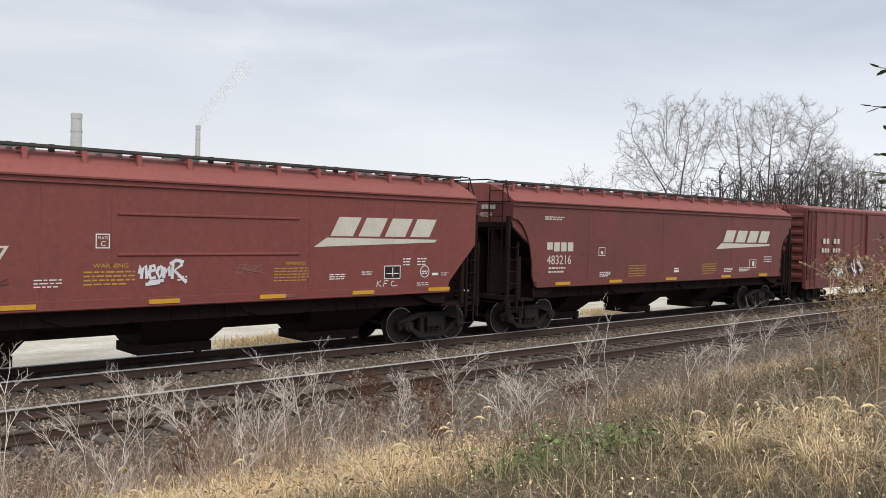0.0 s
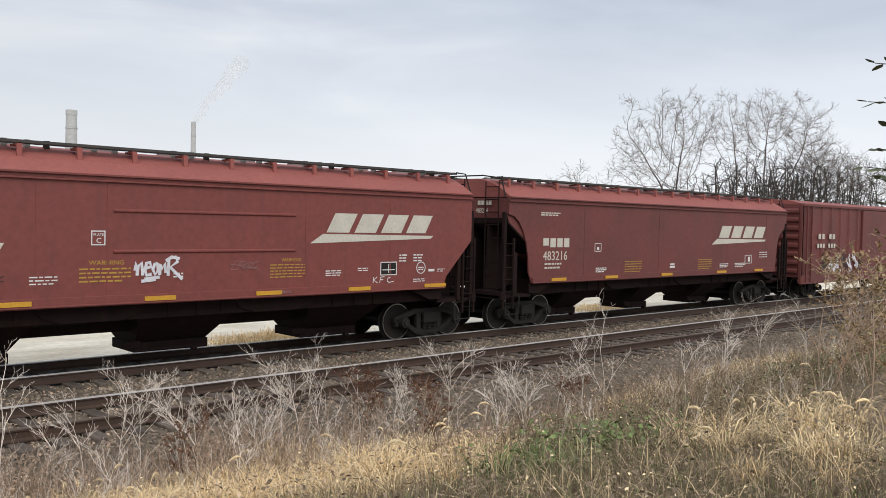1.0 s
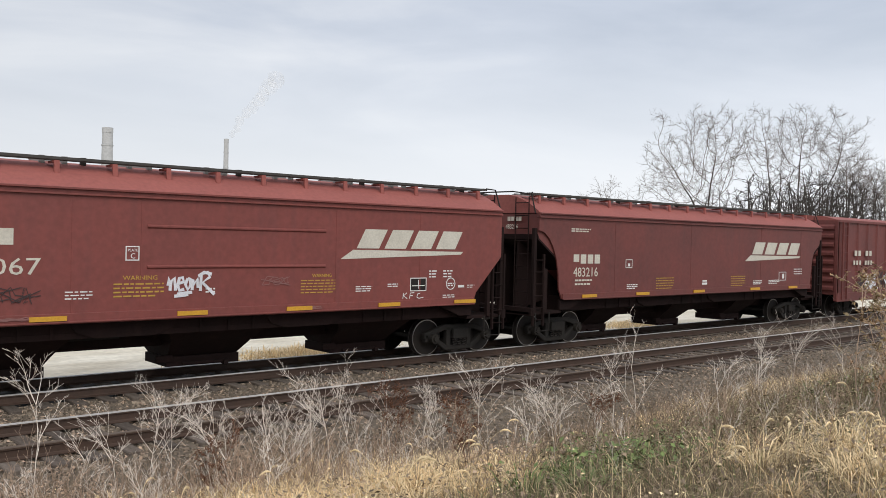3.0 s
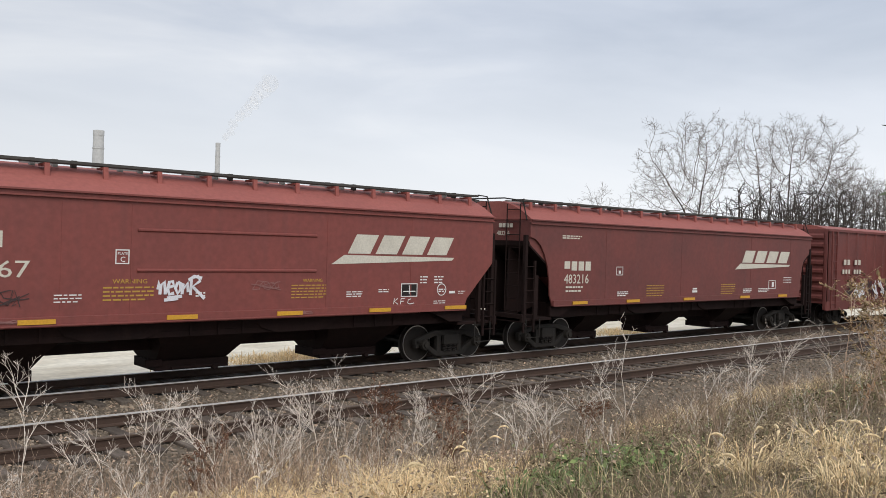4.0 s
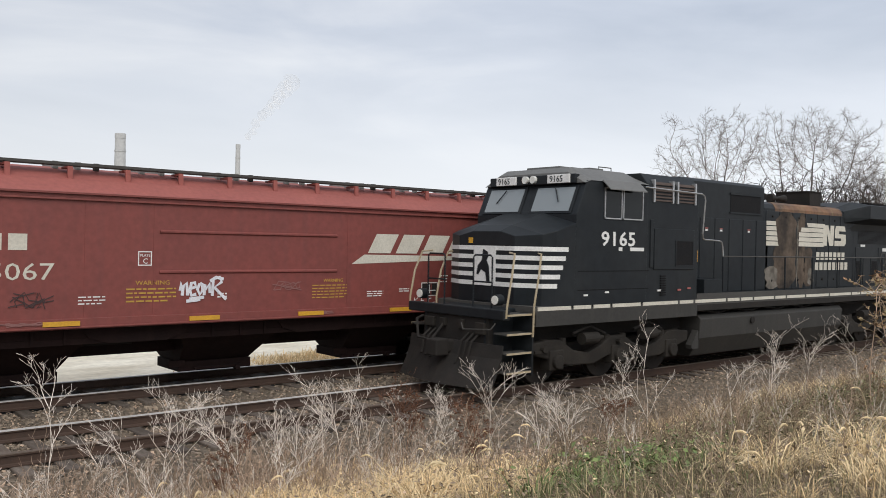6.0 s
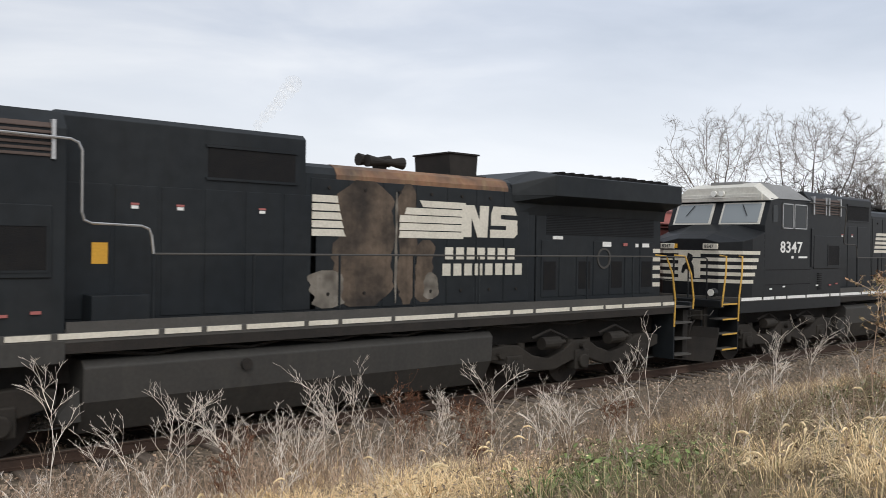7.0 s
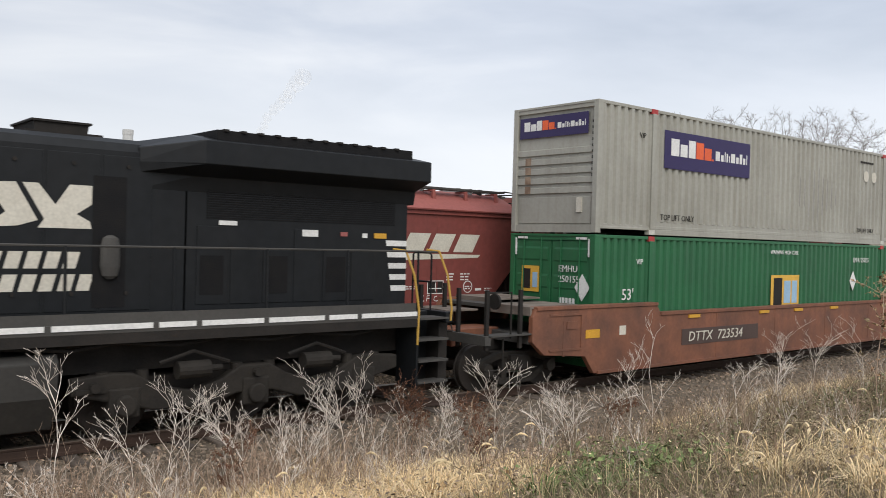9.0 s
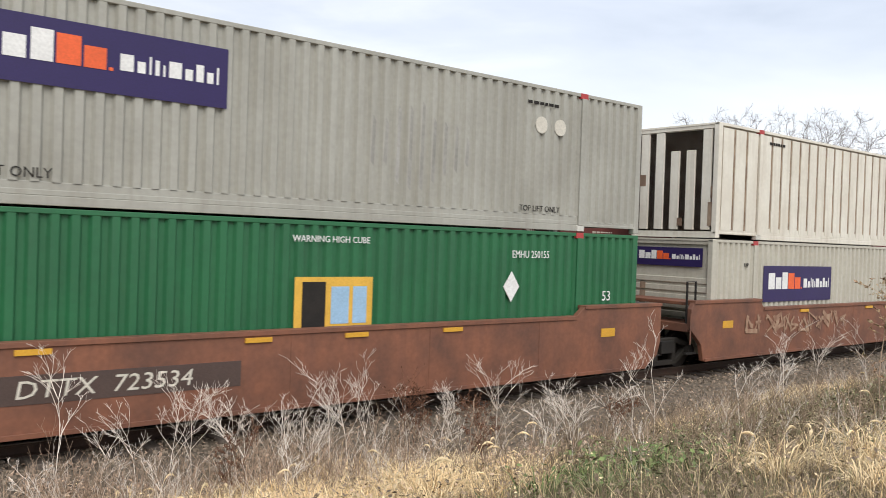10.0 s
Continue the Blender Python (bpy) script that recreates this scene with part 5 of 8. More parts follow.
    for k, (dy, l) in enumerate(((-0.18, 0.42), (0.0, 0.5), (0.18, 0.36))):
        for sgn in ((-1,) if k == 1 else (-1, 1) if k == 0 else (1,)):
            cyl(bm, (hu + sgn * l / 2, dy, 4.52 + 0.03 * k), 0.045 if sgn > 0 else 0.12, l, "x", 12, 0.12 if sgn > 0 else 0.045)
    part("air_horn", bm, GRIME, c, "multi-trumpet air horn")
    # radiator section with flared top
    bm = NB()
    rt = 4.42 if d9 else 4.35
    low = [(-HW, 3.6), (-HW - 0.05, 3.84), (-W, 4.00), (-W, rt), (-0.9, rt + 0.12), (0.9, rt + 0.12), (W, rt), (W, 4.00), (HW + 0.05, 3.84), (HW, 3.6)]
    start = [(-HW, 3.6), (-HW, 3.84), (-HW - 0.02, 4.0), (-HW, 4.2), (-0.7, 4.30), (0.7, 4.30), (HW, 4.2), (HW + 0.02, 4.0), (HW, 3.84), (HW, 3.6)]
    loft(bm, [[(rad - 0.15, a, b) for a, b in start], [(rad + 0.65, a, b) for a, b in low], [(L - 1.2, a, b) for a, b in low]])
    rd = part("radiator_section", bm, BK, c, "black flared radiator section", 0.012)
    for sy in (-1, 1):
        bm = NB()
        box(bm, rad + 0.9, L - 1.5, *sorted((sy * 0.25, sy * 1.34)), rt + 0.02, rt + (0.09 if d9 else 0.19))
        part("radiator_shutter", bm, SCREEN, rd, "dark radiator shutter")
        for k in range(12):
            u = rad + 1.0 + k * (L - 2.6 - rad) / 12
            bm = NB()
            box(bm, u, u + 0.08, *sorted((sy * 0.2, sy * 1.37)), rt + (0.08 if d9 else 0.17), rt + (0.105 if d9 else 0.205))
            part("shutter_slat", bm, GRIME, rd)
    bm = NB()
    tube(bm, [(L - 2.3, -0.6, 4.5), (L - 2.3, -0.6, 4.62), (L - 1.75, -0.6, 4.62), (L - 1.75, -0.6, 4.5)], 0.014, 5)
    part("lifting_loop", bm, WALK, rd)
    bm = NB()
    box(bm, rad + 0.55, end - 0.02, -HW, HW, 1.7, 3.9)
    rh = part("radiator_hood", bm, BK, c, "black rear hood", 0.01)
    for sy in (-1, 1):
        y0, y1 = sorted((sy * (HW - 0.02), sy * (HW + 0.014)))
        bm = NB()
        for k in range(16):
            z = 3.22 + k * 0.036
            box(bm, rad + 0.9, end - 0.3, *sorted((sy * (HW - 0.02), sy * (HW + 0.012))), z, z + 0.016)
        tagged(part("radiator_screen", bm, SCREEN, rd, "dark radiator screen"), kind="stuff")
        u = rad + 0.75
        k = 0
        while u < end - 0.7:
            bm = NB()
            box(bm, u, u + 0.5, y0, y1, 1.9, 2.75 + 0.35 * (k % 3 == 0))
            dd = part("hood_door", bm, BK, rh, bevel=0.008)
            if k % 2 == 0:
                bm = NB()
                box(bm, u + 0.06, u + 0.44, *sorted((sy * HW, sy * (HW + 0.02))), 2.05, 2.65)
                part("filter_screen", bm, SCREEN, dd, "sunken dark filter screen")
            u += 0.56
            k += 1
        for (u, z, w, h, m) in ((rad + 1.1, 3.12, 0.3, 0.07, WHITE), (end - 2.2, 2.98, 0.3, 0.11, WHITE), (end - 1.45, 3.0, 0.14, 0.07, DECAL), (end - 1.0, 2.98, 0.1, 0.08, WHITE), (end - 0.75, 2.98, 0.26, 0.09, YELLOW if not d9 else WHITE)):
            bm = NB()
            box(bm, u, u + w, *sorted((sy * HW, sy * (HW + 0.02))), z, z + h)
            part("decal", bm, m, rh, "small decal")
        striped(c, end - 0.35, end - 0.025, 0.14, 2.05, 2.95, 5, CREAM if d9 else WHITE, sy * (HW + 0.003), rear=1)
        if d9:
            bm = NB()
            for i in range(28):
                a0, a1 = 2 * math.pi * i / 28, 2 * math.pi * (i + 1) / 28
                prism(bm, [(end - 2.15 + r * math.cos(a), 2.72 + r * math.sin(a)) for a, r in ((a0, 0.19), (a0, 0.235), (a1, 0.235), (a1, 0.19))], "y", *sorted((sy * HW, sy * (HW + 0.03))))
            part("ring_guard", bm, WALK, rh, "grey round fan guard")
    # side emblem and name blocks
    y = -HW - 0.014
    def flat(pts, m, name, lab):
        bm = NB()
        prism(bm, pts, "y", y - 0.004, y)
        part(name, bm, m, c, lab)
    if d9:
        for i in range(5):
            z = 3.08 + i * 0.143
            flat([(tall + 0.12, z), (tall + 0.80 - 0.04 * i, z), (tall + 0.74 - 0.03 * i, z + 0.118), (tall + 0.12, z + 0.118)], CREAM, "stripe", "off-white painted stripe")
            if i < 4:
                flat([(tall + 1.95 + 0.12 * (i > 2), z), (tall + 3.5, z), (tall + 3.5, z + 0.124), (tall + 1.97 + 0.14 * (i > 2), z + 0.124)], CREAM, "stripe", "off-white painted stripe")
        b0 = tall + 3.45
        flat([(tall + 2.5, 3.655), (b0 + 0.1, 3.655), (b0 + 0.1, 3.775), (tall + 2.42, 3.775)], CREAM, "stripe", "off-white painted stripe")
        flat([(b0, 3.12), (b0 + 0.26, 3.12), (b0 + 0.26, 3.5), (b0 + 0.42, 3.12), (b0 + 0.68, 3.12), (b0 + 0.72, 3.74), (b0 + 0.48, 3.74), (b0 + 0.47, 3.45), (b0 + 0.33, 3.74), (b0 + 0.02, 3.74)], CREAM, "emblem_block", "off-white emblem block")
        for q in ([(b0 + .76, 3.12), (b0 + 1.42, 3.12), (b0 + 1.52, 3.2), (b0 + 1.52, 3.28), (b0 + .76, 3.28)], [(b0 + .78, 3.36), (b0 + 1.5, 3.36), (b0 + 1.52, 3.48), (b0 + .78, 3.5)], [(b0 + .78, 3.58), (b0 + 1.5, 3.58), (b0 + 1.42, 3.74), (b0 + .84, 3.74)], [(b0 + 1.2, 3.28), (b0 + 1.52, 3.28), (b0 + 1.52, 3.38), (b0 + 1.2, 3.38)], [(b0 + .78, 3.49), (b0 + 1.05, 3.49), (b0 + 1.05, 3.6), (b0 + .78, 3.6)]):
            flat(q, CREAM, "emblem_block", "off-white emblem block")
        nx, nz, nw = tall + 3.05, 2.69, 0.275
        # burnt areas: ragged sheets of scale over the doors
        for x0, x1, za, zb, flare, sd, m in ((0.62, 1.82, 1.87, 4.06, 0.55, 1.0, SCORCH), (1.93, 2.35, 1.87, 4.06, 0.0, 5.0, SCORCH), (2.35, 2.80, 1.9, 3.05, 0.1, 9.0, SCORCH), (0.12, 0.75, 1.86, 2.5, 0.0, 13.0, ASH), (2.55, 2.84, 1.95, 2.45, 0.05, 17.0, ASH), (1.86, 1.91, 1.9, 3.9, 0.0, 21.0, ASH)):
            bm = NB()
            rows = 26
            rag = min(0.16, 0.35 * (x1 - x0))
            left, right = [], []
            for i in range(rows + 1):
                f = i / rows
                z = za + (zb - za) * f
                pinch = min(1.0, 6 * f * (1 - f) + 0.35)
                mid = (x0 + x1) / 2
                l = x0 - flare * max(0.0, 0.4 - f) * 1.6 + rag * noise.noise(Vector((sd, z * 2.3, 0))) + rag * 0.5 * noise.noise(Vector((sd, z * 9, 3)))
                r = x1 + rag * noise.noise(Vector((sd + 4, z * 2.1, 0))) + rag * 0.5 * noise.noise(Vector((sd + 4, z * 8, 3)))
                l, r = mid + (l - mid) * pinch, mid + (r - mid) * pinch
                dep = y - (0.0055 if m is ASH else 0.003)
                left.append(bm.verts.new((tall + l, dep, z)))
                right.append(bm.verts.new((tall + r, dep, z)))
            for i in range(rows):
                bm.faces.new((left[i], right[i], right[i + 1], left[i + 1]))
            part("scorched_patch", bm, m, c, "burnt brown paint scale" if m is SCORCH else "pale ashy flaking paint")
    else:
        for i in range(5):
            z = 2.93 + i * 0.14
            flat([(tall + 0.2 + i * 0.04, z), (tall + 2.1 + i * 0.3, z), (tall + 2.25 + i * 0.3, z + 0.09), (tall + 0.23 + i * 0.04, z + 0.09)], CREAM, "stripe", "off-white painted stripe")
        h0 = tall + 2.75
        flat([(h0 + .25, 2.98), (h0 + .75, 3.02), (h0 + 1.0, 3.1), (h0 + 0.72, 3.6), (h0 + 0.35, 3.58), (h0 + 0.6, 3.2), (h0 + .45, 3.08)], CREAM, "emblem_block", "off-white emblem block")
        flat([(h0 + 1.0, 3.0), (h0 + 1.7, 3.0), (h0 + 1.68, 3.1), (h0 + 1.5, 3.2), (h0 + 1.7, 3.34), (h0 + 1.7, 3.6), (h0 + 1.4, 3.6), (h0 + 1.22, 3.32), (h0 + 1.0, 3.6), (h0 + .8, 3.6), (h0 + 1.08, 3.12)], CREAM, "emblem_block", "off-white emblem block")
        # no hole is cut: a flat dark sheet paints the shade inside the doorway
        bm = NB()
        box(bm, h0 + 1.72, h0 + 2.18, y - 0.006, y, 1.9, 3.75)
        part("doorway_shade_sheet", bm, SCREEN, c, "flat dark sheet painted as the shade inside a missing hood door")
        bm = NB()
        loft(bm, [[(h0 + 1.95 + r * math.cos(radians(a)), y - 0.05 + 0.5 * r * math.sin(radians(a)), z) for a in range(0, 360, 24)] for z, r in ((2.3, 0.04), (2.35, 0.11), (2.48, 0.14), (2.75, 0.14), (2.88, 0.11), (2.92, 0.04))])
        part("filter_drum", bm, WALK, c, "grey filter drum in the opening", 0.02)
        nx, nz, nw = tall + 2.6, 2.45, 0.245
    for row, count in ((0, 7), (1, 8)):
        for i in range(count):
            x0 = nx + i * nw - row * 0.06
            if not d9 and i * nw > 1.75:
                continue
            z0 = nz - row * 0.31
            sk = 0.0 if d9 else 0.06
            bm = NB()
            w = nw * 0.82
            def bl(a, b, d, e):
                prism(bm, [(x0 + a * w + sk * d, z0 + d * 0.23), (x0 + b * w + sk * d, z0 + d * 0.23), (x0 + b * w + sk * e, z0 + e * 0.23), (x0 + a * w + sk * e, z0 + e * 0.23)], "y", y - 0.004, y)
            bl(0, .88, 0, 1)
            part("name_block", bm, CREAM, c, "off-white name block as a plain shape")
    # handrail along the walkway
    for sy in (-1, 1):
        bm = NB()
        tube(bm, [(aux + 1.2, sy * 1.46, 2.77), (L - 1.35, sy * 1.46, 2.77), (L - 0.95, sy * 1.44, 2.76)], 0.018, 6)
        part("walkway_handrail", bm, WALK, c, "grey pipe handrail")
        n = 9
        for i in range(n):
            u = aux + 1.2 + i * (L - 2.6 - aux) / (n - 1)
            bm = NB()
            tube(bm, [(u, sy * 1.47, 1.6), (u, sy * 1.46, 2.77)], 0.022, 6)
            part("handrail_post", bm, BK, c)
    # fuel tank
    t0, t1 = (7.4, 15.0) if d9 else (7.6, 14.15)
    bm = NB()
    prism(bm, [(-1.42, 0.75), (-1.45, 1.22), (-1.35, 1.32), (1.35, 1.32), (1.45, 1.22), (1.42, 0.75), (1.15, 0.28), (-1.15, 0.28)], "x", t0, t1)
    tk = part("fuel_tank", bm, TANK, c, "dust-streaked black fuel tank", 0.02)
    bm = NB()
    cyl(bm, (t0 + 2.4, -1.45, 1.1), 0.09, 0.08, "y", 12)
    part("filler_cap", bm, GRIME, tk, "grimy filler cap")
    bm = NB()
    prism(bm, [(t0 - 0.05, 0.95), (t0 - 0.32, 0.6), (t0 - 0.3, 0.5), (t0 - 0.02, 0.5)], "y", -1.42, -1.25)
    part("tank_bell", bm, TANK, c)
    for cx in ((4.35, 17.75) if d9 else (4.2, 17.1)):
        loco_truck(c, cx)
    return c


LEN_A, LEN_B = 22.25, 21.54
loco_a = locomotive(LEN_A, "9165", "black diesel locomotive with white nose stripes and scorched hood", False, True)
loco_b = locomotive(LEN_B, "8347", "black diesel locomotive with dirty white cab roof", True, False)

# ---- double-stack well cars and containers ----
def corrugated(bm, x0, x1, z0, z1, y, sy, pitch=0.265, depth=0.058):
    """An upright-corrugated sheet on the side plane y, facing sy; the hollows go inward."""
    n = max(1, round((x1 - x0) / pitch))
    p = (x1 - x0) / n
    prof = []
    for i in range(n):
        a = x0 + i * p
        prof += [(a, 0), (a + 0.40 * p, 0), (a + 0.54 * p, 1), (a + 0.86 * p, 1)]
    prof.append((x1, 0))
    lo = [bm.verts.new((a, y - sy * depth * d, z0)) for a, d in prof]
    hi = [bm.verts.new((a, y - sy * depth * d, z1)) for a, d in prof]
    for i in range(len(prof) - 1):
        f = (lo[i], lo[i + 1], hi[i + 1], hi[i])
        bm.faces.new(f if sy < 0 else tuple(reversed(f)))


def container(label, paint, front, post_x=1.98, ribs=None):
    L, W, Ht = 16.15, 1.295, 2.896
    c = thing("shipping_container", label, "container", group="stacked containers")
    bm = NB()
    box(bm, 0.08, L - 0.08, -W + 0.1, W - 0.1, 0.12, Ht - 0.06)
    part("inner_shell", bm, paint, c)
    for sy in (-1, 1):
        y = sy * (W - 0.006)
        for x0, x1 in ((0.16, post_x - 0.08), (post_x + 0.08, L - post_x - 0.08), (L - post_x + 0.08, L - 0.16)):
            if ribs:
                n = round((x1 - x0) / 0.50)
                p = (x1 - x0) / n
                for i in range(n):
                    bm = NB()
                    box(bm, x0 + i * p + 0.055, x0 + (i + 1) * p - 0.055, *sorted((y, y - sy * 0.05)), 0.2, Ht - 0.12)
                    part("rib_panel", bm, paint, c)
            else:
                bm = NB()
                corrugated(bm, x0, x1, 0.31 if post_x - 0.1 < x0 < L - post_x - 0.1 else 0.2, Ht - 0.07, y, sy)
                part("side_panel", bm, paint, c)
        if ribs:
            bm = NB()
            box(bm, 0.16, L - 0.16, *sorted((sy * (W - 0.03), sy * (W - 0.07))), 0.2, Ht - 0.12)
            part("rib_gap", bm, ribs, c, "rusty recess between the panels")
        bm = NB()
        box(bm, post_x, L - post_x, *sorted((sy * W, sy * (W - 0.1))), 0.0, 0.13)
        box(bm, 0.0, post_x, *sorted((sy * (W - 0.004), sy * (W - 0.1))), 0.10, 0.16)
        box(bm, L - post_x, L, *sorted((sy * (W - 0.004), sy * (W - 0.1))), 0.10, 0.16)
        box(bm, 0.16, L - 0.16, *sorted((sy * (W - 0.012), sy * (W - 0.1))), 0.13, 0.21)
        box(bm, post_x + 0.07, L - post_x - 0.07, *sorted((sy * (W - 0.02), sy * (W - 0.1))), 0.20, 0.315)
        part("bottom_rail", bm, paint, c, bevel=0.01)
        bm = NB()
        box(bm, 0.0, L, *sorted((sy * W, sy * (W - 0.1))), Ht - 0.075, Ht)
        part("top_rail", bm, paint, c, bevel=0.01)
        for px in (post_x, L - post_x):
            bm = NB()
            box(bm, px - 0.075, px + 0.075, *sorted((sy * (W + 0.03), sy * (W - 0.1))), 0.12, Ht - 0.11)
            part("lift_post", bm, paint, c, bevel=0.008)
            for z in (0.0, Ht - 0.12):
                bm = NB()
                box(bm, px - 0.11, px + 0.11, *sorted((sy * (W + 0.022), sy * (W - 0.12))), z, z + 0.12)
                part("corner_casting", bm, RED_SPOT if z else CAB_WHITE, c, "painted lifting casting", 0.01)
        for px in (0.0, L - 0.17):
            bm = NB()
            box(bm, px, px + 0.17, *sorted((sy * (W + 0.003), sy * (W - 0.14))), 0.0, Ht)
            part("corner_post", bm, paint, c, bevel=0.015)
    bm = NB()
    box(bm, 0.0, L, -W + 0.02, W - 0.02, Ht - 0.05, Ht - 0.02)
    part("roof", bm, paint, c)
    # end facing forward
    for z0, z1 in ((0.0, 0.16), (Ht - 0.14, Ht)):
        bm = NB()
        box(bm, 0.02, 0.1, -W + 0.1, W - 0.1, z0, z1)
        part("end_rail", bm, paint, c)
    if front == "ribbed":
        for i in range(5):
            z = 0.95 + i * 0.22
            bm = NB()
            prism(bm, [(0.1, z - 0.085), (0.035, z - 0.06), (0.035, z + 0.06), (0.1, z + 0.085)], "y", -W + 0.14, W - 0.14)
            part("end_rib", bm, paint, c)
        bm = NB()
        box(bm, 0.06, 0.1, -W + 0.2, W - 0.2, 0.2, 0.8)
        part("end_panel", bm, paint, c, bevel=0.01)
        bm = NB()
        box(bm, 0.03, 0.09, -0.85, -0.7, 0.45, 0.78)
        part("data_box", bm, CREAM, c, "small pale box on the end wall")
        bm = NB()
        for z in (0.98, 1.2, 1.42, 1.64):
            box(bm, 0.03, 0.034, 0.72, 0.9, z - 0.09, z + 0.08)
        part("grime_patch", bm, RIB_BROWN, c, "rust bleeding between the ribs")
    elif front == "doors":
        for s in (-1, 1):
            bm = NB()
            box(bm, 0.04, 0.09, *sorted((s * 0.02, s * 1.14)), 0.16, Ht - 0.15)
            d = part("door_leaf", bm, paint, c, bevel=0.01)
            for i in range(4):
                bm = NB()
                z = 0.45 + i * 0.62
                prism(bm, [(0.045, z - 0.05), (0.025, z), (0.025, z + 0.24), (0.045, z + 0.3)], "y", *sorted((s * 0.1, s * 1.06)))
                part("door_swage", bm, paint, d)
            for k in (0.3, 0.85):
                bm = NB()
                tube(bm, [(0.012, s * k, 0.1), (0.012, s * k, Ht - 0.08)], 0.018, 6)
                part("lock_rod", bm, paint, d)
            bm = NB()
            box(bm, 0.0, 0.03, *sorted((s * 0.75, s * 1.05)), Ht - 0.12, Ht - 0.07)
            box(bm, 0.0, 0.03, *sorted((s * 1.1, s * 1.13)), Ht - 0.5, Ht - 0.1)
            part("white_mark", bm, WHITE, d)
    else:
        for i in range(5):
            bm = NB()
            yy = -0.95 + i * 0.475
            box(bm, 0.03, 0.1, yy - 0.13, yy + 0.13, 0.2, Ht - 0.16 - 0.5 * (i in (1, 2)))
            part("end_rib", bm, paint, c, bevel=0.01)
        bm = NB()
        box(bm, 0.08, 0.1, -W + 0.15, W - 0.15, 0.16, Ht - 0.16)
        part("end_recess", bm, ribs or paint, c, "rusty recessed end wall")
        for (yy, z, w, h) in ((1.0, 1.35, 0.2, 0.3), (-0.2, 0.3, 0.15, 0.2), (-1.1, 0.3, 0.15, 0.6), (-1.15, 1.0, 0.1, 0.3)):
            bm = NB()
            box(bm, 0.022, 0.03, yy - w / 2, yy + w / 2, z, z + h)
            part("rust_patch", bm, RIB_BROWN, c, "rust patch")
    return c


def sign(c, x0, x1, z0, z1, y, end=False):
    """Violet sign: pale and orange word shapes, then a thin pale word, all as plain shapes."""
    def P(a0, a1, b0, b1, m, name, lab, lift):
        bm = NB()
        xa, xb = x0 + a0 * (x1 - x0), x0 + a1 * (x1 - x0)
        za, zb = z0 + b0 * (z1 - z0), z0 + b1 * (z1 - z0)
        if end:
            box(bm, y - 0.006 - lift, y - lift * 0.9, -xb, -xa, za, zb)
        else:
            box(bm, xa, xb, y - 0.006 - lift, y - lift * 0.9, za, zb)
        return part(name, bm, m, c, lab)
    P(0, 1, 0, 1, PURPLE, "sign_panel", "violet sign panel", 0.0)
    for a in ((.07, .155, .35, .80), (.17, .245, .35, .68), (.26, .335, .35, .82)):
        P(*a, WHITE, "word_block", "white word block", 0.006)
    for a in ((.345, .43, .35, .80), (.44, .52, .35, .68), (.53, .545, .35, .40)):
        P(*a, ORANGE, "word_block", "orange word block", 0.006)
    u = 0.57
    for wd, h1 in ((.05, .64), (.03, .56), (.008, .66), (.016, .62), (.008, .56), (.05, .64), (.03, .56), (.03, .66), (.026, .56), (.008, .66)):
        P(u, u + wd, .38, h1, WHITE, "word_block", "thin white word block", 0.006)
        u += wd + 0.015


def diamond(c, x, z, r, y, end=False):
    bm = NB()
    pts = [(x - r * 0.72, z), (x, z - r), (x + r * 0.72, z), (x, z + r)]
    if end:
        prism(bm, [(-a, b) for a, b in pts], "x", y - 0.008, y)
    else:
        prism(bm, pts, "y", y - 0.008, y)
    part("placard", bm, WHITE, c, "white diamond placard")


YS = -1.300


def grey_top():
    c = container("grey corrugated container with violet sign, stacked on top", GREY_BOX, "ribbed")
    sign(c, 2.38, 6.10, 1.58, 2.47, YS)
    sign(c, -1.1, 1.0, 2.18, 2.66, 0.03, True)
    lettering("TOP LIFT ONLY", 0.14, GRIME, c, (2.3, YS, 0.36))
    lettering("TOP LIFT ONLY", 0.12, GRIME, c, (12.35, YS, 0.36))
    lettering("VIP", 0.12, GRIME, c, (1.45, YS, 2.2), name="stencil")
    for x in (12.9, 13.45):
        bm = NB()
        cyl(bm, (x, YS + 0.0, 2.1), 0.17, 0.01, "y", 20)
        part("round_label", bm, CREAM, c, "pale round label")
    bars(c, 12.5, 2.5, 1.1, 1, GRIME, YS, 0.06)
    # smeared soot along the corrugation crests
    n = round((16.15 - 2 * 2.06) / 0.265)
    p = (16.15 - 2 * 2.06) / n
    rng = random.Random(2)
    scuff = mat("smeared_soot", (0.24, 0.232, 0.21), 0.75, alt=(0.36, 0.352, 0.325), amount=1.0, scale=2.2, fine=14, stretch=(1, 1, 0.5), bump=0)
    for k in range(n):
        x = 2.06 + k * p
        if not 8.5 < x < 10.9:
            continue
        near = 1 - abs(x - 9.7) / 1.5
        bm = NB()
        za, zb = 1.35 - 0.75 * near * rng.uniform(0.7, 1.2), 1.4 + 0.75 * near * rng.uniform(0.7, 1.2)
        prism(bm, [(x + 0.02, za), (x + 0.09, za - 0.08), (x + 0.11, zb), (x + 0.05, zb + 0.1)], "y", -1.2905, -1.2885)
        part("scuff", bm, scuff, c, "soot smear on the corrugation")
    bm = NB()
    for k in range(10):
        box(bm, 0.016, 0.02, -1.22, -1.12, 2.4 - k * 0.13, 2.46 - k * 0.13)
    part("code_bar", bm, GRIME, c)
    return c


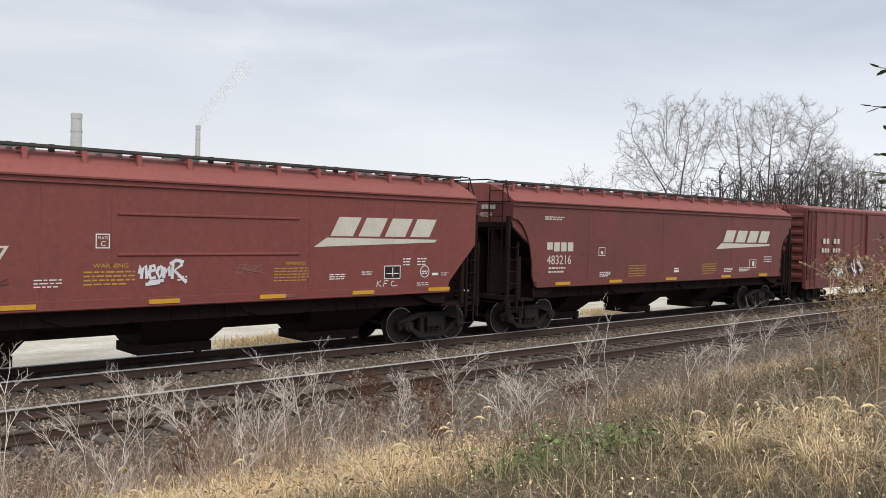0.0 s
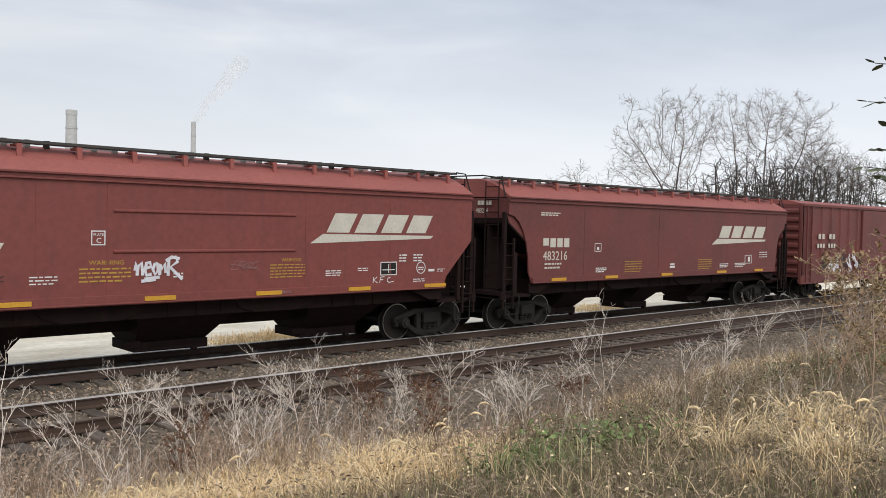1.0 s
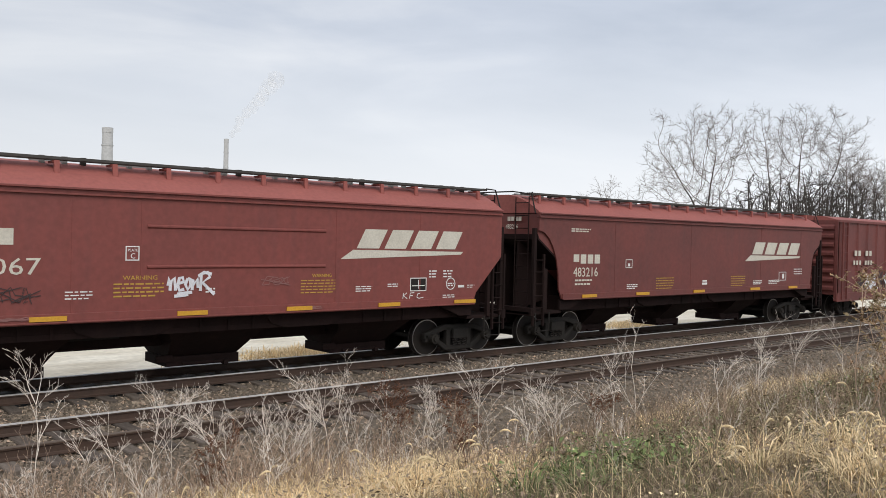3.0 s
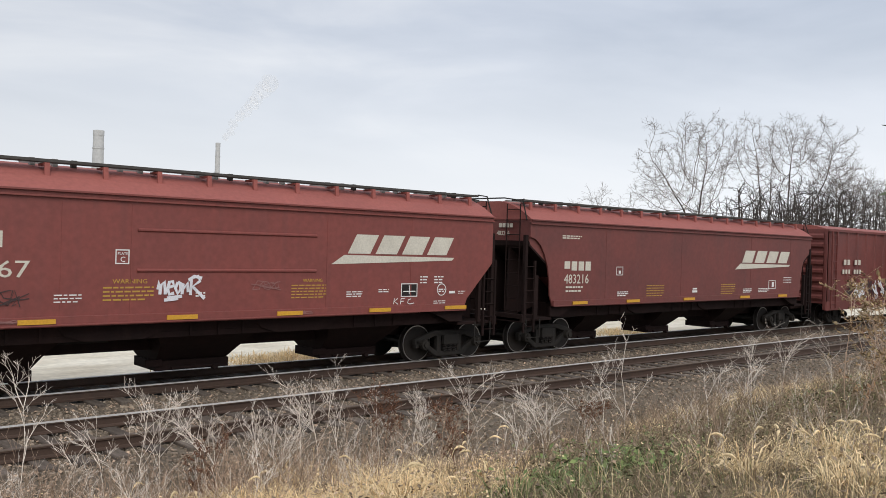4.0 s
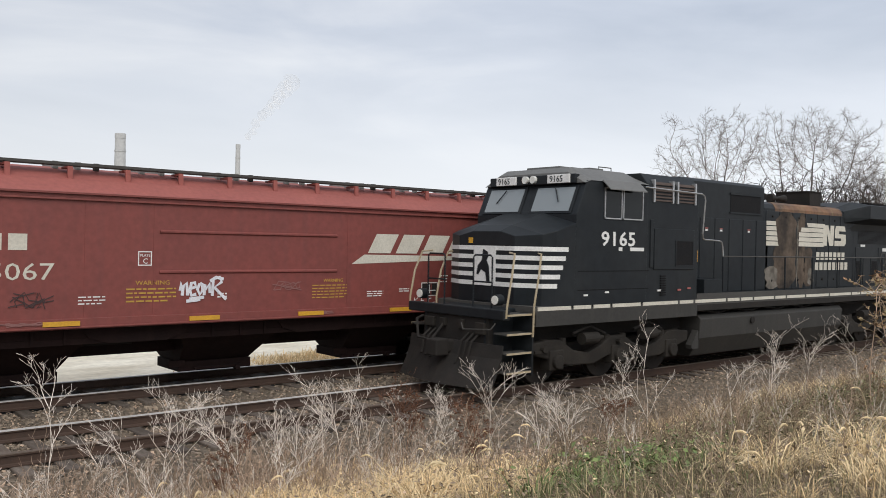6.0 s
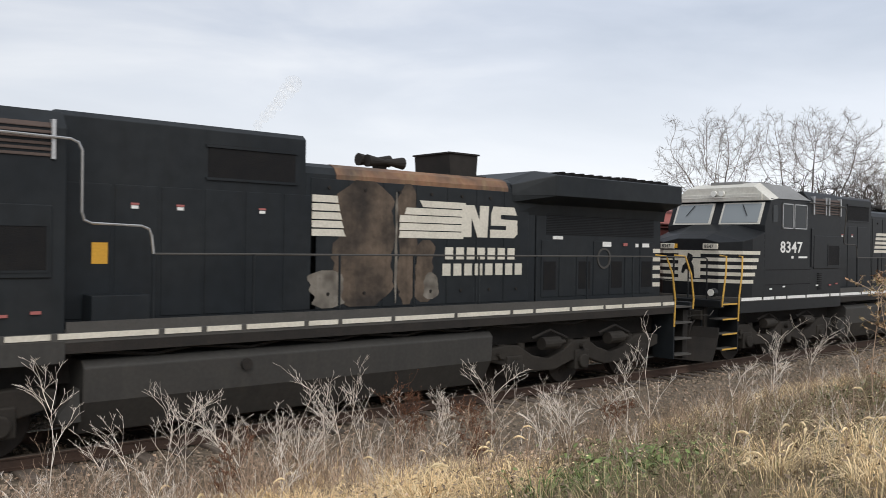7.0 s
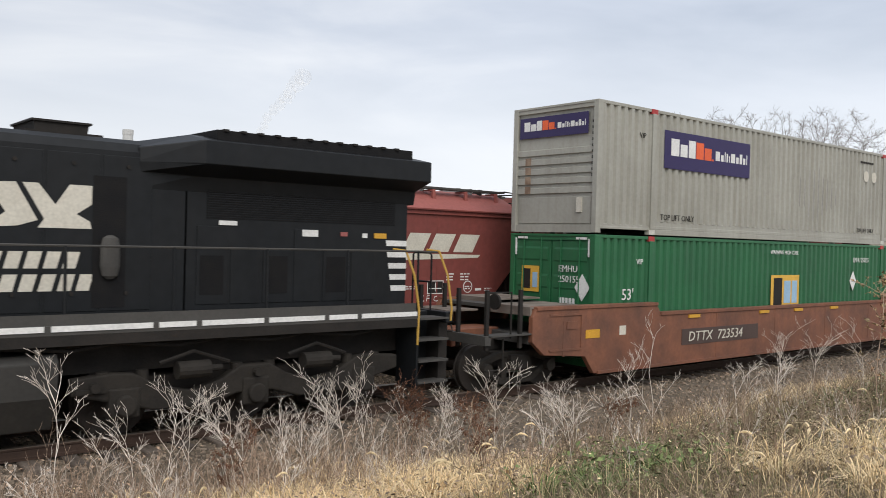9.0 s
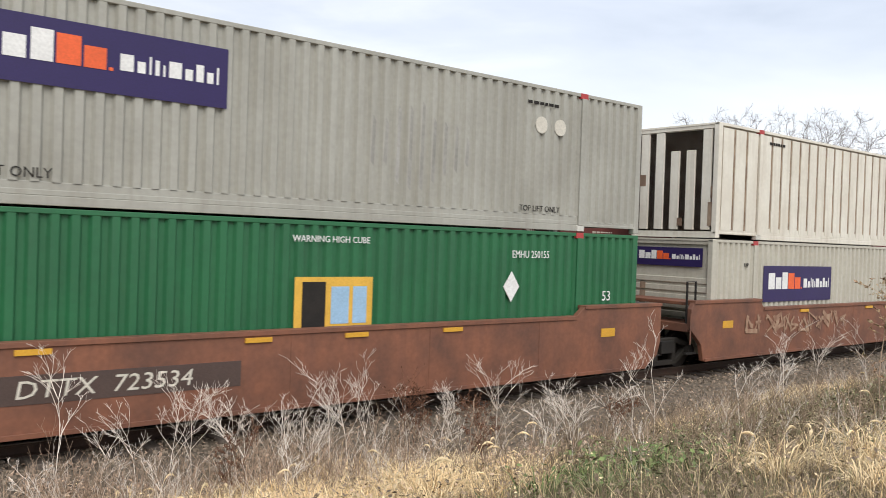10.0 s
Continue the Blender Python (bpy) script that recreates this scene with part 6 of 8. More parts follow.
def green_bottom():
    c = container("green corrugated container with amber sign, in the well", GREEN_BOX, "doors")
    bm = NB()
    box(bm, 7.36, 8.88, YS - 0.006, YS, 1.05, 1.98)
    part("sign_panel", bm, SIGN_YEL, c, "amber square sign")
    for a, m in (((7.50, 7.94, 1.12, 1.90), GRIME), ((8.05, 8.40, 1.2, 1.82), SIGN_BLUE), ((8.48, 8.76, 1.2, 1.82), SIGN_BLUE)):
        bm = NB()
        box(bm, a[0], a[1], YS - 0.012, YS - 0.006, a[2], a[3])
        part("word_block", bm, m, c)
    lettering("53'", 0.26, WHITE, c, (0.95, YS, 1.45))
    lettering("53", 0.22, WHITE, c, (14.95, YS, 1.45))
    lettering("VIP", 0.13, WHITE, c, (1.45, YS, 2.25), name="stencil")
    lettering("WARNING HIGH CUBE", 0.11, WHITE, c, (7.3, YS, 2.55), width=0.95)
    lettering("EMHU 250155", 0.15, WHITE, c, (12.2, YS, 2.35), width=0.85)
    diamond(c, 12.2, 1.78, 0.3, YS)
    diamond(c, 0.95, 1.72, 0.3, 0.02, True)
    bm = NB()
    box(bm, 0.012, 0.02, 0.35, 0.9, 1.55, 2.15)
    part("sign_panel", bm, SIGN_YEL, c, "amber square sign")
    bm = NB()
    for a in ((0.62, 0.84, 1.62, 2.08),):
        box(bm, 0.006, 0.012, a[0], a[1], a[2], a[3])
    part("word_block", bm, GRIME, c)
    bm = NB()
    box(bm, 0.006, 0.012, 0.4, 0.55, 1.65, 2.0)
    part("word_block", bm, SIGN_BLUE, c)
    lettering("EMHU", 0.15, WHITE, c, (0.008, -0.25, 2.05), turn=90)
    lettering("250155", 0.15, WHITE, c, (0.008, -0.25, 1.82), turn=90)
    bars_bm = NB()
    for k in range(5):
        box(bars_bm, 0.006, 0.012, -0.75 + k * 0.1, -0.68 + k * 0.1, 1.35, 1.47)
    part("text_bar", bars_bm, WHITE, c)
    return c


def cream_top():
    c = container("cream ribbed container with rusty recesses", CREAM_BOX, "bars", ribs=RIB_BROWN)
    bars(c, 2.4, 2.55, 1.0, 1, GRIME, YS, 0.07)
    return c


def grey_bottom():
    c = container("pale warm-grey container with violet signs, in the second well", PALE_BOX, "ribbed")
    sign(c, 2.42, 6.2, 1.28, 2.25, YS)
    sign(c, -1.1, 1.0, 2.18, 2.66, 0.03, True)
    lettering("VIP", 0.12, GRIME, c, (1.45, YS, 2.2), name="stencil")
    return c


def well_car(label, front_end, number):
    """One unit; local x 0 is its container's front. front_end: full platform and truck ahead, else an articulated joint."""
    c = thing("well_car", label, "well car", group="articulated well cars")
    W = 1.53
    x0 = -2.1 if front_end else -1.15
    x1 = 16.15 + 0.65
    for sy in (-1, 1):
        bm = NB()
        y0, y1 = sorted((sy * W, sy * (W - 0.12)))
        prism(bm, [(x0, 1.0), (x0 + 0.35, 0.72), (x0 + (1.6 if front_end else 0.45), 0.62), (x0 + (1.9 if front_end else 0.55), 0.24), (x1 - 0.5, 0.24), (x1 - 0.1, 0.5), (x1, 0.8), (x1, 1.66), (14.15, 1.66), (13.9, 1.46), (2.1, 1.46), (1.95, 1.68), (x0 + 0.1, 1.66), (x0, 1.5)], "y", y0, y1)
        part("side_girder", bm, WELL_BROWN, c, "rusty brown side girder", 0.012)
        bm = NB()
        box(bm, 2.1, 13.9, *sorted((sy * (W + 0.03), sy * (W - 0.16))), 1.40, 1.475)
        box(bm, x0 + 0.1, 1.98, *sorted((sy * (W + 0.03), sy * (W - 0.2))), 1.63, 1.70)
        box(bm, 14.15, x1, *sorted((sy * (W + 0.03), sy * (W - 0.2))), 1.61, 1.68)
        box(bm, x0 + (2.0 if front_end else 0.6), x1 - 0.55, *sorted((sy * (W + 0.03), sy * (W - 0.1))), 0.22, 0.29)
        part("girder_flange", bm, WELL_BROWN, c, bevel=0.006)
        for x in (-0.5, 3.2, 6.4, 8.2, 10.3, 14.7) if front_end else (0.2, 4.0, 8.0, 12.0, 15.2):
            bm = NB()
            box(bm, x, x + 0.45, *sorted((sy * (W + 0.034), sy * W)), 1.30, 1.375) if 2 < x < 14 else box(bm, x, x + 0.45, *sorted((sy * (W + 0.01), sy * W)), 1.0, 1.18)
            part("reflector", bm, YELLOW, c, "faded yellow reflective strip")
        for x in (-1.2, 4.4, 7.2, 10.0, 12.8):
            bm = NB()
            box(bm, x, x + 0.05, *sorted((sy * (W + 0.006), sy * W)), 0.66 if x < 0 else 0.3, 1.4)
            part("girder_seam", bm, WELL_BROWN, c)
    bm = NB()
    box(bm, 0.1, 16.05, -1.1, 1.1, 0.22, 0.30)
    part("well_floor", bm, UNDER, c)
    for a, b in ((x0, 0.02 - 0.1), (16.25, x1)):
        bm = NB()
        box(bm, a, b, -W + 0.12, W - 0.12, 0.95, 1.15)
        box(bm, a + 0.1, b, -W + 0.1, W - 0.1, 1.58, 1.66)
        part("end_deck", bm, WALK if front_end else WELL_BROWN, c, "worn steel end deck", 0.01)
    if number:
        bm = NB()
        box(bm, 2.95, 6.35, -W - 0.008, -W, 0.66, 1.04)
        part("repaint_patch", bm, WELL_PLATE, c, "dark repainted patch")
        lettering("DTTX  723534", 0.24, CREAM, c, (3.2, -W - 0.012, 0.74), shear=0.15, width=1.15, label="off-white car number")
    else:
        rng = random.Random(8)
        for k in range(12):
            for _ in range(2):
                stroke(c, [(1.2 + k * 0.45 + rng.uniform(0, 0.6), 0.75 + 0.55 * rng.random()) for _ in range(4)], FADED_TAG, 0.06 if k % 3 == 0 else 0.035, -W - 0.006, "sprayed_tag_stroke")
    if front_end:
        for sy in (-1, 1):
            for a in ((-1.62, -0.62, 0.78, 0.82), (-1.62, -0.62, 1.50, 1.54), (-0.66, -0.62, 0.82, 1.50), (-1.10, -0.80, 1.22, 1.38)):
                bm = NB()
                box(bm, a[0], a[1], *sorted((sy * (W + 0.02), sy * W)), a[2], a[3])
                part("panel_rib", bm, WELL_BROWN, c)
            bm = NB()
            box(bm, 0.62, 0.84, *sorted((sy * (W + 0.006), sy * W)), 1.02, 1.22)
            part("label_plate", bm, CREAM, c, "small pale label")
        bm = NB()
        box(bm, -3.2, -1.9, -0.35, 0.35, 0.85, 1.2)
        box(bm, -3.7, -3.15, -0.14, 0.14, 0.72, 0.98)
        part("draft_sill", bm, WELL_BROWN, c, "brown draft sill and coupler", 0.02)
        bm = NB()
        box(bm, -3.35, -3.2, -1.5, 1.5, 1.0, 1.18)
        box(bm, -3.25, -1.95, -1.5, -1.17, 1.15, 1.18)
        part("crossover_platform", bm, WALK, c, "open grating crossover platform")
        for xx, yy in ((-3.25, -1.42), (-3.25, -0.6), (-3.25, 0.6), (-3.25, 1.42), (-2.35, -1.42), (-2.35, 0.9)):
            bm = NB()
            box(bm, xx - 0.04, xx + 0.04, yy - 0.03, yy + 0.03, 0.9, 2.05)
            part("platform_post", bm, GRIME, c)
        for xa, xb, ya, yb, z in ((-2.1, -0.5, -1.45, -0.3, 1.66), (-1.6, -0.2, 0.1, 1.4, 1.72), (-2.9, -2.0, 0.2, 1.3, 1.5)):
            bm = NB()
            box(bm, xa, xb, ya, yb, z, z + 0.035)
            box(bm, xa, xa + 0.05, ya, yb, z - 0.14, z)
            part("deck_plate", bm, DECK, c, "worn grey deck plate")
        bm = NB()
        for yy in (-1.42,):
            tube(bm, [(-3.25, yy, 2.0), (-2.6, yy, 2.0), (-2.6, yy, 1.1)], 0.022, 6)
            tube(bm, [(-3.25, yy, 0.5), (-2.8, yy, 0.5), (-2.8, yy, 1.1)], 0.022, 6)
        part("end_handrail", bm, GRIME, c)
        bm = NB()
        cyl(bm, (-2.55, -0.9, 1.78), 0.16, 0.05, "x", 18)
        part("hand_brake", bm, GRIME, c)
        moving_truck(c, -2.05)
    else:
        bm = NB()
        for yy in (-1.35, 1.2):
            tube(bm, [(-1.1, yy, 1.1), (-1.1, yy, 2.15), (-0.75, yy, 2.15), (-0.75, yy, 1.1)], 0.03, 6)
        box(bm, -1.12, -0.72, -1.4, -1.3, 0.4, 0.44)
        part("end_handrail", bm, GRIME, c)
    moving_truck(c, 17.65)
    return c


def moving_truck(c, cx):
    """A two-axle truck whose wheelsets turn."""
    bm = NB()
    box(bm, cx - 0.25, cx + 0.25, -1.15, 1.15, 0.42, 0.72)
    box(bm, cx - 0.9, cx + 0.9, -0.4, 0.4, 0.72, 0.95)
    tr = part("truck", bm, GRIME, c, "grimy two-axle truck", 0.02)
    for sy in (-1, 1):
        bm = NB()
        cast_sideframe(bm, cx, *sorted((sy * 0.93, sy * 1.07)))
        part("sideframe", bm, TRUCK, tr, bevel=0.02)
        for dx in (-0.89, 0.89):
            bm = NB()
            cyl(bm, (cx + dx, sy * 1.12, 0.457), 0.125, 0.14, "y", 14)
            part("bearing_cap", bm, TRUCK, tr)
    for dx in (-0.89, 0.89):
        bm = NB()
        cyl(bm, (0, 0, 0), 0.08, 1.5, "y", 12)
        for sy in (-1, 1):
            cyl(bm, (0, sy * 0.75, 0), 0.457, 0.13, "y", 36)
            cyl(bm, (0, sy * 0.685, 0), 0.482, 0.03, "y", 36)
        w = part("wheelset", bm, WHEEL, c, "worn steel wheelset", 0.01)
        w.location = (cx + dx, 0, 0.457)
        WHEELS.append((w, (cx + dx, 0, 0.457), 0.457))


well_a = well_car("rust-brown well car with painted car number", True, True)
well_b = well_car("rust-brown well car with faded graffiti", False, False)
box_green, box_grey = green_bottom(), grey_top()
box_pale, box_cream = grey_bottom(), cream_top()

# ---- distance: stacks, smoke, bare trees ----
PUFFS = []


def far_point(dx, dy, dz, dist):
    v = Vector((dx, dy, dz)).normalized() * dist
    return Vector((v.x, v.y, v.z + EYE_Z))


def stack(d, dist, r0, r1, banded, label):
    p = far_point(*d, dist)
    c = thing("smokestack", label, "smokestack", (p.x, p.y, -0.6))
    h = p.z + 0.6
    bm = NB()
    loft(bm, [[(r * math.cos(2 * math.pi * i / 32), r * math.sin(2 * math.pi * i / 32), z) for i in range(32)] for z, r in ((0, r0 * 1.25), (h * 0.5, r0 * 1.1), (h, r1))])
    part("shaft", bm, CONCRETE, c, "pale concrete shaft")
    bm = NB()
    cyl(bm, (0, 0, h - 1.2), r1 * 1.08, 2.2, "z", 32)
    part("crown", bm, CONCRETE, c)
    for k in range(banded):
        bm = NB()
        cyl(bm, (0, 0, h - 8 - k * 9), r0 * 1.09, 0.6, "z", 32)
        part("platform_ring", bm, CONCRETE, c)
    return p


stack((0.3337, 0.9360, 0.1116), 420, 2.4, 2.25, 2, "tall pale concrete smokestack")
tip = stack((0.4485, 0.8874, 0.1066), 520, 1.4, 1.3, 3, "slim pale smokestack trailing thin vapour")


def vapour_mat():
    m = bpy.data.materials.new("thin_vapour")
    m.use_nodes = True
    nt = m.node_tree
    nt.nodes.clear()
    out = nt.nodes.new("ShaderNodeOutputMaterial")
    mx = nt.nodes.new("ShaderNodeMixShader")
    tr = nt.nodes.new("ShaderNodeBsdfTransparent")
    df = nt.nodes.new("ShaderNodeBsdfDiffuse")
    df.inputs[0].default_value = (0.78, 0.79, 0.81, 1)
    tl = nt.nodes.new("ShaderNodeBsdfTranslucent")
    tl.inputs[0].default_value = (0.78, 0.79, 0.81, 1)
    ad = nt.nodes.new("ShaderNodeMixShader")
    nt.links.new(df.outputs[0], ad.inputs[1])
    nt.links.new(tl.outputs[0], ad.inputs[2])
    tc = nt.nodes.new("ShaderNodeTexCoord")
    nz = nt.nodes.new("ShaderNodeTexNoise")
    nz.inputs["Scale"].default_value, nz.inputs["Detail"].default_value = 0.22, 3
    nt.links.new(tc.outputs["Object"], nz.inputs["Vector"])
    rg = nt.nodes.new("ShaderNodeMapRange")
    rg.interpolation_type = "SMOOTHSTEP"
    rg.inputs[1].default_value, rg.inputs[2].default_value, rg.inputs[3].default_value, rg.inputs[4].default_value = 0.3, 0.7, 0.08, 0.26
    nt.links.new(nz.outputs["Fac"], rg.inputs[0])
    nt.links.new(rg.outputs[0], mx.inputs[0])
    nt.links.new(tr.outputs[0], mx.inputs[1])
    nt.links.new(ad.outputs[0], mx.inputs[2])
    nt.links.new(mx.outputs[0], out.inputs[0])
    return m


VAPOUR = vapour_mat()


def vapour():
    rng = random.Random(12)
    across = Vector((tip.y, -tip.x, 0)).normalized()
    for k in range(9):
        f = k / 8
        r = 1.8 + 2.6 * f
        p = tip + across * (1 + 25 * f ** 1.15 + rng.uniform(-1, 1)) + Vector((0, 0, 1 + 33 * f + rng.uniform(-1.0, 1.0)))
        bm = NB()
        bmesh.ops.create_icosphere(bm, subdivisions=3, radius=r)
        for v in bm.verts:
            v.co *= 1 + 0.45 * noise.noise(v.co * (1.3 / r) + Vector((k * 3.1, 0, 0)))
            v.co.z *= 1.2
        for fc in bm.faces:
            fc.smooth = True
        ob = part("vapour_puff", bm, VAPOUR, None)
        tagged(ob, "thin white vapour drifting from the slim smokestack", "smoke", "vapour plume")
        ob.location = p
        ob.visible_shadow = False
        d = across * 0.8 + Vector((0, 0, 0.6))
        PUFFS.append((ob, p, d))


vapour()


def bare_tree(x, y, crowns, stems, seed, label, step=0.5, kill=0.95, reach=9.0, twigs=3, tip=0.0165, twig_bark=None, name="bare_tree"):
    """A leafless tree whose limbs grow towards points spread through its crown.
    crowns: (dx, dy, z, radius, half height, points); stems: (dx, lean, height) of each trunk."""
    gen = np.random.default_rng(seed)
    z0 = ground_z(x, y)
    c = thing(name, label, "tree", (x, y, z0), "bare trees")
    att = []
    for dx, dy, z, r, hz, n in crowns:
        v = gen.normal(size=(n, 3))
        v /= np.linalg.norm(v, axis=1)[:, None]
        v *= (gen.random(n) ** 0.42)[:, None] * (1 + 0.22 * np.sin(3 * v[:, :1] * 2 + seed) * np.cos(4 * v[:, 2:]))
        att.append(v * np.array([r, r, hz]) + np.array([dx, dy, z - z0]))
    att = np.concatenate(att)
    pos, par, stem = [], [], []
    for dx, lean, h in stems:
        p = np.array([dx, gen.normal() * 0.2, -0.1])
        up = -1
        for k in range(max(2, int(h / step))):
            pos.append(p.copy())
            par.append(up)
            stem.append(stem[up] if up >= 0 else len(pos))
            up = len(pos) - 1
            d = np.array([lean + 0.12 * gen.normal(), 0.12 * gen.normal(), 1.0])
            p = p + d / np.linalg.norm(d) * step
    best, who = np.full(len(att), 1e9), np.zeros(len(att), int)
    start = 0
    kids = {}
    for _ in range(90):
        for i in range(start, len(pos)):
            d = np.linalg.norm(att - pos[i], axis=1)
            m = d < best
            best[m], who[m] = d[m], i
        start = len(pos)
        live = best > kill
        att, best, who = att[live], best[live], who[live]
        pull = best < reach
        if not pull.any():
            break
        for i in np.unique(who[pull]):
            if kids.get(i, 0) > 2:
                continue
            t = att[pull & (who == i)] - pos[i]
            d = (t / np.linalg.norm(t, axis=1)[:, None]).mean(0) + gen.normal(size=3) * 0.07
            if par[i] >= 0:
                d = d + (pos[i] - pos[par[i]]) / step * (0.75 if kids.get(i, 0) == 0 else 0.15)
            pos.append(pos[i] + d / (np.linalg.norm(d) + 1e-6) * step)
            par.append(int(i))
            stem.append(stem[i])
            kids[i] = kids.get(i, 0) + 1
    n = len(pos)
    flow = np.zeros(n)
    for i in range(n - 1, -1, -1):
        flow[i] = flow[i] if flow[i] > 0 else tip ** 2.25
        if par[i] >= 0:
            flow[par[i]] += flow[i]
    rad = flow ** (1 / 2.25)
    bins = {}

    def seg(a, b, ra, rb, sides=3, root=0):
        V, F = bins.setdefault(root if rb > 0.07 else 0, ([], []))
        t = Vector(b - a).normalized()
        u = t.cross(Vector((0.3, 0.9, 0.1))).normalized()
        w = t.cross(u)
        o = len(V)
        for q, r in ((a, float(ra)), (b, float(rb))):
            V.extend([Vector(q) + r * (math.cos(6.2832 * k / sides) * u + math.sin(6.2832 * k / sides) * w) for k in range(sides)])
        F.extend([(o + k, o + (k + 1) % sides, o + sides + (k + 1) % sides, o + sides + k) for k in range(sides)])

    for i in range(n):
        if par[i] < 0:
            continue
        a, b = pos[par[i]], pos[i]
        seg(a, b, min(rad[par[i]], rad[i] * 1.25), rad[i], 5 if rad[i] > 0.07 else 3, stem[i])
        if rad[i] < 0.06:
            along = (b - a) / (np.linalg.norm(b - a) + 1e-6)
            for _ in range(twigs if rad[i] < 0.03 else 1):
                d = along * 0.8 + gen.normal(size=3) * 0.55 + np.array([0, 0, 0.15])
                d /= np.linalg.norm(d)
                l = gen.uniform(0.5, 1.2)
                e = b + d * l
                seg(b, e, tip * 0.8, tip * 0.5)
                for _k in range(2):
                    d2 = d + gen.normal(size=3) * 0.5
                    q = b + d * l * gen.uniform(0.3, 0.9)
                    seg(q, q + d2 / np.linalg.norm(d2) * l * 0.6, tip * 0.55, tip * 0.4)
    for root, (V, F) in sorted(bins.items()):
        me = bpy.data.meshes.new("trunk" if root else "crown")
        me.from_pydata(V, [], F)
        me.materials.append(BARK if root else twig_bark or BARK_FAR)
        ob = new(me.name.split(".")[0], me)
        ob.parent = c
        if not root:
            tagged(ob, kind="stuff")
    return c


bare_tree(96.0, 60, ((-1.5, 0.8, 13.4, 6.2, 6.4, 420), (2.5, -1.0, 16.0, 3.8, 4.4, 190), (-5.0, 2.0, 11.0, 3.8, 3.6, 130)), ((0, 0.0, 6.5), (2.2, 0.12, 7.0)), 1, "leafless grey-brown tree with a broad round crown behind the tracks")
bare_tree(114.0, 60, ((-2.0, 1.0, 17.5, 3.6, 5.0, 220), (0.8, 0, 14.0, 3.4, 4.0, 150)), ((0, -0.08, 8.0),), 3, "tall leafless tree with a narrow crown behind the tracks")
bare_tree(121.5, 60, ((-1.0, 0, 19.0, 4.2, 4.6, 260), (5.5, -2.0, 18.6, 5.0, 5.0, 320), (8.5, -3.0, 15.0, 4.6, 4.0, 190)), ((0, 0.05, 9.0), (1.0, 0.18, 8.5)), 4, "tall leafless forked tree behind the tracks")
bare_tree(137.0, 60, ((0, 0, 14.0, 4.5, 4.6, 320), (5.0, -2, 12.5, 4.0, 4.0, 220)), ((0, 0.0, 6.0), (1.5, 0.2, 6.0)), 6, "leafless spreading tree behind the tracks")
bare_tree(152.0, 60, ((0, 0, 12.5, 4.5, 4.2, 280), (6.0, -2, 11.5, 4.5, 4.0, 240)), ((0, 0.0, 5.0), (2.0, 0.2, 5.0)), 8, "leafless spreading tree behind the tracks")
for x, y, r, h, sd in ((104, 63, 3.6, 10.5, 9), (110, 61, 3.8, 12.5, 10), (116, 62, 4.0, 13.5, 11), (122, 60, 4.0, 14.0, 12), (128, 61, 4.2, 14.3, 13), (134, 59, 4.2, 14.6, 14), (141, 60, 4.4, 15.0, 15), (148, 60, 4.4, 15.0, 16), (156, 60, 4.6, 15.0, 17), (165, 60, 4.8, 15.0, 18), (119, 57, 3.8, 12.5, 19), (113, 58, 3.4, 11.5, 23), (125, 57, 3.8, 13.0, 24), (131, 57, 4.0, 13.5, 20), (145, 57, 4.0, 14.0, 21)):
    bare_tree(x, y, ((0, 0, h * 0.6, r, h * 0.42, 330),), tuple((dx, dx * 0.12, 3.0) for dx in (-1.2, -0.3, 0.6, 1.4)), sd, "leafless multi-stemmed thicket tree behind the tracks", 0.45, 0.8, 5.0, 4 if x < 140 else 3, 0.044 if 106 < x < 138 else 0.032, BARK)
bare_tree(79.0, 62, ((0, 0, 7.6, 3.0, 3.0, 120),), ((0, 0, 3.5), (0.6, 0.1, 3.0)), 22, "small faint leafless tree far behind the tracks", 0.5, 0.9, 4.0, 2, 0.016)

# ---- vegetation on the bank ----
GEN = np.random.default_rng(7)
hv_extra = []


def mesh_of(name, verts, faces, m, parent=None, smooth=False):
    me = bpy.data.meshes.new(name)
    me.from_pydata(verts, [], faces)
    me.materials.append(m)
    if smooth:
        me.polygons.foreach_set("use_smooth", [True] * len(me.polygons))
    ob = new(name, me)
    ob.parent = parent
    return ob


def in_sight(x, y):
    a = np.degrees(np.arctan2(x, y))
    return (a > 9) & (a < 74) & (np.hypot(x, y) > 2.4)


def ragged(x, y):
    """True where growth reaches: an uneven, broken edge towards the ballast."""
    edge = 9.7 - 1.7 * np.exp(-((x - 10.6) / 2.6) ** 2) + 0.6 * np.sin(x * 0.9 + 1.0) + 0.5 * np.sin(x * 2.3) + 0.35 * np.sin(x * 5.1 + y) + np.where(x < 8.2, 1.2, 0.0) + np.where(x > 12, 0.5, 0.0)
    return y < edge + 0.8 * GEN.random(len(x)) ** 2


def scatter(n, blobs):
    """n ground points drawn from soft elliptic patches (x, y, rx, ry, weight)."""
    w = np.array([b[4] for b in blobs], float)
    k = GEN.choice(len(blobs), n, p=w / w.sum())
    b = np.array(blobs, float)[k]
    x = b[:, 0] + b[:, 2] * GEN.normal(size=n) * 0.75
    y = b[:, 1] + b[:, 3] * GEN.normal(size=n) * 0.75
    ok = in_sight(x, y) & (y < 11.45) & ragged(x, y)
    return x[ok], y[ok]


def spread(n, x0, x1, y0, y1, power=1.0):
    x = x0 + (x1 - x0) * GEN.random(n) ** power
    y = y0 + (y1 - y0) * GEN.random(n)
    ok = in_sight(x, y)
    if y1 < 11.5:
        ok &= ragged(x, y)
    return x[ok], y[ok]


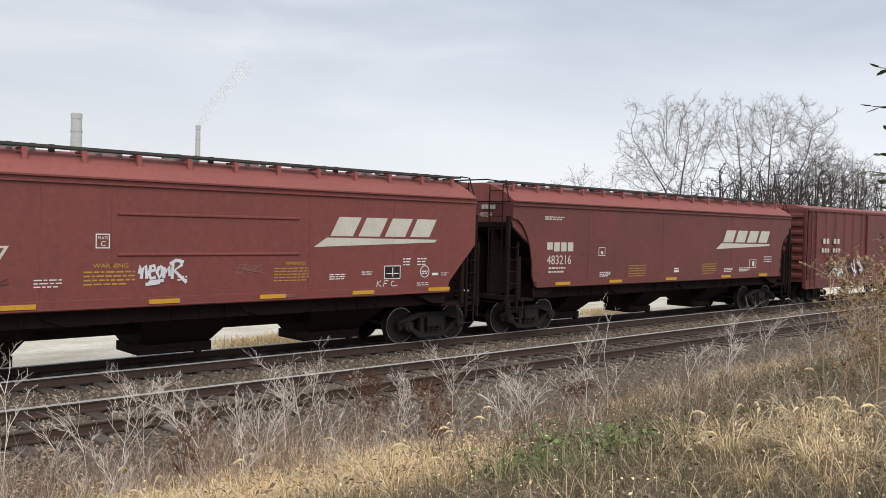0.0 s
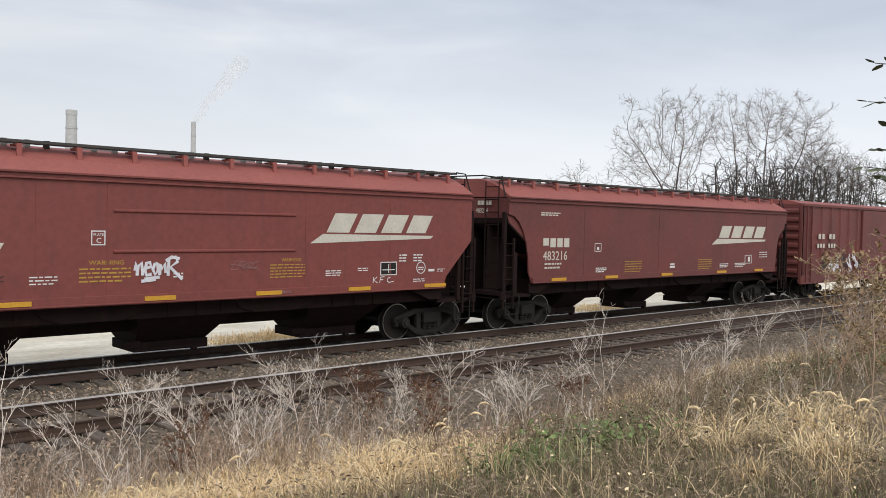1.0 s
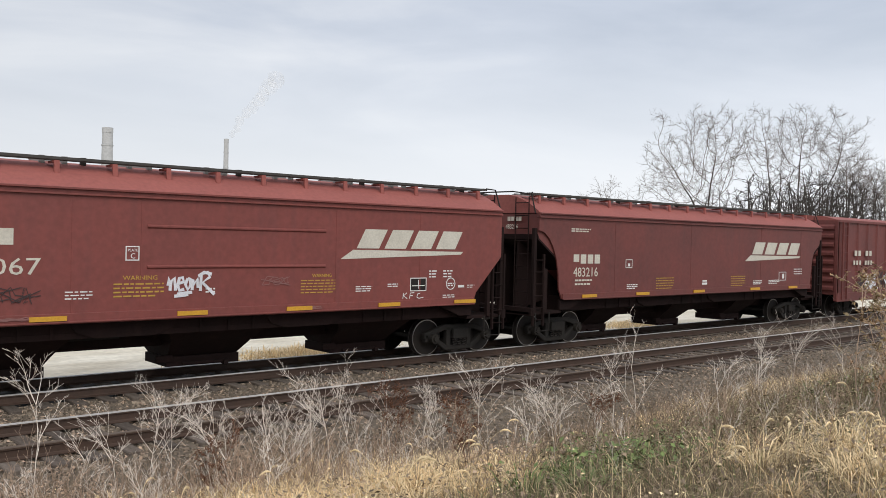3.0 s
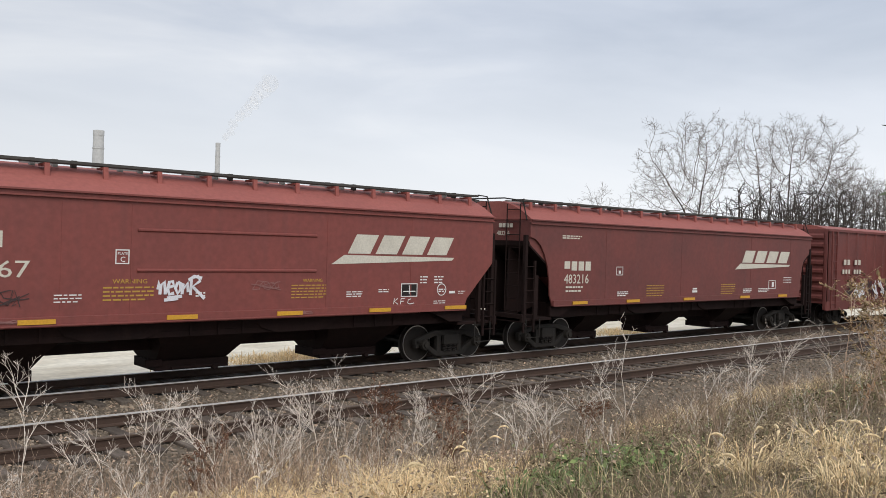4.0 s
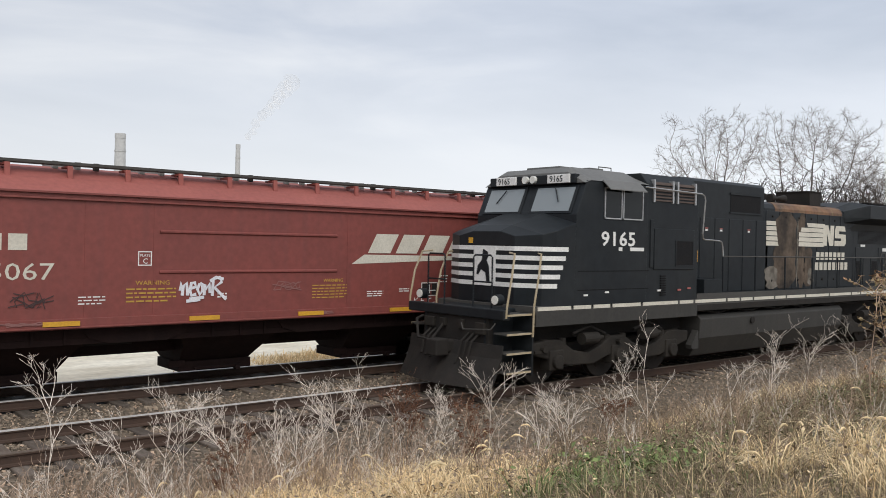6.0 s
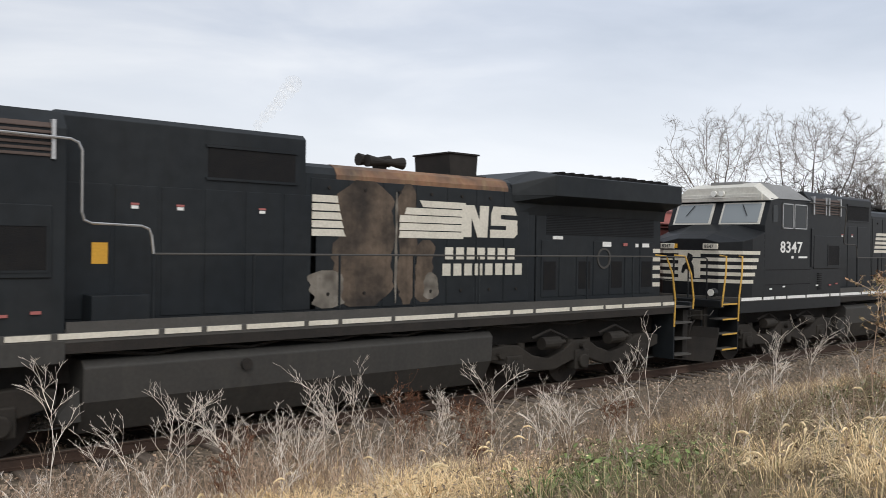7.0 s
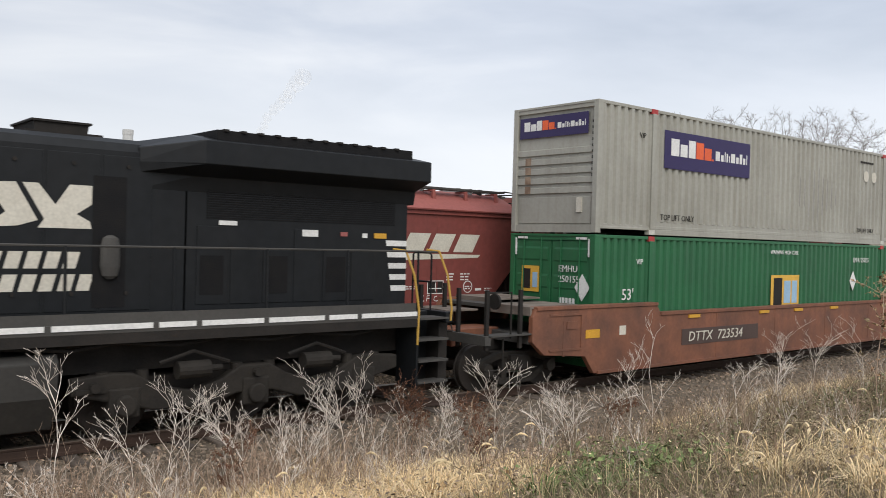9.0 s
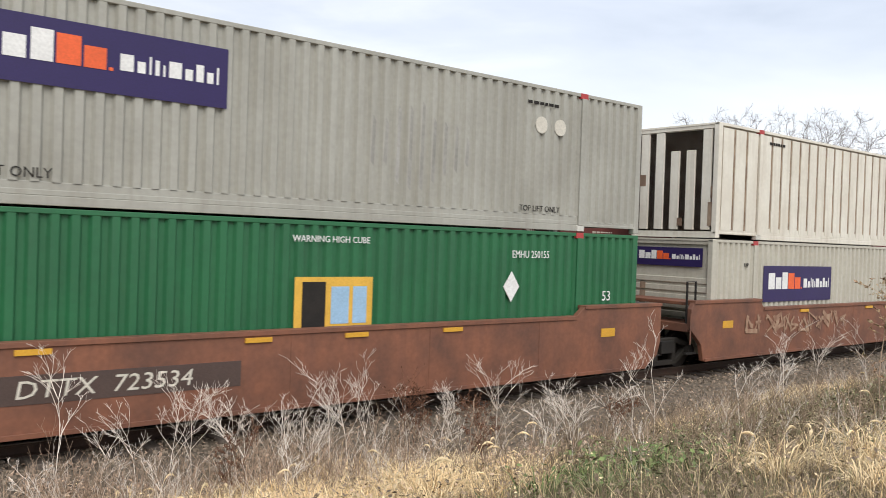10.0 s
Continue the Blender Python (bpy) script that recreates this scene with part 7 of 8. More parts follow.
def ground_many(x, y):
    z = np.interp(y, [p[0] for p in PROFILE], [p[1] for p in PROFILE])
    rise = np.clip((x - 8) / 14, 0, 1) * np.clip((10.5 - y) / 2.5, 0, 1) * 0.15
    return z + np.where((y < 10.5) & (x > 8), rise, 0.0)


def blades(name, x, y, h0, h1, w, lean, m, label, droop=0.4, lift=0.0):
    """Thin bent blades, each a strip of two quads and a tip."""
    n = len(x)
    z = ground_many(x, y) - 0.05 + lift
    h = h0 + (h1 - h0) * GEN.random(n) ** 1.4
    a = GEN.random(n) * 2 * np.pi
    l = lean * GEN.random(n)
    dx, dy = np.cos(a) * l, np.sin(a) * l
    ww = w * (0.6 + 0.8 * GEN.random(n)) / 2
    px, py = -np.sin(a) * ww, np.cos(a) * ww
    face = GEN.random(n) * np.pi
    px, py = np.cos(face) * ww, np.sin(face) * ww
    V = np.empty((n, 7, 3))
    for i, (f, wk) in enumerate(((0.0, 1.0), (0.4, 0.9), (0.78, 0.6))):
        bx, by = x + dx * h * f ** 1.5, y + dy * h * f ** 1.5
        bz = z + h * (f - droop * l * f ** 2.5)
        V[:, 2 * i] = np.stack((bx - px * wk, by - py * wk, bz), 1)
        V[:, 2 * i + 1] = np.stack((bx + px * wk, by + py * wk, bz), 1)
    V[:, 6] = np.stack((x + dx * h * 1.15, y + dy * h * 1.15, z + h * (1 - droop * l * 1.25)), 1)
    base = np.arange(n)[:, None] * 7
    q = np.concatenate([base + np.array([[0, 1, 3, 2]]), base + np.array([[2, 3, 5, 4]])]).tolist()
    t = (base + np.array([[4, 5, 6]])).tolist()
    ob = mesh_of(name, V.reshape(-1, 3).tolist(), q + t, m)
    return tagged(ob, label, "grass", kind="stuff")


def tussocks(name, n, per, blobs, h0, h1, w, m, label):
    """Clumps whose blades arch outward and droop at the tips."""
    cx, cy = scatter(n, blobs)
    k = len(cx)
    size = 0.6 + 0.7 * GEN.random(k)
    idx = np.repeat(np.arange(k), per)
    t = len(idx)
    a = GEN.random(t) * 2 * np.pi
    rad = 0.16 * size[idx] * np.sqrt(GEN.random(t))
    x, y = cx[idx] + rad * np.cos(a), cy[idx] + rad * np.sin(a)
    z = ground_many(x, y) - 0.03
    h = (h0 + (h1 - h0) * GEN.random(t)) * size[idx]
    a = a + GEN.normal(size=t) * 0.5
    out = 0.35 + 0.8 * GEN.random(t)
    face = a + np.pi / 2 + GEN.normal(size=t) * 0.4
    ww = w * (0.6 + 0.8 * GEN.random(t)) / 2
    px, py = np.cos(face) * ww, np.sin(face) * ww
    V = np.empty((t, 9, 3))
    for i, (f, wk) in enumerate(((0.0, 1.0), (0.35, 1.0), (0.65, 0.8), (0.88, 0.5))):
        r = out * h * (0.15 * f + 0.75 * f ** 2.2)
        bx, by = x + np.cos(a) * r, y + np.sin(a) * r
        bz = z + h * (f - out * 0.62 * f ** 3)
        V[:, 2 * i] = np.stack((bx - px * wk, by - py * wk, bz), 1)
        V[:, 2 * i + 1] = np.stack((bx + px * wk, by + py * wk, bz), 1)
    r = out * h * 1.02
    V[:, 8] = np.stack((x + np.cos(a) * r, y + np.sin(a) * r, z + h * (1 - out * 0.8)), 1)
    base = np.arange(t)[:, None] * 9
    q = np.concatenate([base + np.array([[0, 1, 3, 2]]), base + np.array([[2, 3, 5, 4]]), base + np.array([[4, 5, 7, 6]])]).tolist()
    tri = (base + np.array([[6, 7, 8]])).tolist()
    return tagged(mesh_of(name, V.reshape(-1, 3).tolist(), q + tri, m), label, "grass", kind="stuff")


def litter(name, x, y, z, s0, s1, m, label, category="leaf litter"):
    """Small curled leaf scraps lying about."""
    n = len(x)
    s = s0 + (s1 - s0) * GEN.random(n)
    a = GEN.random(n) * 2 * np.pi
    u = np.stack((np.cos(a), np.sin(a), GEN.normal(size=n) * 0.35), 1) * s[:, None]
    v = np.stack((-np.sin(a), np.cos(a), GEN.normal(size=n) * 0.35), 1) * s[:, None] * 0.55
    c = np.stack((x, y, z + 0.012), 1)
    up = np.array([0, 0, 1.0]) * (s * 0.3)[:, None]
    V = np.stack((c - u, c - v + up, c + u + up * 0.6, c + v), 1)
    base = np.arange(n)[:, None] * 4
    F = np.concatenate([base + np.array([[0, 1, 2]]), base + np.array([[0, 2, 3]])]).tolist()
    return tagged(mesh_of(name, V.reshape(-1, 3).tolist(), F, m), label, category, kind="stuff")


def stones(n):
    x = 1.0 + 36 * GEN.random(n) ** 1.5
    y = 9.7 + 9.6 * GEN.random(n)
    ok = in_sight(x, y) & ((y < 16.45) | (y > 18.2))
    x, y = x[ok], y[ok]
    n = len(x)
    z = ground_many(x, y) + 0.012
    r = 0.016 + 0.026 * GEN.random(n) ** 2
    cube = np.array([(i, j, k) for i in (-1, 1) for j in (-1, 1) for k in (-1, 1)], float) * 0.75
    V = cube[None] * (0.55 + 0.75 * GEN.random((n, 8, 3))) * r[:, None, None]
    a = GEN.random(n) * 6.28
    ca, sa = np.cos(a)[:, None], np.sin(a)[:, None]
    X = V[:, :, 0] * ca - V[:, :, 1] * sa
    Y = V[:, :, 0] * sa + V[:, :, 1] * ca
    V = np.stack((X + x[:, None], Y + y[:, None], V[:, :, 2] * 0.8 + z[:, None]), 2)
    base = np.arange(n)[:, None] * 8
    F = np.concatenate([base + np.array([f]) for f in ((0, 1, 3, 2), (4, 6, 7, 5), (0, 4, 5, 1), (2, 3, 7, 6), (0, 2, 6, 4), (1, 5, 7, 3))]).tolist()
    tagged(mesh_of("ballast_stones", V.reshape(-1, 3).tolist(), F, STONE), "loose brown-grey crushed ballast stones", "ballast", kind="stuff")


def foxtail(x, y, h0, h1, size, m_stem, m_head, name, label):
    """Nodding seed heads on thin arched stems."""
    sv, sf, hv, hf = [], [], [], []
    z = ground_many(x, y)
    for i in range(len(x)):
        h = h0 + (h1 - h0) * GEN.random()
        a = GEN.random() * 6.28
        d = Vector((math.cos(a), math.sin(a), 0))
        r = 0.12 + 0.3 * GEN.random()
        pts = [Vector((x[i], y[i], z[i])) + d * (r * h * f ** 2.2) + Vector((0, 0, h * (f - 0.12 * f ** 4))) for f in (0, 0.35, 0.7, 0.92, 1.0)]
        b = len(sv)
        for k, p in enumerate(pts):
            w = 0.0035
            sv.extend([p + Vector((w, 0, 0)), p + Vector((-w * 0.5, w, 0)), p + Vector((-w * 0.5, -w, 0))])
            if k:
                o = b + 3 * k
                sf.extend([(o - 3 + j, o - 3 + (j + 1) % 3, o + (j + 1) % 3, o + j) for j in range(3)])
        L = size * (0.7 + 0.6 * GEN.random())
        p = pts[-1]
        t = (d * 0.8 + Vector((0, 0, 0.55))).normalized()
        prev = None
        n = 7
        for k in range(7):
            f = k / 6
            rr = L * 0.085 * math.sin(math.pi * min(0.97, 0.10 + 0.86 * f)) ** 0.6
            q = p
            u = t.cross(Vector((0.2, 0.3, 1))).normalized()
            w = t.cross(u)
            o = len(hv)
            hv.extend([q + rr * (0.75 + 0.5 * GEN.random()) * (math.cos(6.2832 * j / n) * u + math.sin(6.2832 * j / n) * w) for j in range(n)])
            if prev is not None:
                hf.extend([(prev + j, prev + (j + 1) % n, o + (j + 1) % n, o + j) for j in range(n)])
            prev = o
            p = p + t * (L / 6)
            t = (t + Vector((d.x * 0.12, d.y * 0.12, -0.26))).normalized()
        first = len(hv) - 49
        for _ in range(110):
            q = hv[first + int(GEN.integers(0, 49))]
            e = Vector(GEN.normal(size=3)).normalized() * L * 0.15 + t * L * 0.08
            s = Vector((0.0016, 0.0012, 0))
            hv_extra.append((q - s, q + s, q + e))
    for tri in hv_extra:
        o = len(hv)
        hv.extend(tri)
        hf.append((o, o + 1, o + 2))
    hv_extra.clear()
    ob = mesh_of(name, sv + hv, sf + [tuple(i + len(sv) for i in f) for f in hf], m_head)
    return tagged(ob, label, "grass", kind="stuff")




def dead_weed(x, y, h, seed, m=None, lean=0.0, bushy=1.0, label="bleached leafless weed stalk with forked twigs on the bank", leaves=None):
    rng = random.Random(seed)
    m = m or STALK
    c = thing("dead_weed", label, "weed", (x, y, ground_z(x, y) - 0.04), "dead weeds")
    V, F, TV, TF, LV, LF = [], [], [], [], [], []

    def run(p, d, l, r, lev):
        segs = 5 if lev == 0 else 3
        A, B = (V, F) if lev == 0 else (TV, TF)
        pts = [p]
        dd = d.copy()
        for _ in range(segs):
            dd = (dd + Vector((rng.uniform(-1, 1), rng.uniform(-1, 1), rng.uniform(-0.2, 0.6))) * 0.13).normalized()
            pts.append(pts[-1] + dd * (l / segs))
        prev = None
        for i, q in enumerate(pts):
            t = (pts[min(i + 1, segs)] - pts[max(i - 1, 0)]).normalized()
            u = t.cross(Vector((0.9, 0.2, 0.3))).normalized()
            w = t.cross(u)
            rr = max(0.0016, r * (1 - 0.55 * i / segs))
            b = len(A)
            A.extend([q + rr * (math.cos(2.0944 * k) * u + math.sin(2.0944 * k) * w) for k in range(3)])
            if prev is not None:
                B.extend([(prev + k, prev + (k + 1) % 3, b + (k + 1) % 3, b + k) for k in range(3)])
            prev = b
        if leaves and lev >= 1:
            for _ in range(rng.randint(2, 5)):
                q = pts[rng.randint(1, segs)]
                a = Vector((rng.uniform(-1, 1), rng.uniform(-1, 1), rng.uniform(-1, 0.6))).normalized()
                b2 = a.cross(Vector((rng.random(), rng.random(), 1))).normalized()
                s = leaves * rng.uniform(0.5, 1.2)
                o = len(LV)
                LV.extend([q, q + a * s * 0.5 + b2 * s * 0.28, q + a * s, q + a * s * 0.5 - b2 * s * 0.28 + Vector((0, 0, 0.1 * s))])
                LF.extend([(o, o + 1, o + 2), (o, o + 2, o + 3)])
        if lev >= 4:
            return
        n = int(rng.choice((6, 7, 8)) * bushy) if lev == 0 else rng.choice((2, 3, 3)) if lev < 3 else rng.choice((1, 2, 3))
        for k in range(n):
            f = rng.uniform(0.35, 1.0) if lev == 0 else rng.uniform(0.45, 1.0)
            i = min(segs, max(1, round(f * segs)))
            a = rng.uniform(0, 6.283)
            out = Vector((math.cos(a), math.sin(a), 0))
            nd = (dd * 0.9 + out * rng.uniform(0.4, 0.85)).normalized()
            run(pts[i], nd, l * rng.uniform(0.34, 0.56) if lev == 0 else l * rng.uniform(0.42, 0.7), r * 0.62, lev + 1)

    a = rng.uniform(0, 6.28)
    run(Vector((0, 0, 0)), Vector((lean, 0.1 * math.sin(a), 1)).normalized(), h * 0.72, 0.0045 + 0.0026 * h, 0)
    mesh_of("stem", V, F, m, c)
    mesh_of("branchwork", TV, TF, m, c)
    if LV:
        mesh_of("leaf_sprays", LV, LF, LEAF_TAN if m is not RUSSET else RUSSET, c)
    return c


def leafy_shrub(name, x, y, h, seed, spread_r, n_stems, m_leaf, leaf, label, z_top=None, bare_low=0.2, toward=None, n_leaf=9):
    """A thin-stemmed shrub or sapling with separate withered leaves."""
    rng = random.Random(seed)
    c = thing(name, label, "shrub", (x, y, ground_z(x, y) - 0.05))
    LV, LF = [], []
    for _ in range(n_stems):
        SV, SF = [], []

        def run(p, d, l, r, lev):
            segs = 6 if lev == 0 else 4
            pts = [p]
            dd = d.copy()
            for _k in range(segs):
                dd = (dd + Vector((rng.uniform(-1, 1), rng.uniform(-1, 1), rng.uniform(-0.4, 0.5))) * 0.14).normalized()
                pts.append(pts[-1] + dd * (l / segs))
            prev = None
            for i, q in enumerate(pts):
                t = (pts[min(i + 1, segs)] - pts[max(i - 1, 0)]).normalized()
                u = t.cross(Vector((0.9, 0.2, 0.3))).normalized()
                w = t.cross(u)
                rr = max(0.002, r * (1 - 0.6 * i / segs))
                b = len(SV)
                SV.extend([q + rr * (math.cos(1.5708 * k) * u + math.sin(1.5708 * k) * w) for k in range(4)])
                if prev is not None:
                    SF.extend([(prev + k, prev + (k + 1) % 4, b + (k + 1) % 4, b + k) for k in range(4)])
                prev = b
            if lev >= 1:
                for _k in range(n_leaf):
                    f = rng.uniform(0.25, 1.0) * segs
                    i = min(segs - 1, int(f))
                    q = pts[i].lerp(pts[i + 1], f - i)
                    a = (dd * 0.7 + Vector((rng.uniform(-1, 1), rng.uniform(-1, 1), rng.uniform(-0.9, 0.5)))).normalized()
                    b2 = a.cross(Vector((rng.uniform(-.5, .5), rng.uniform(-.5, .5), 1))).normalized()
                    nn = a.cross(b2)
                    s = leaf * rng.uniform(0.6, 1.25)
                    cu = rng.uniform(0.05, 0.3) * s
                    o = len(LV)
                    LV.extend([q, q + a * s * 0.3 + b2 * s * 0.24 + nn * cu * 0.4, q + a * s * 0.7 + b2 * s * 0.2 + nn * cu * 0.3, q + a * s - nn * cu * 0.4, q + a * s * 0.7 - b2 * s * 0.2 + nn * cu * 0.3, q + a * s * 0.3 - b2 * s * 0.24 + nn * cu * 0.4, q + a * s * 0.5])
                    LF.extend([(o, o + 1, o + 6), (o + 1, o + 2, o + 6), (o + 2, o + 3, o + 6), (o + 3, o + 4, o + 6), (o + 4, o + 5, o + 6), (o + 5, o, o + 6)])
            if lev >= 2:
                return
            for _k in range(rng.choice((5, 6, 7)) if lev == 0 else rng.choice((2, 3))):
                i = rng.randint(max(1, int(segs * bare_low)), segs)
                a = rng.uniform(0, 6.283)
                out = Vector((math.cos(a), math.sin(a), 0.15))
                if toward is not None and lev == 0:
                    out = (out * 0.35 + Vector(toward)).normalized()
                run(pts[i], (dd * 0.5 + out * 0.9).normalized(), spread_r * rng.uniform(0.6, 1.1) * (1 if lev == 0 else 0.55), r * 0.5, lev + 1)
        a = rng.uniform(0, 6.28)
        lean = 0.25 if n_stems > 1 else 0.04
        run(Vector((math.cos(a) * 0.08, math.sin(a) * 0.08, 0)), Vector((math.cos(a) * lean, math.sin(a) * lean, 1)).normalized(), h, 0.004 + 0.003 * h, 0)
        mesh_of("stem", SV, SF, TWIG_PINK, c)
    mesh_of("foliage", LV, LF, m_leaf, c)
    return c


def build_bank():
    dry = [(2.7, 9.4, 0.7, 0.9, 1.6), (2.9, 8.6, 0.7, 0.9, 2.0), (3.6, 8.4, 0.9, 1.0, 2.4), (4.4, 8.4, 0.9, 0.9, 1.6), (5.2, 9.6, 1.0, 0.6, 1.3), (6.6, 9.0, 1.6, 1.0, 3.4), (5.6, 7.4, 1.3, 1.3, 4.2), (7.6, 8.3, 1.2, 1.2, 2.2), (7.8, 3.5, 0.8, 0.5, 0.42), (6.6, 2.9, 0.7, 0.5, 0.18), (16.5, 8.3, 0.8, 0.5, 2.2), (13.2, 9.0, 1.1, 0.4, 0.9), (21, 9.0, 2.0, 0.5, 0.9), (10.5, 8.5, 1.2, 0.6, 0.3)]
    tussocks("dry_grass", 165, 100, dry, 0.22, 0.58, 0.007, STRAW, "tangled tan dry grass tussocks on the bank")
    tussocks("pale_dry_grass", 150, 100, dry, 0.2, 0.55, 0.0075, STRAW_PALE, "pale bleached dry grass tussocks on the bank")
    x, y = scatter(13000, dry)
    blades("matted_dry_grass", x, y, 0.1, 0.4, 0.009, 1.6, STRAW, "matted tan dry grass on the bank", 0.5)
    tussocks("pale_dry_grass", 15, 70, [(7.9, 3.6, 0.7, 0.45, 2), (6.9, 3.0, 0.6, 0.4, 1)], 0.28, 0.6, 0.009, STRAW_PALE, "arching pale dry grass clump high on the bank")
    tussocks("dry_grass", 16, 80, [(15.8, 8.3, 0.6, 0.4, 1)], 0.3, 0.65, 0.010, STRAW_PALE, "pale dry grass clump low on the bank")
    green = [(7.6, 5.6, 0.8, 0.6, 2.4), (6.4, 4.8, 0.8, 0.5, 2.6), (9.0, 6.3, 1.0, 0.6, 1), (14.5, 6.4, 1.2, 0.6, 3), (16, 6.6, 2.6, 1.0, 4), (20, 7.4, 3, 0.8, 2), (8.4, 7.2, 0.5, 0.5, 0.6)]
    x, y = scatter(3800, green)
    tussocks("green_tussocks", 34, 40, green, 0.2, 0.45, 0.016, GREEN, "arching green grass tufts on the bank")
    blades("green_grass", x, y, 0.10, 0.36, 0.013, 1.0, GREEN, "low green grass and weeds in patches on the bank", 0.5)
    x, y = scatter(1700, green)
    litter("green_leaves", x, y, ground_many(x, y) + 0.05 + 0.3 * GEN.random(len(x)), 0.015, 0.04, GREEN, "small green weed leaves on the bank", "weeds")
    x, y = spread(56000, 0.6, 34, 1.8, 11.3, 1.2)
    blades("brown_weeds", x, y, 0.06, 0.30, 0.006, 1.8, BROWN_WEED, "dense brown dead weed stems covering the bank", 0.2)
    right = [(11, 6.0, 2.0, 1.4, 3), (14, 6.6, 2.6, 1.3, 4), (18, 7.4, 3.0, 1.2, 4), (24, 8.4, 4.0, 1.0, 3), (9.5, 4.8, 1.4, 0.9, 2), (8.3, 5.6, 1.0, 0.9, 2)]
    x, y = scatter(20000, right)
    blades("olive_weeds", x, y, 0.05, 0.30, 0.008, 1.6, OLIVE, "low dull olive weeds matting the bank", 0.3)
    x, y = scatter(8000, right)
    litter("olive_leaves", x, y, ground_many(x, y) + 0.04 + 0.32 * GEN.random(len(x)), 0.012, 0.032, OLIVE, "small dull olive weed leaves on the bank", "weeds")
    close = [(4.6, 3.0, 0.6, 0.5, 1.5), (5.6, 2.4, 0.6, 0.4, 1.2), (6.6, 2.6, 0.7, 0.5, 1.2), (7.6, 3.4, 0.7, 0.5, 1.2), (5.0, 4.4, 0.9, 0.6, 2), (6.0, 4.3, 0.8, 0.6, 2), (7.2, 4.4, 0.9, 0.6, 2), (4.4, 5.6, 0.8, 0.7, 2), (8.6, 4.6, 0.9, 0.5, 1.5), (5.4, 3.4, 0.8, 0.5, 1.5)]
    x, y = scatter(17000, close)
    blades("brown_weeds", x, y, 0.08, 0.36, 0.0045, 1.5, BROWN_WEED, "dense brown dead weed stems near the top of the bank", 0.2)
    x, y = scatter(8000, close)
    blades("olive_weeds", x, y, 0.08, 0.32, 0.006, 1.3, OLIVE, "low dull olive weeds near the top of the bank", 0.3)
    x, y = scatter(2600, close)
    blades("green_grass", x, y, 0.08, 0.30, 0.008, 1.2, GREEN, "thin green grass near the top of the bank", 0.4)
    x, y = scatter(2600, close)
    blades("pale_dry_grass", x, y, 0.12, 0.5, 0.005, 1.5, STRAW_PALE, "thin pale dry stems near the top of the bank", 0.4)
    x, y = spread(36000, 0.6, 30, 1.8, 11.3, 1.25)
    litter("weed_scraps", x, y, ground_many(x, y) + 0.4 * GEN.random(len(x)) ** 2, 0.010, 0.030, BROWN_WEED, "brown withered leaf scraps among the weeds")
    x, y = spread(5200, 0.6, 26, 1.8, 10.6, 1.3)
    litter("pale_scraps", x, y, ground_many(x, y) + 0.05 + 0.5 * GEN.random(len(x)), 0.007, 0.016, STRAW_PALE, "pale seed fluff and husks on the weeds")
    x, y = spread(14000, 1, 36, 9.6, 16.6, 1.3)
    litter("fallen_leaves", x, y, ground_many(x, y) + 0.02, 0.015, 0.04, TWIG_PINK, "dry russet leaves lying on the ballast")
    x, y = scatter(34000, [(2.6, 10.4, 1.0, 1.0, 2), (3.4, 9.2, 1.0, 1.0, 2), (3.2, 10.4, 1.2, 0.8, 2), (4.8, 9.8, 1.3, 1.0, 3), (6.8, 9.6, 1.4, 0.9, 2), (5.0, 8.0, 1.3, 1.2, 1.5), (8.6, 8.8, 1.5, 0.8, 1.2)])
    litter("bank_leaf_litter", x, y, ground_many(x, y) + 0.25 * GEN.random(len(x)) ** 2, 0.012, 0.04, CHAFF, "pinkish-brown withered leaves and chaff on the bank")
    # straw growth beyond the far track
    n = 9000
    b = GEN.random(n)
    x = np.where(b < 0.6, 13.8 + 1.3 * GEN.normal(size=n), 30.2 + 0.9 * GEN.normal(size=n))
    y = 22.1 + 0.12 * (x - np.where(b < 0.6, 13.8, 30.2)) + 0.5 * GEN.normal(size=n)
    blades("far_dry_grass", x, y, 0.06, 0.34, 0.022, 1.9, STRAW_PALE, "pale dry grass beside the gravel lot", 0.5)
    stones(42000)
    # nodding seed heads
    x, y = scatter(46, [(4.4, 8.8, 0.8, 0.8, 1.4), (5.2, 9.6, 1.4, 1.0, 2), (6.6, 8.8, 1.8, 1.2, 3), (5.6, 7.2, 1.3, 1.2, 2), (8, 8, 1.2, 1.0, 1)])
    foxtail(x, y, 0.3, 0.62, 0.14, STRAW, STRAW_PALE, "foxtail_grass", "tan foxtail grass with nodding seed heads")
    x, y = scatter(20, [(6.6, 3.0, 0.9, 0.6, 2), (7.8, 3.5, 0.9, 0.6, 5), (10, 4.4, 1.2, 0.7, 1), (16.5, 8.3, 1.2, 0.8, 1.6)])
    foxtail(x, y, 0.25, 0.55, 0.125, STRAW, STRAW_PALE, "foxtail_grass", "pale foxtail grass with heavy seed heads")


build_bank()



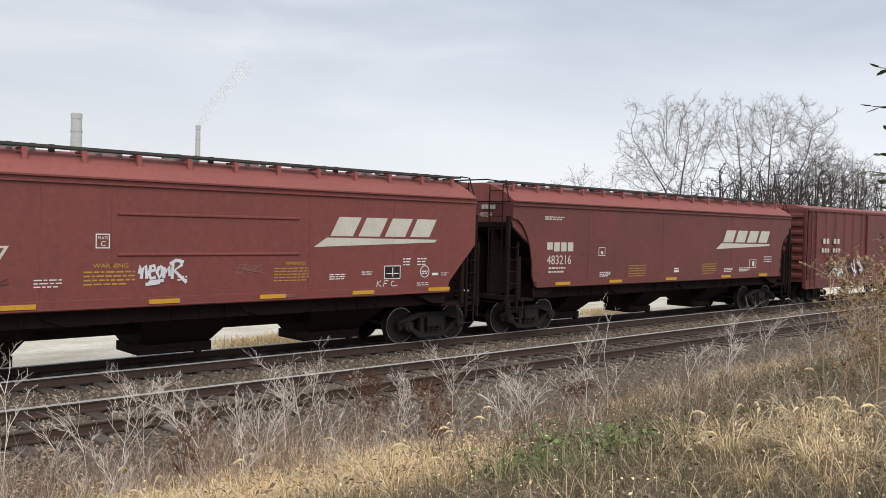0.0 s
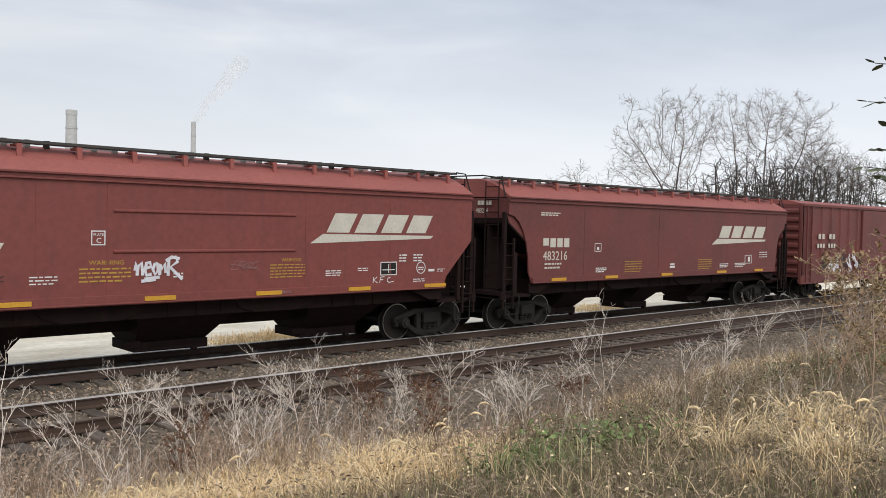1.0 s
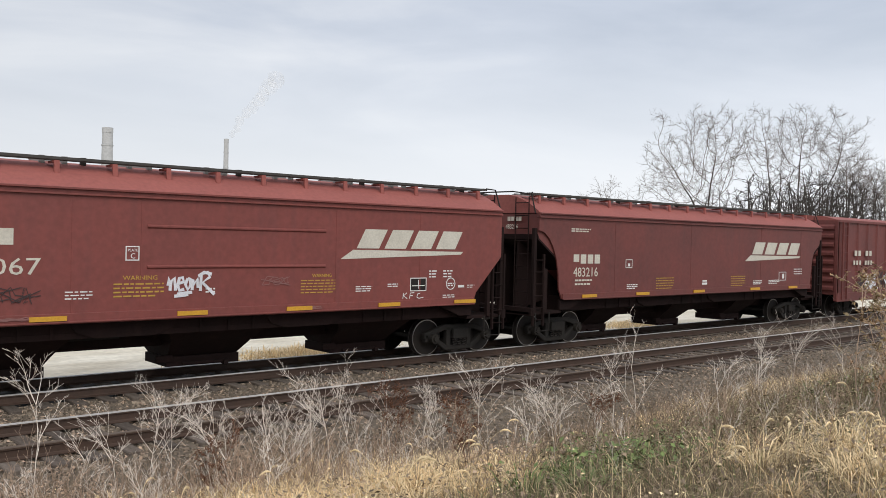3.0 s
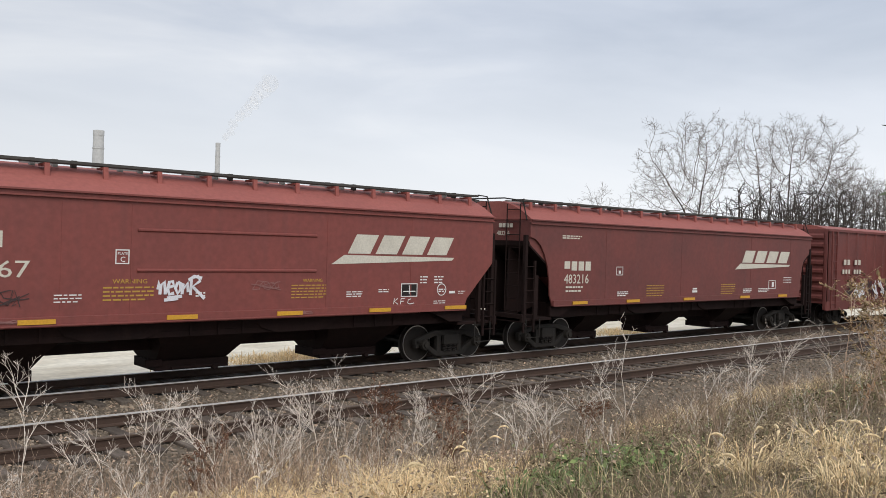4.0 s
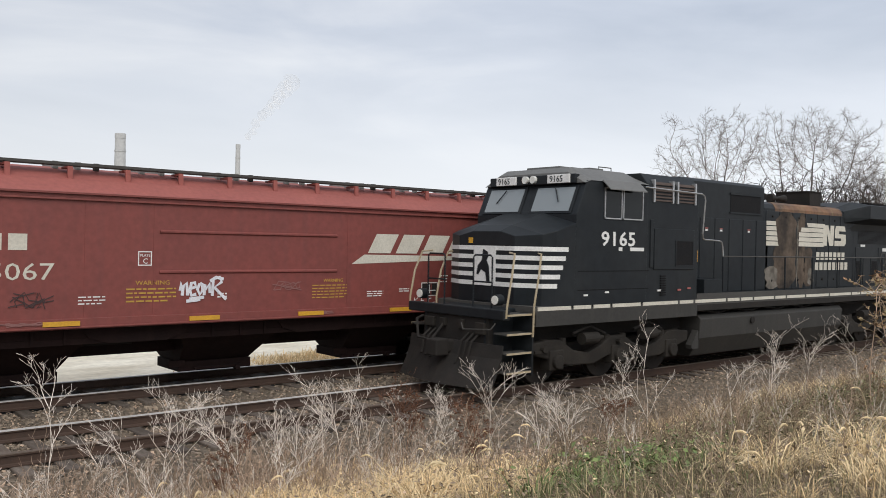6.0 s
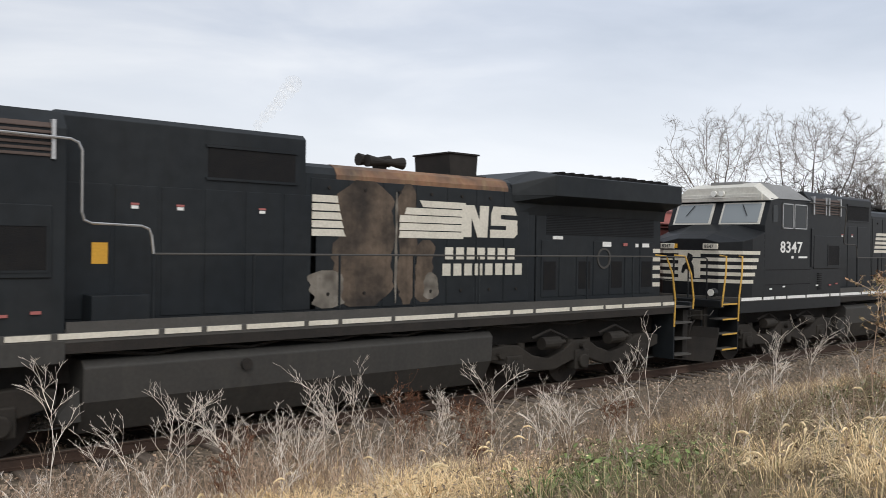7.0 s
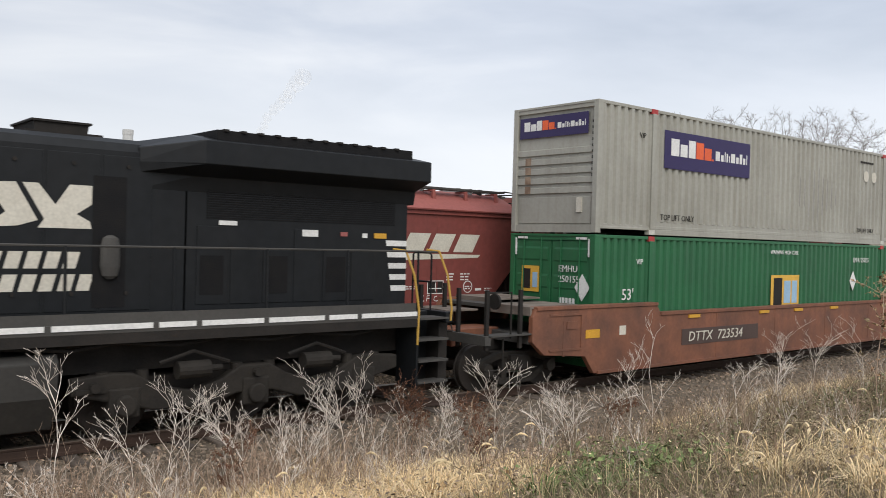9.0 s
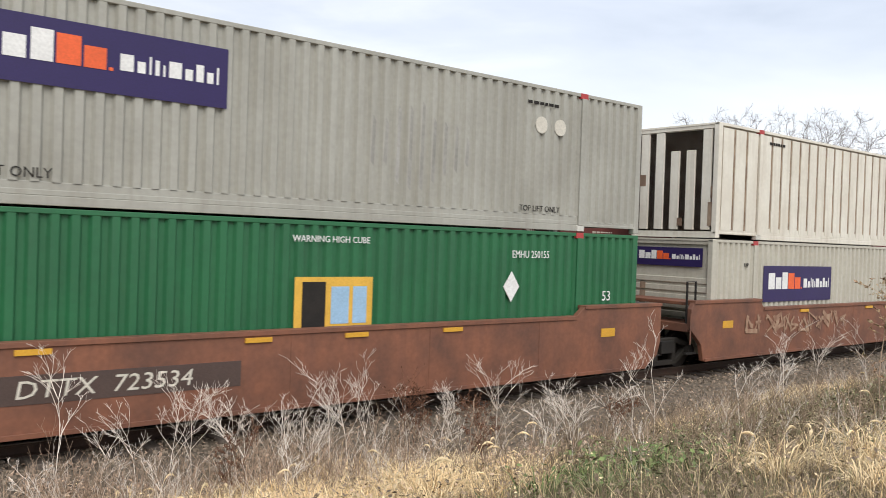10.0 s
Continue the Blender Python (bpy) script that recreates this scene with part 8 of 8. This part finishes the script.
def thicket(n, blobs, h0, h1, m, name, label, seed, thick=0.0034):
    """Many small forked twigs joined as one growth: a stem with a few rising side twigs, themselves forked."""
    rng = random.Random(seed)
    x, y = scatter(n, blobs)
    z = ground_many(x, y)
    V, F = [], []

    def stick(p, q, r0, r1):
        d = (q - p).normalized()
        u = d.cross(Vector((0.37, 0.61, 0.1))).normalized()
        w = d.cross(u)
        b = len(V)
        for c, r in ((p, r0), (q, r1)):
            V.extend([c + r * u, c - r * 0.5 * u + r * 0.87 * w, c - r * 0.5 * u - r * 0.87 * w])
        F.extend([(b + k, b + (k + 1) % 3, b + 3 + (k + 1) % 3, b + 3 + k) for k in range(3)])

    def grow(p, d, l, r, lev):
        q = p
        dd = d
        for s in range(3):
            dd = (dd + Vector((rng.uniform(-1, 1), rng.uniform(-1, 1), rng.uniform(-.3, .5))) * 0.16).normalized()
            nq = q + dd * l / 3
            stick(q, nq, r, r * 0.85)
            q = nq
            if lev < 2:
                for _ in range(rng.choice((1, 2)) if lev == 0 else 1):
                    a = rng.uniform(0, 6.283)
                    grow(q, (dd + Vector((math.cos(a), math.sin(a), 0.1)) * rng.uniform(0.35, 0.8)).normalized(), l * rng.uniform(0.3, 0.5), r * 0.65, lev + 1)

    for i in range(len(x)):
        h = rng.uniform(h0, h1)
        grow(Vector((x[i], y[i], z[i] - 0.03)), Vector((rng.uniform(-.3, .3), rng.uniform(-.3, .3), 1)).normalized(), h, thick, 0)
    return tagged(mesh_of(name, V, F, m), label, "weeds", kind="stuff")


NEAR_TRACK = [(3.2, 10.5, 1.0, 0.6, 2.0), (4.4, 10.0, 1.2, 0.8, 3.0), (5.8, 9.6, 1.3, 0.8, 2.5), (4, 10.6, 1.6, 0.7, 2), (6.3, 10.3, 1.6, 0.8, 2.5), (8.2, 9.6, 1.2, 0.7, 1), (5.5, 8.6, 1.8, 1.3, 2), (2.4, 9.2, 0.8, 1.0, 1.2)]
UP_BANK = [(9.5, 7.2, 1.6, 0.9, 2), (7.4, 6.4, 1.5, 1.2, 2), (12, 7.4, 2.0, 0.9, 2.4), (10.5, 5.6, 2.0, 1.2, 2.6), (15, 8.0, 2.4, 1.2, 2.5), (14, 5.8, 2.5, 1.2, 2.5), (20, 8.6, 3, 1.2, 2.5), (26, 9.2, 4, 1.0, 1.5), (8.0, 4.6, 1.1, 0.8, 2), (13, 5.4, 1.6, 0.7, 1.2)]
thicket(360, NEAR_TRACK, 0.3, 0.7, TWIG_PINK, "twiggy_weeds", "pinkish-brown forked dead weeds tangled beside the track", 41)
thicket(230, NEAR_TRACK, 0.25, 0.65, STALK, "pale_twiggy_weeds", "pale grey forked dead weeds tangled beside the track", 42, 0.0028)
thicket(240, NEAR_TRACK, 0.25, 0.65, BROWN_WEED, "dark_twiggy_weeds", "dark brown forked dead weeds tangled beside the track", 46)
thicket(800, UP_BANK, 0.2, 0.5, BROWN_WEED, "dark_twiggy_weeds", "dark brown forked dead weeds tangled on the bank", 43, 0.003)
thicket(480, UP_BANK, 0.2, 0.52, TWIG_PINK, "twiggy_weeds", "pinkish-brown forked dead weeds tangled on the bank", 44, 0.0027)
thicket(150, UP_BANK, 0.25, 0.55, STALK, "pale_twiggy_weeds", "pale grey forked dead weeds scattered on the bank", 45, 0.0022)

WEEDS = ((3.2, 11.3, 1.65, 0.05), (4.15, 11.1, 1.0, 0), (4.5, 10.9, 1.35, 0), (4.85, 11.0, 1.15, 0.05), (5.35, 10.6, 1.2, -0.15), (5.6, 10.5, 1.3, -0.3), (5.95, 10.7, 1.15, -0.1), (6.5, 10.8, 1.15, 0.0), (6.2, 10.2, 1.2, 0.15),
         (7.2, 10.7, 1.5, 0.0), (7.45, 10.5, 1.4, -0.1), (7.0, 10.9, 1.2, 0.1), (8.5, 10.9, 0.95, -0.2), (9.0, 10.7, 1.0, 0.0), (9.5, 10.9, 0.9, -0.35), (9.2, 9.6, 1.6, -0.05), (9.0, 7.8, 1.2, -0.1), (9.7, 7.0, 1.5, 0.05),
         (12.2, 9.9, 1.1, 0.0), (11.3, 10.3, 1.0, 0.1), (11.0, 9.6, 1.2, -0.2), (13.4, 10.2, 1.3, 0.0), (19.6, 10.5, 1.7, -0.1), (21, 10.4, 1.6, 0.1), (23.5, 10.3, 1.7, 0), (17.5, 10.2, 1.1, 0), (3.6, 11.0, 0.8, 0.2), (2.9, 10.8, 0.7, -0.2), (8.0, 9.4, 0.9, 0.1),
         (6.9, 6.5, 1.0, 0.1), (7.6, 6.6, 0.9, -0.1), (4.6, 8.2, 0.8, 0.2), (3.9, 9.4, 0.9, -0.1), (10.8, 6.4, 1.0, 0.1), (12.4, 6.6, 1.0, -0.1), (14.5, 8.0, 1.1, 0.1), (26, 10.2, 1.7, 0.1), (29, 10.1, 1.8, 0.0))
for i, (x, y, h, ln) in enumerate(WEEDS):
    dead_weed(x, y, h, 100 + i, lean=ln, bushy=0.6 if y < 8 else 1.1 if h > 1.1 else 0.9)
for i, (x, y, h) in enumerate(((8.15, 10.8, 1.25), (8.35, 10.6, 1.0), (9.6, 10.4, 0.95), (11.6, 9.3, 0.9), (5.0, 9.6, 1.0), (7.3, 7.8, 0.9))):
    dead_weed(x, y, h, 300 + i, RUSSET, 0.05, 1.3, "russet dead weed with shrivelled leaves on the bank", 0.035)

# brown-leaved shrubs at the edge of the bank
SHRUBS = ((9.0, 3.25, 1.6, 2, 0.40, 2), (11.6, 4.75, 1.75, 3, 0.5, 3), (12.3, 4.4, 1.9, 4, 0.5, 3), (13.6, 5.1, 1.7, 5, 0.5, 3), (15.5, 5.8, 1.9, 6, 0.6, 4), (17.6, 6.5, 1.9, 9, 0.6, 4), (19.8, 7.3, 2.1, 7, 0.6, 4), (23.0, 8.3, 2.1, 8, 0.6, 4))
for x, y, h, sd, sp, ns in SHRUBS:
    leafy_shrub("shrub", x, y, h, sd, sp, ns, LEAF_TAN, 0.06, "thin shrub with withered russet and olive leaves on the bank", n_leaf=9)


def young_tree():
    """A slender tree whose side twigs carry a few dark leaves."""
    rng = random.Random(31)
    bx, by = 4.62, 0.98
    z0 = ground_z(bx, by) - 0.05
    c = thing("young_tree", "slender young tree with a few dark green leaves on thin twigs", "tree", (bx, by, z0))
    bm = NB()
    tube(bm, [(0, 0, 0), (0.03, -0.02, 1.2), (-0.02, 0.02, 2.2), (0.02, 0.0, 3.2)], 0.035, 7, 0.012)
    part("trunk", bm, BARK, c)
    for tx, ty, tz in ((4.288, 1.666, 3.782), (4.278, 1.69, 3.598), (4.317, 1.60, 3.475), (4.299, 1.65, 3.368), (4.276, 1.697, 3.284), (4.305, 1.63, 3.224), (4.32, 1.6, 3.1)):
        tip = Vector((tx + 0.055 - bx, ty - 0.055 - by, tz - z0))
        root = Vector((0.0, 0.0, tip.z - rng.uniform(0.15, 0.35)))
        mid = root.lerp(tip, 0.5) + Vector((0, 0, rng.uniform(0.02, 0.08)))
        bm = NB()
        tube(bm, [root, mid, tip], 0.006, 5, 0.002)
        tw = part("twig", bm, BARK, c)
        LV, LF = [], []
        along = (tip - mid).normalized()
        for k in range(7):
            f = 0.35 + 0.65 * k / 6
            q = mid.lerp(tip, f)
            side = along.cross(Vector((0, 0, 1))).normalized() * (1 if k % 2 else -1)
            a = (along * 0.6 + side * 0.5 + Vector((rng.uniform(-.3, .3), rng.uniform(-.3, .3), rng.uniform(-.5, .5)))).normalized()
            w = a.cross(Vector((rng.uniform(-.6, .6), rng.uniform(-.6, .6), 1))).normalized()
            s = rng.uniform(0.055, 0.085)
            o = len(LV)
            LV.extend([q, q + a * s * .35 + w * s * .26, q + a * s * .75 + w * s * .18, q + a * s, q + a * s * .75 - w * s * .18, q + a * s * .35 - w * s * .26])
            LF.append((o, o + 1, o + 2, o + 3, o + 4, o + 5))
        mesh_of("leaf_spray", LV, LF, LEAF_DARK, tw)


young_tree()

# ---- ties, piece by piece ----
tie_mesh = bpy.data.meshes.new("tie")
_b = NB()
box(_b, -0.115, 0.115, -1.3, 1.3, -0.36, -0.18)
bmesh.ops.bevel(_b, geom=_b.edges[:], offset=0.012, segments=1, affect="EDGES")
_b.to_mesh(tie_mesh)
_b.free()
tie_mesh.materials.append(TIE)
_r = random.Random(5)
for tr in (track_near, track_far):
    for i in range(112):
        o = new("tie", tie_mesh)
        o.parent = tr
        o.matrix_basis = pose(0.5 + i * 0.535 + _r.uniform(-0.03, 0.03), _r.uniform(-0.05, 0.05), _r.uniform(-0.006, 0.0), 0, 0, _r.uniform(-1.5, 1.5))
    bm = NB()
    for i in range(230):
        x = 0.5 + (112 + i) * 0.535
        box(bm, x - 0.115, x + 0.115, -1.3, 1.3, -0.36, -0.181)
    tagged(part("tie_run", bm, TIE, tr), kind="stuff")


# ---- what moves ----
def train_x(t):
    """x of the leading coupler of the passing train."""
    return -7.52 - 14.685 * (t - 7.5) + 0.0042 * (t - 7.5) ** 2 - 3.45 - 0.055 * max(0.0, t - 8.5) ** 2


def motions():
    times = [i * 0.5 for i in range(21)]
    joint = LEN_A + LEN_B
    stack = 43.92 + 3.45
    for ob, dx, dz in ((loco_a, 0.0, 0), (loco_b, LEN_A, 0), (well_a, stack, 0), (well_b, stack + 19.15, 0),
                       (box_green, stack, 0.305), (box_grey, stack, 3.235), (box_pale, stack + 19.15, 0.305), (box_cream, stack + 19.25, 3.235)):
        walk(ob, [(t, pose(train_x(t) + dx, Y_NEAR, dz)) for t in times])
    steps = [i / FPS for i in range(10 * FPS + 1)]
    for w, at, r in WHEELS:
        walk(w, [(t, pose(*at, 0, math.degrees(train_x(t) / r) % 360.0, 0)) for t in steps])
    for puff, at, drift in PUFFS:
        walk(puff, [(t, pose(at[0] + drift[0] * t, at[1] + drift[1] * t, at[2] + drift[2] * t)) for t in (0.0, 5.0, 10.0)])


motions()
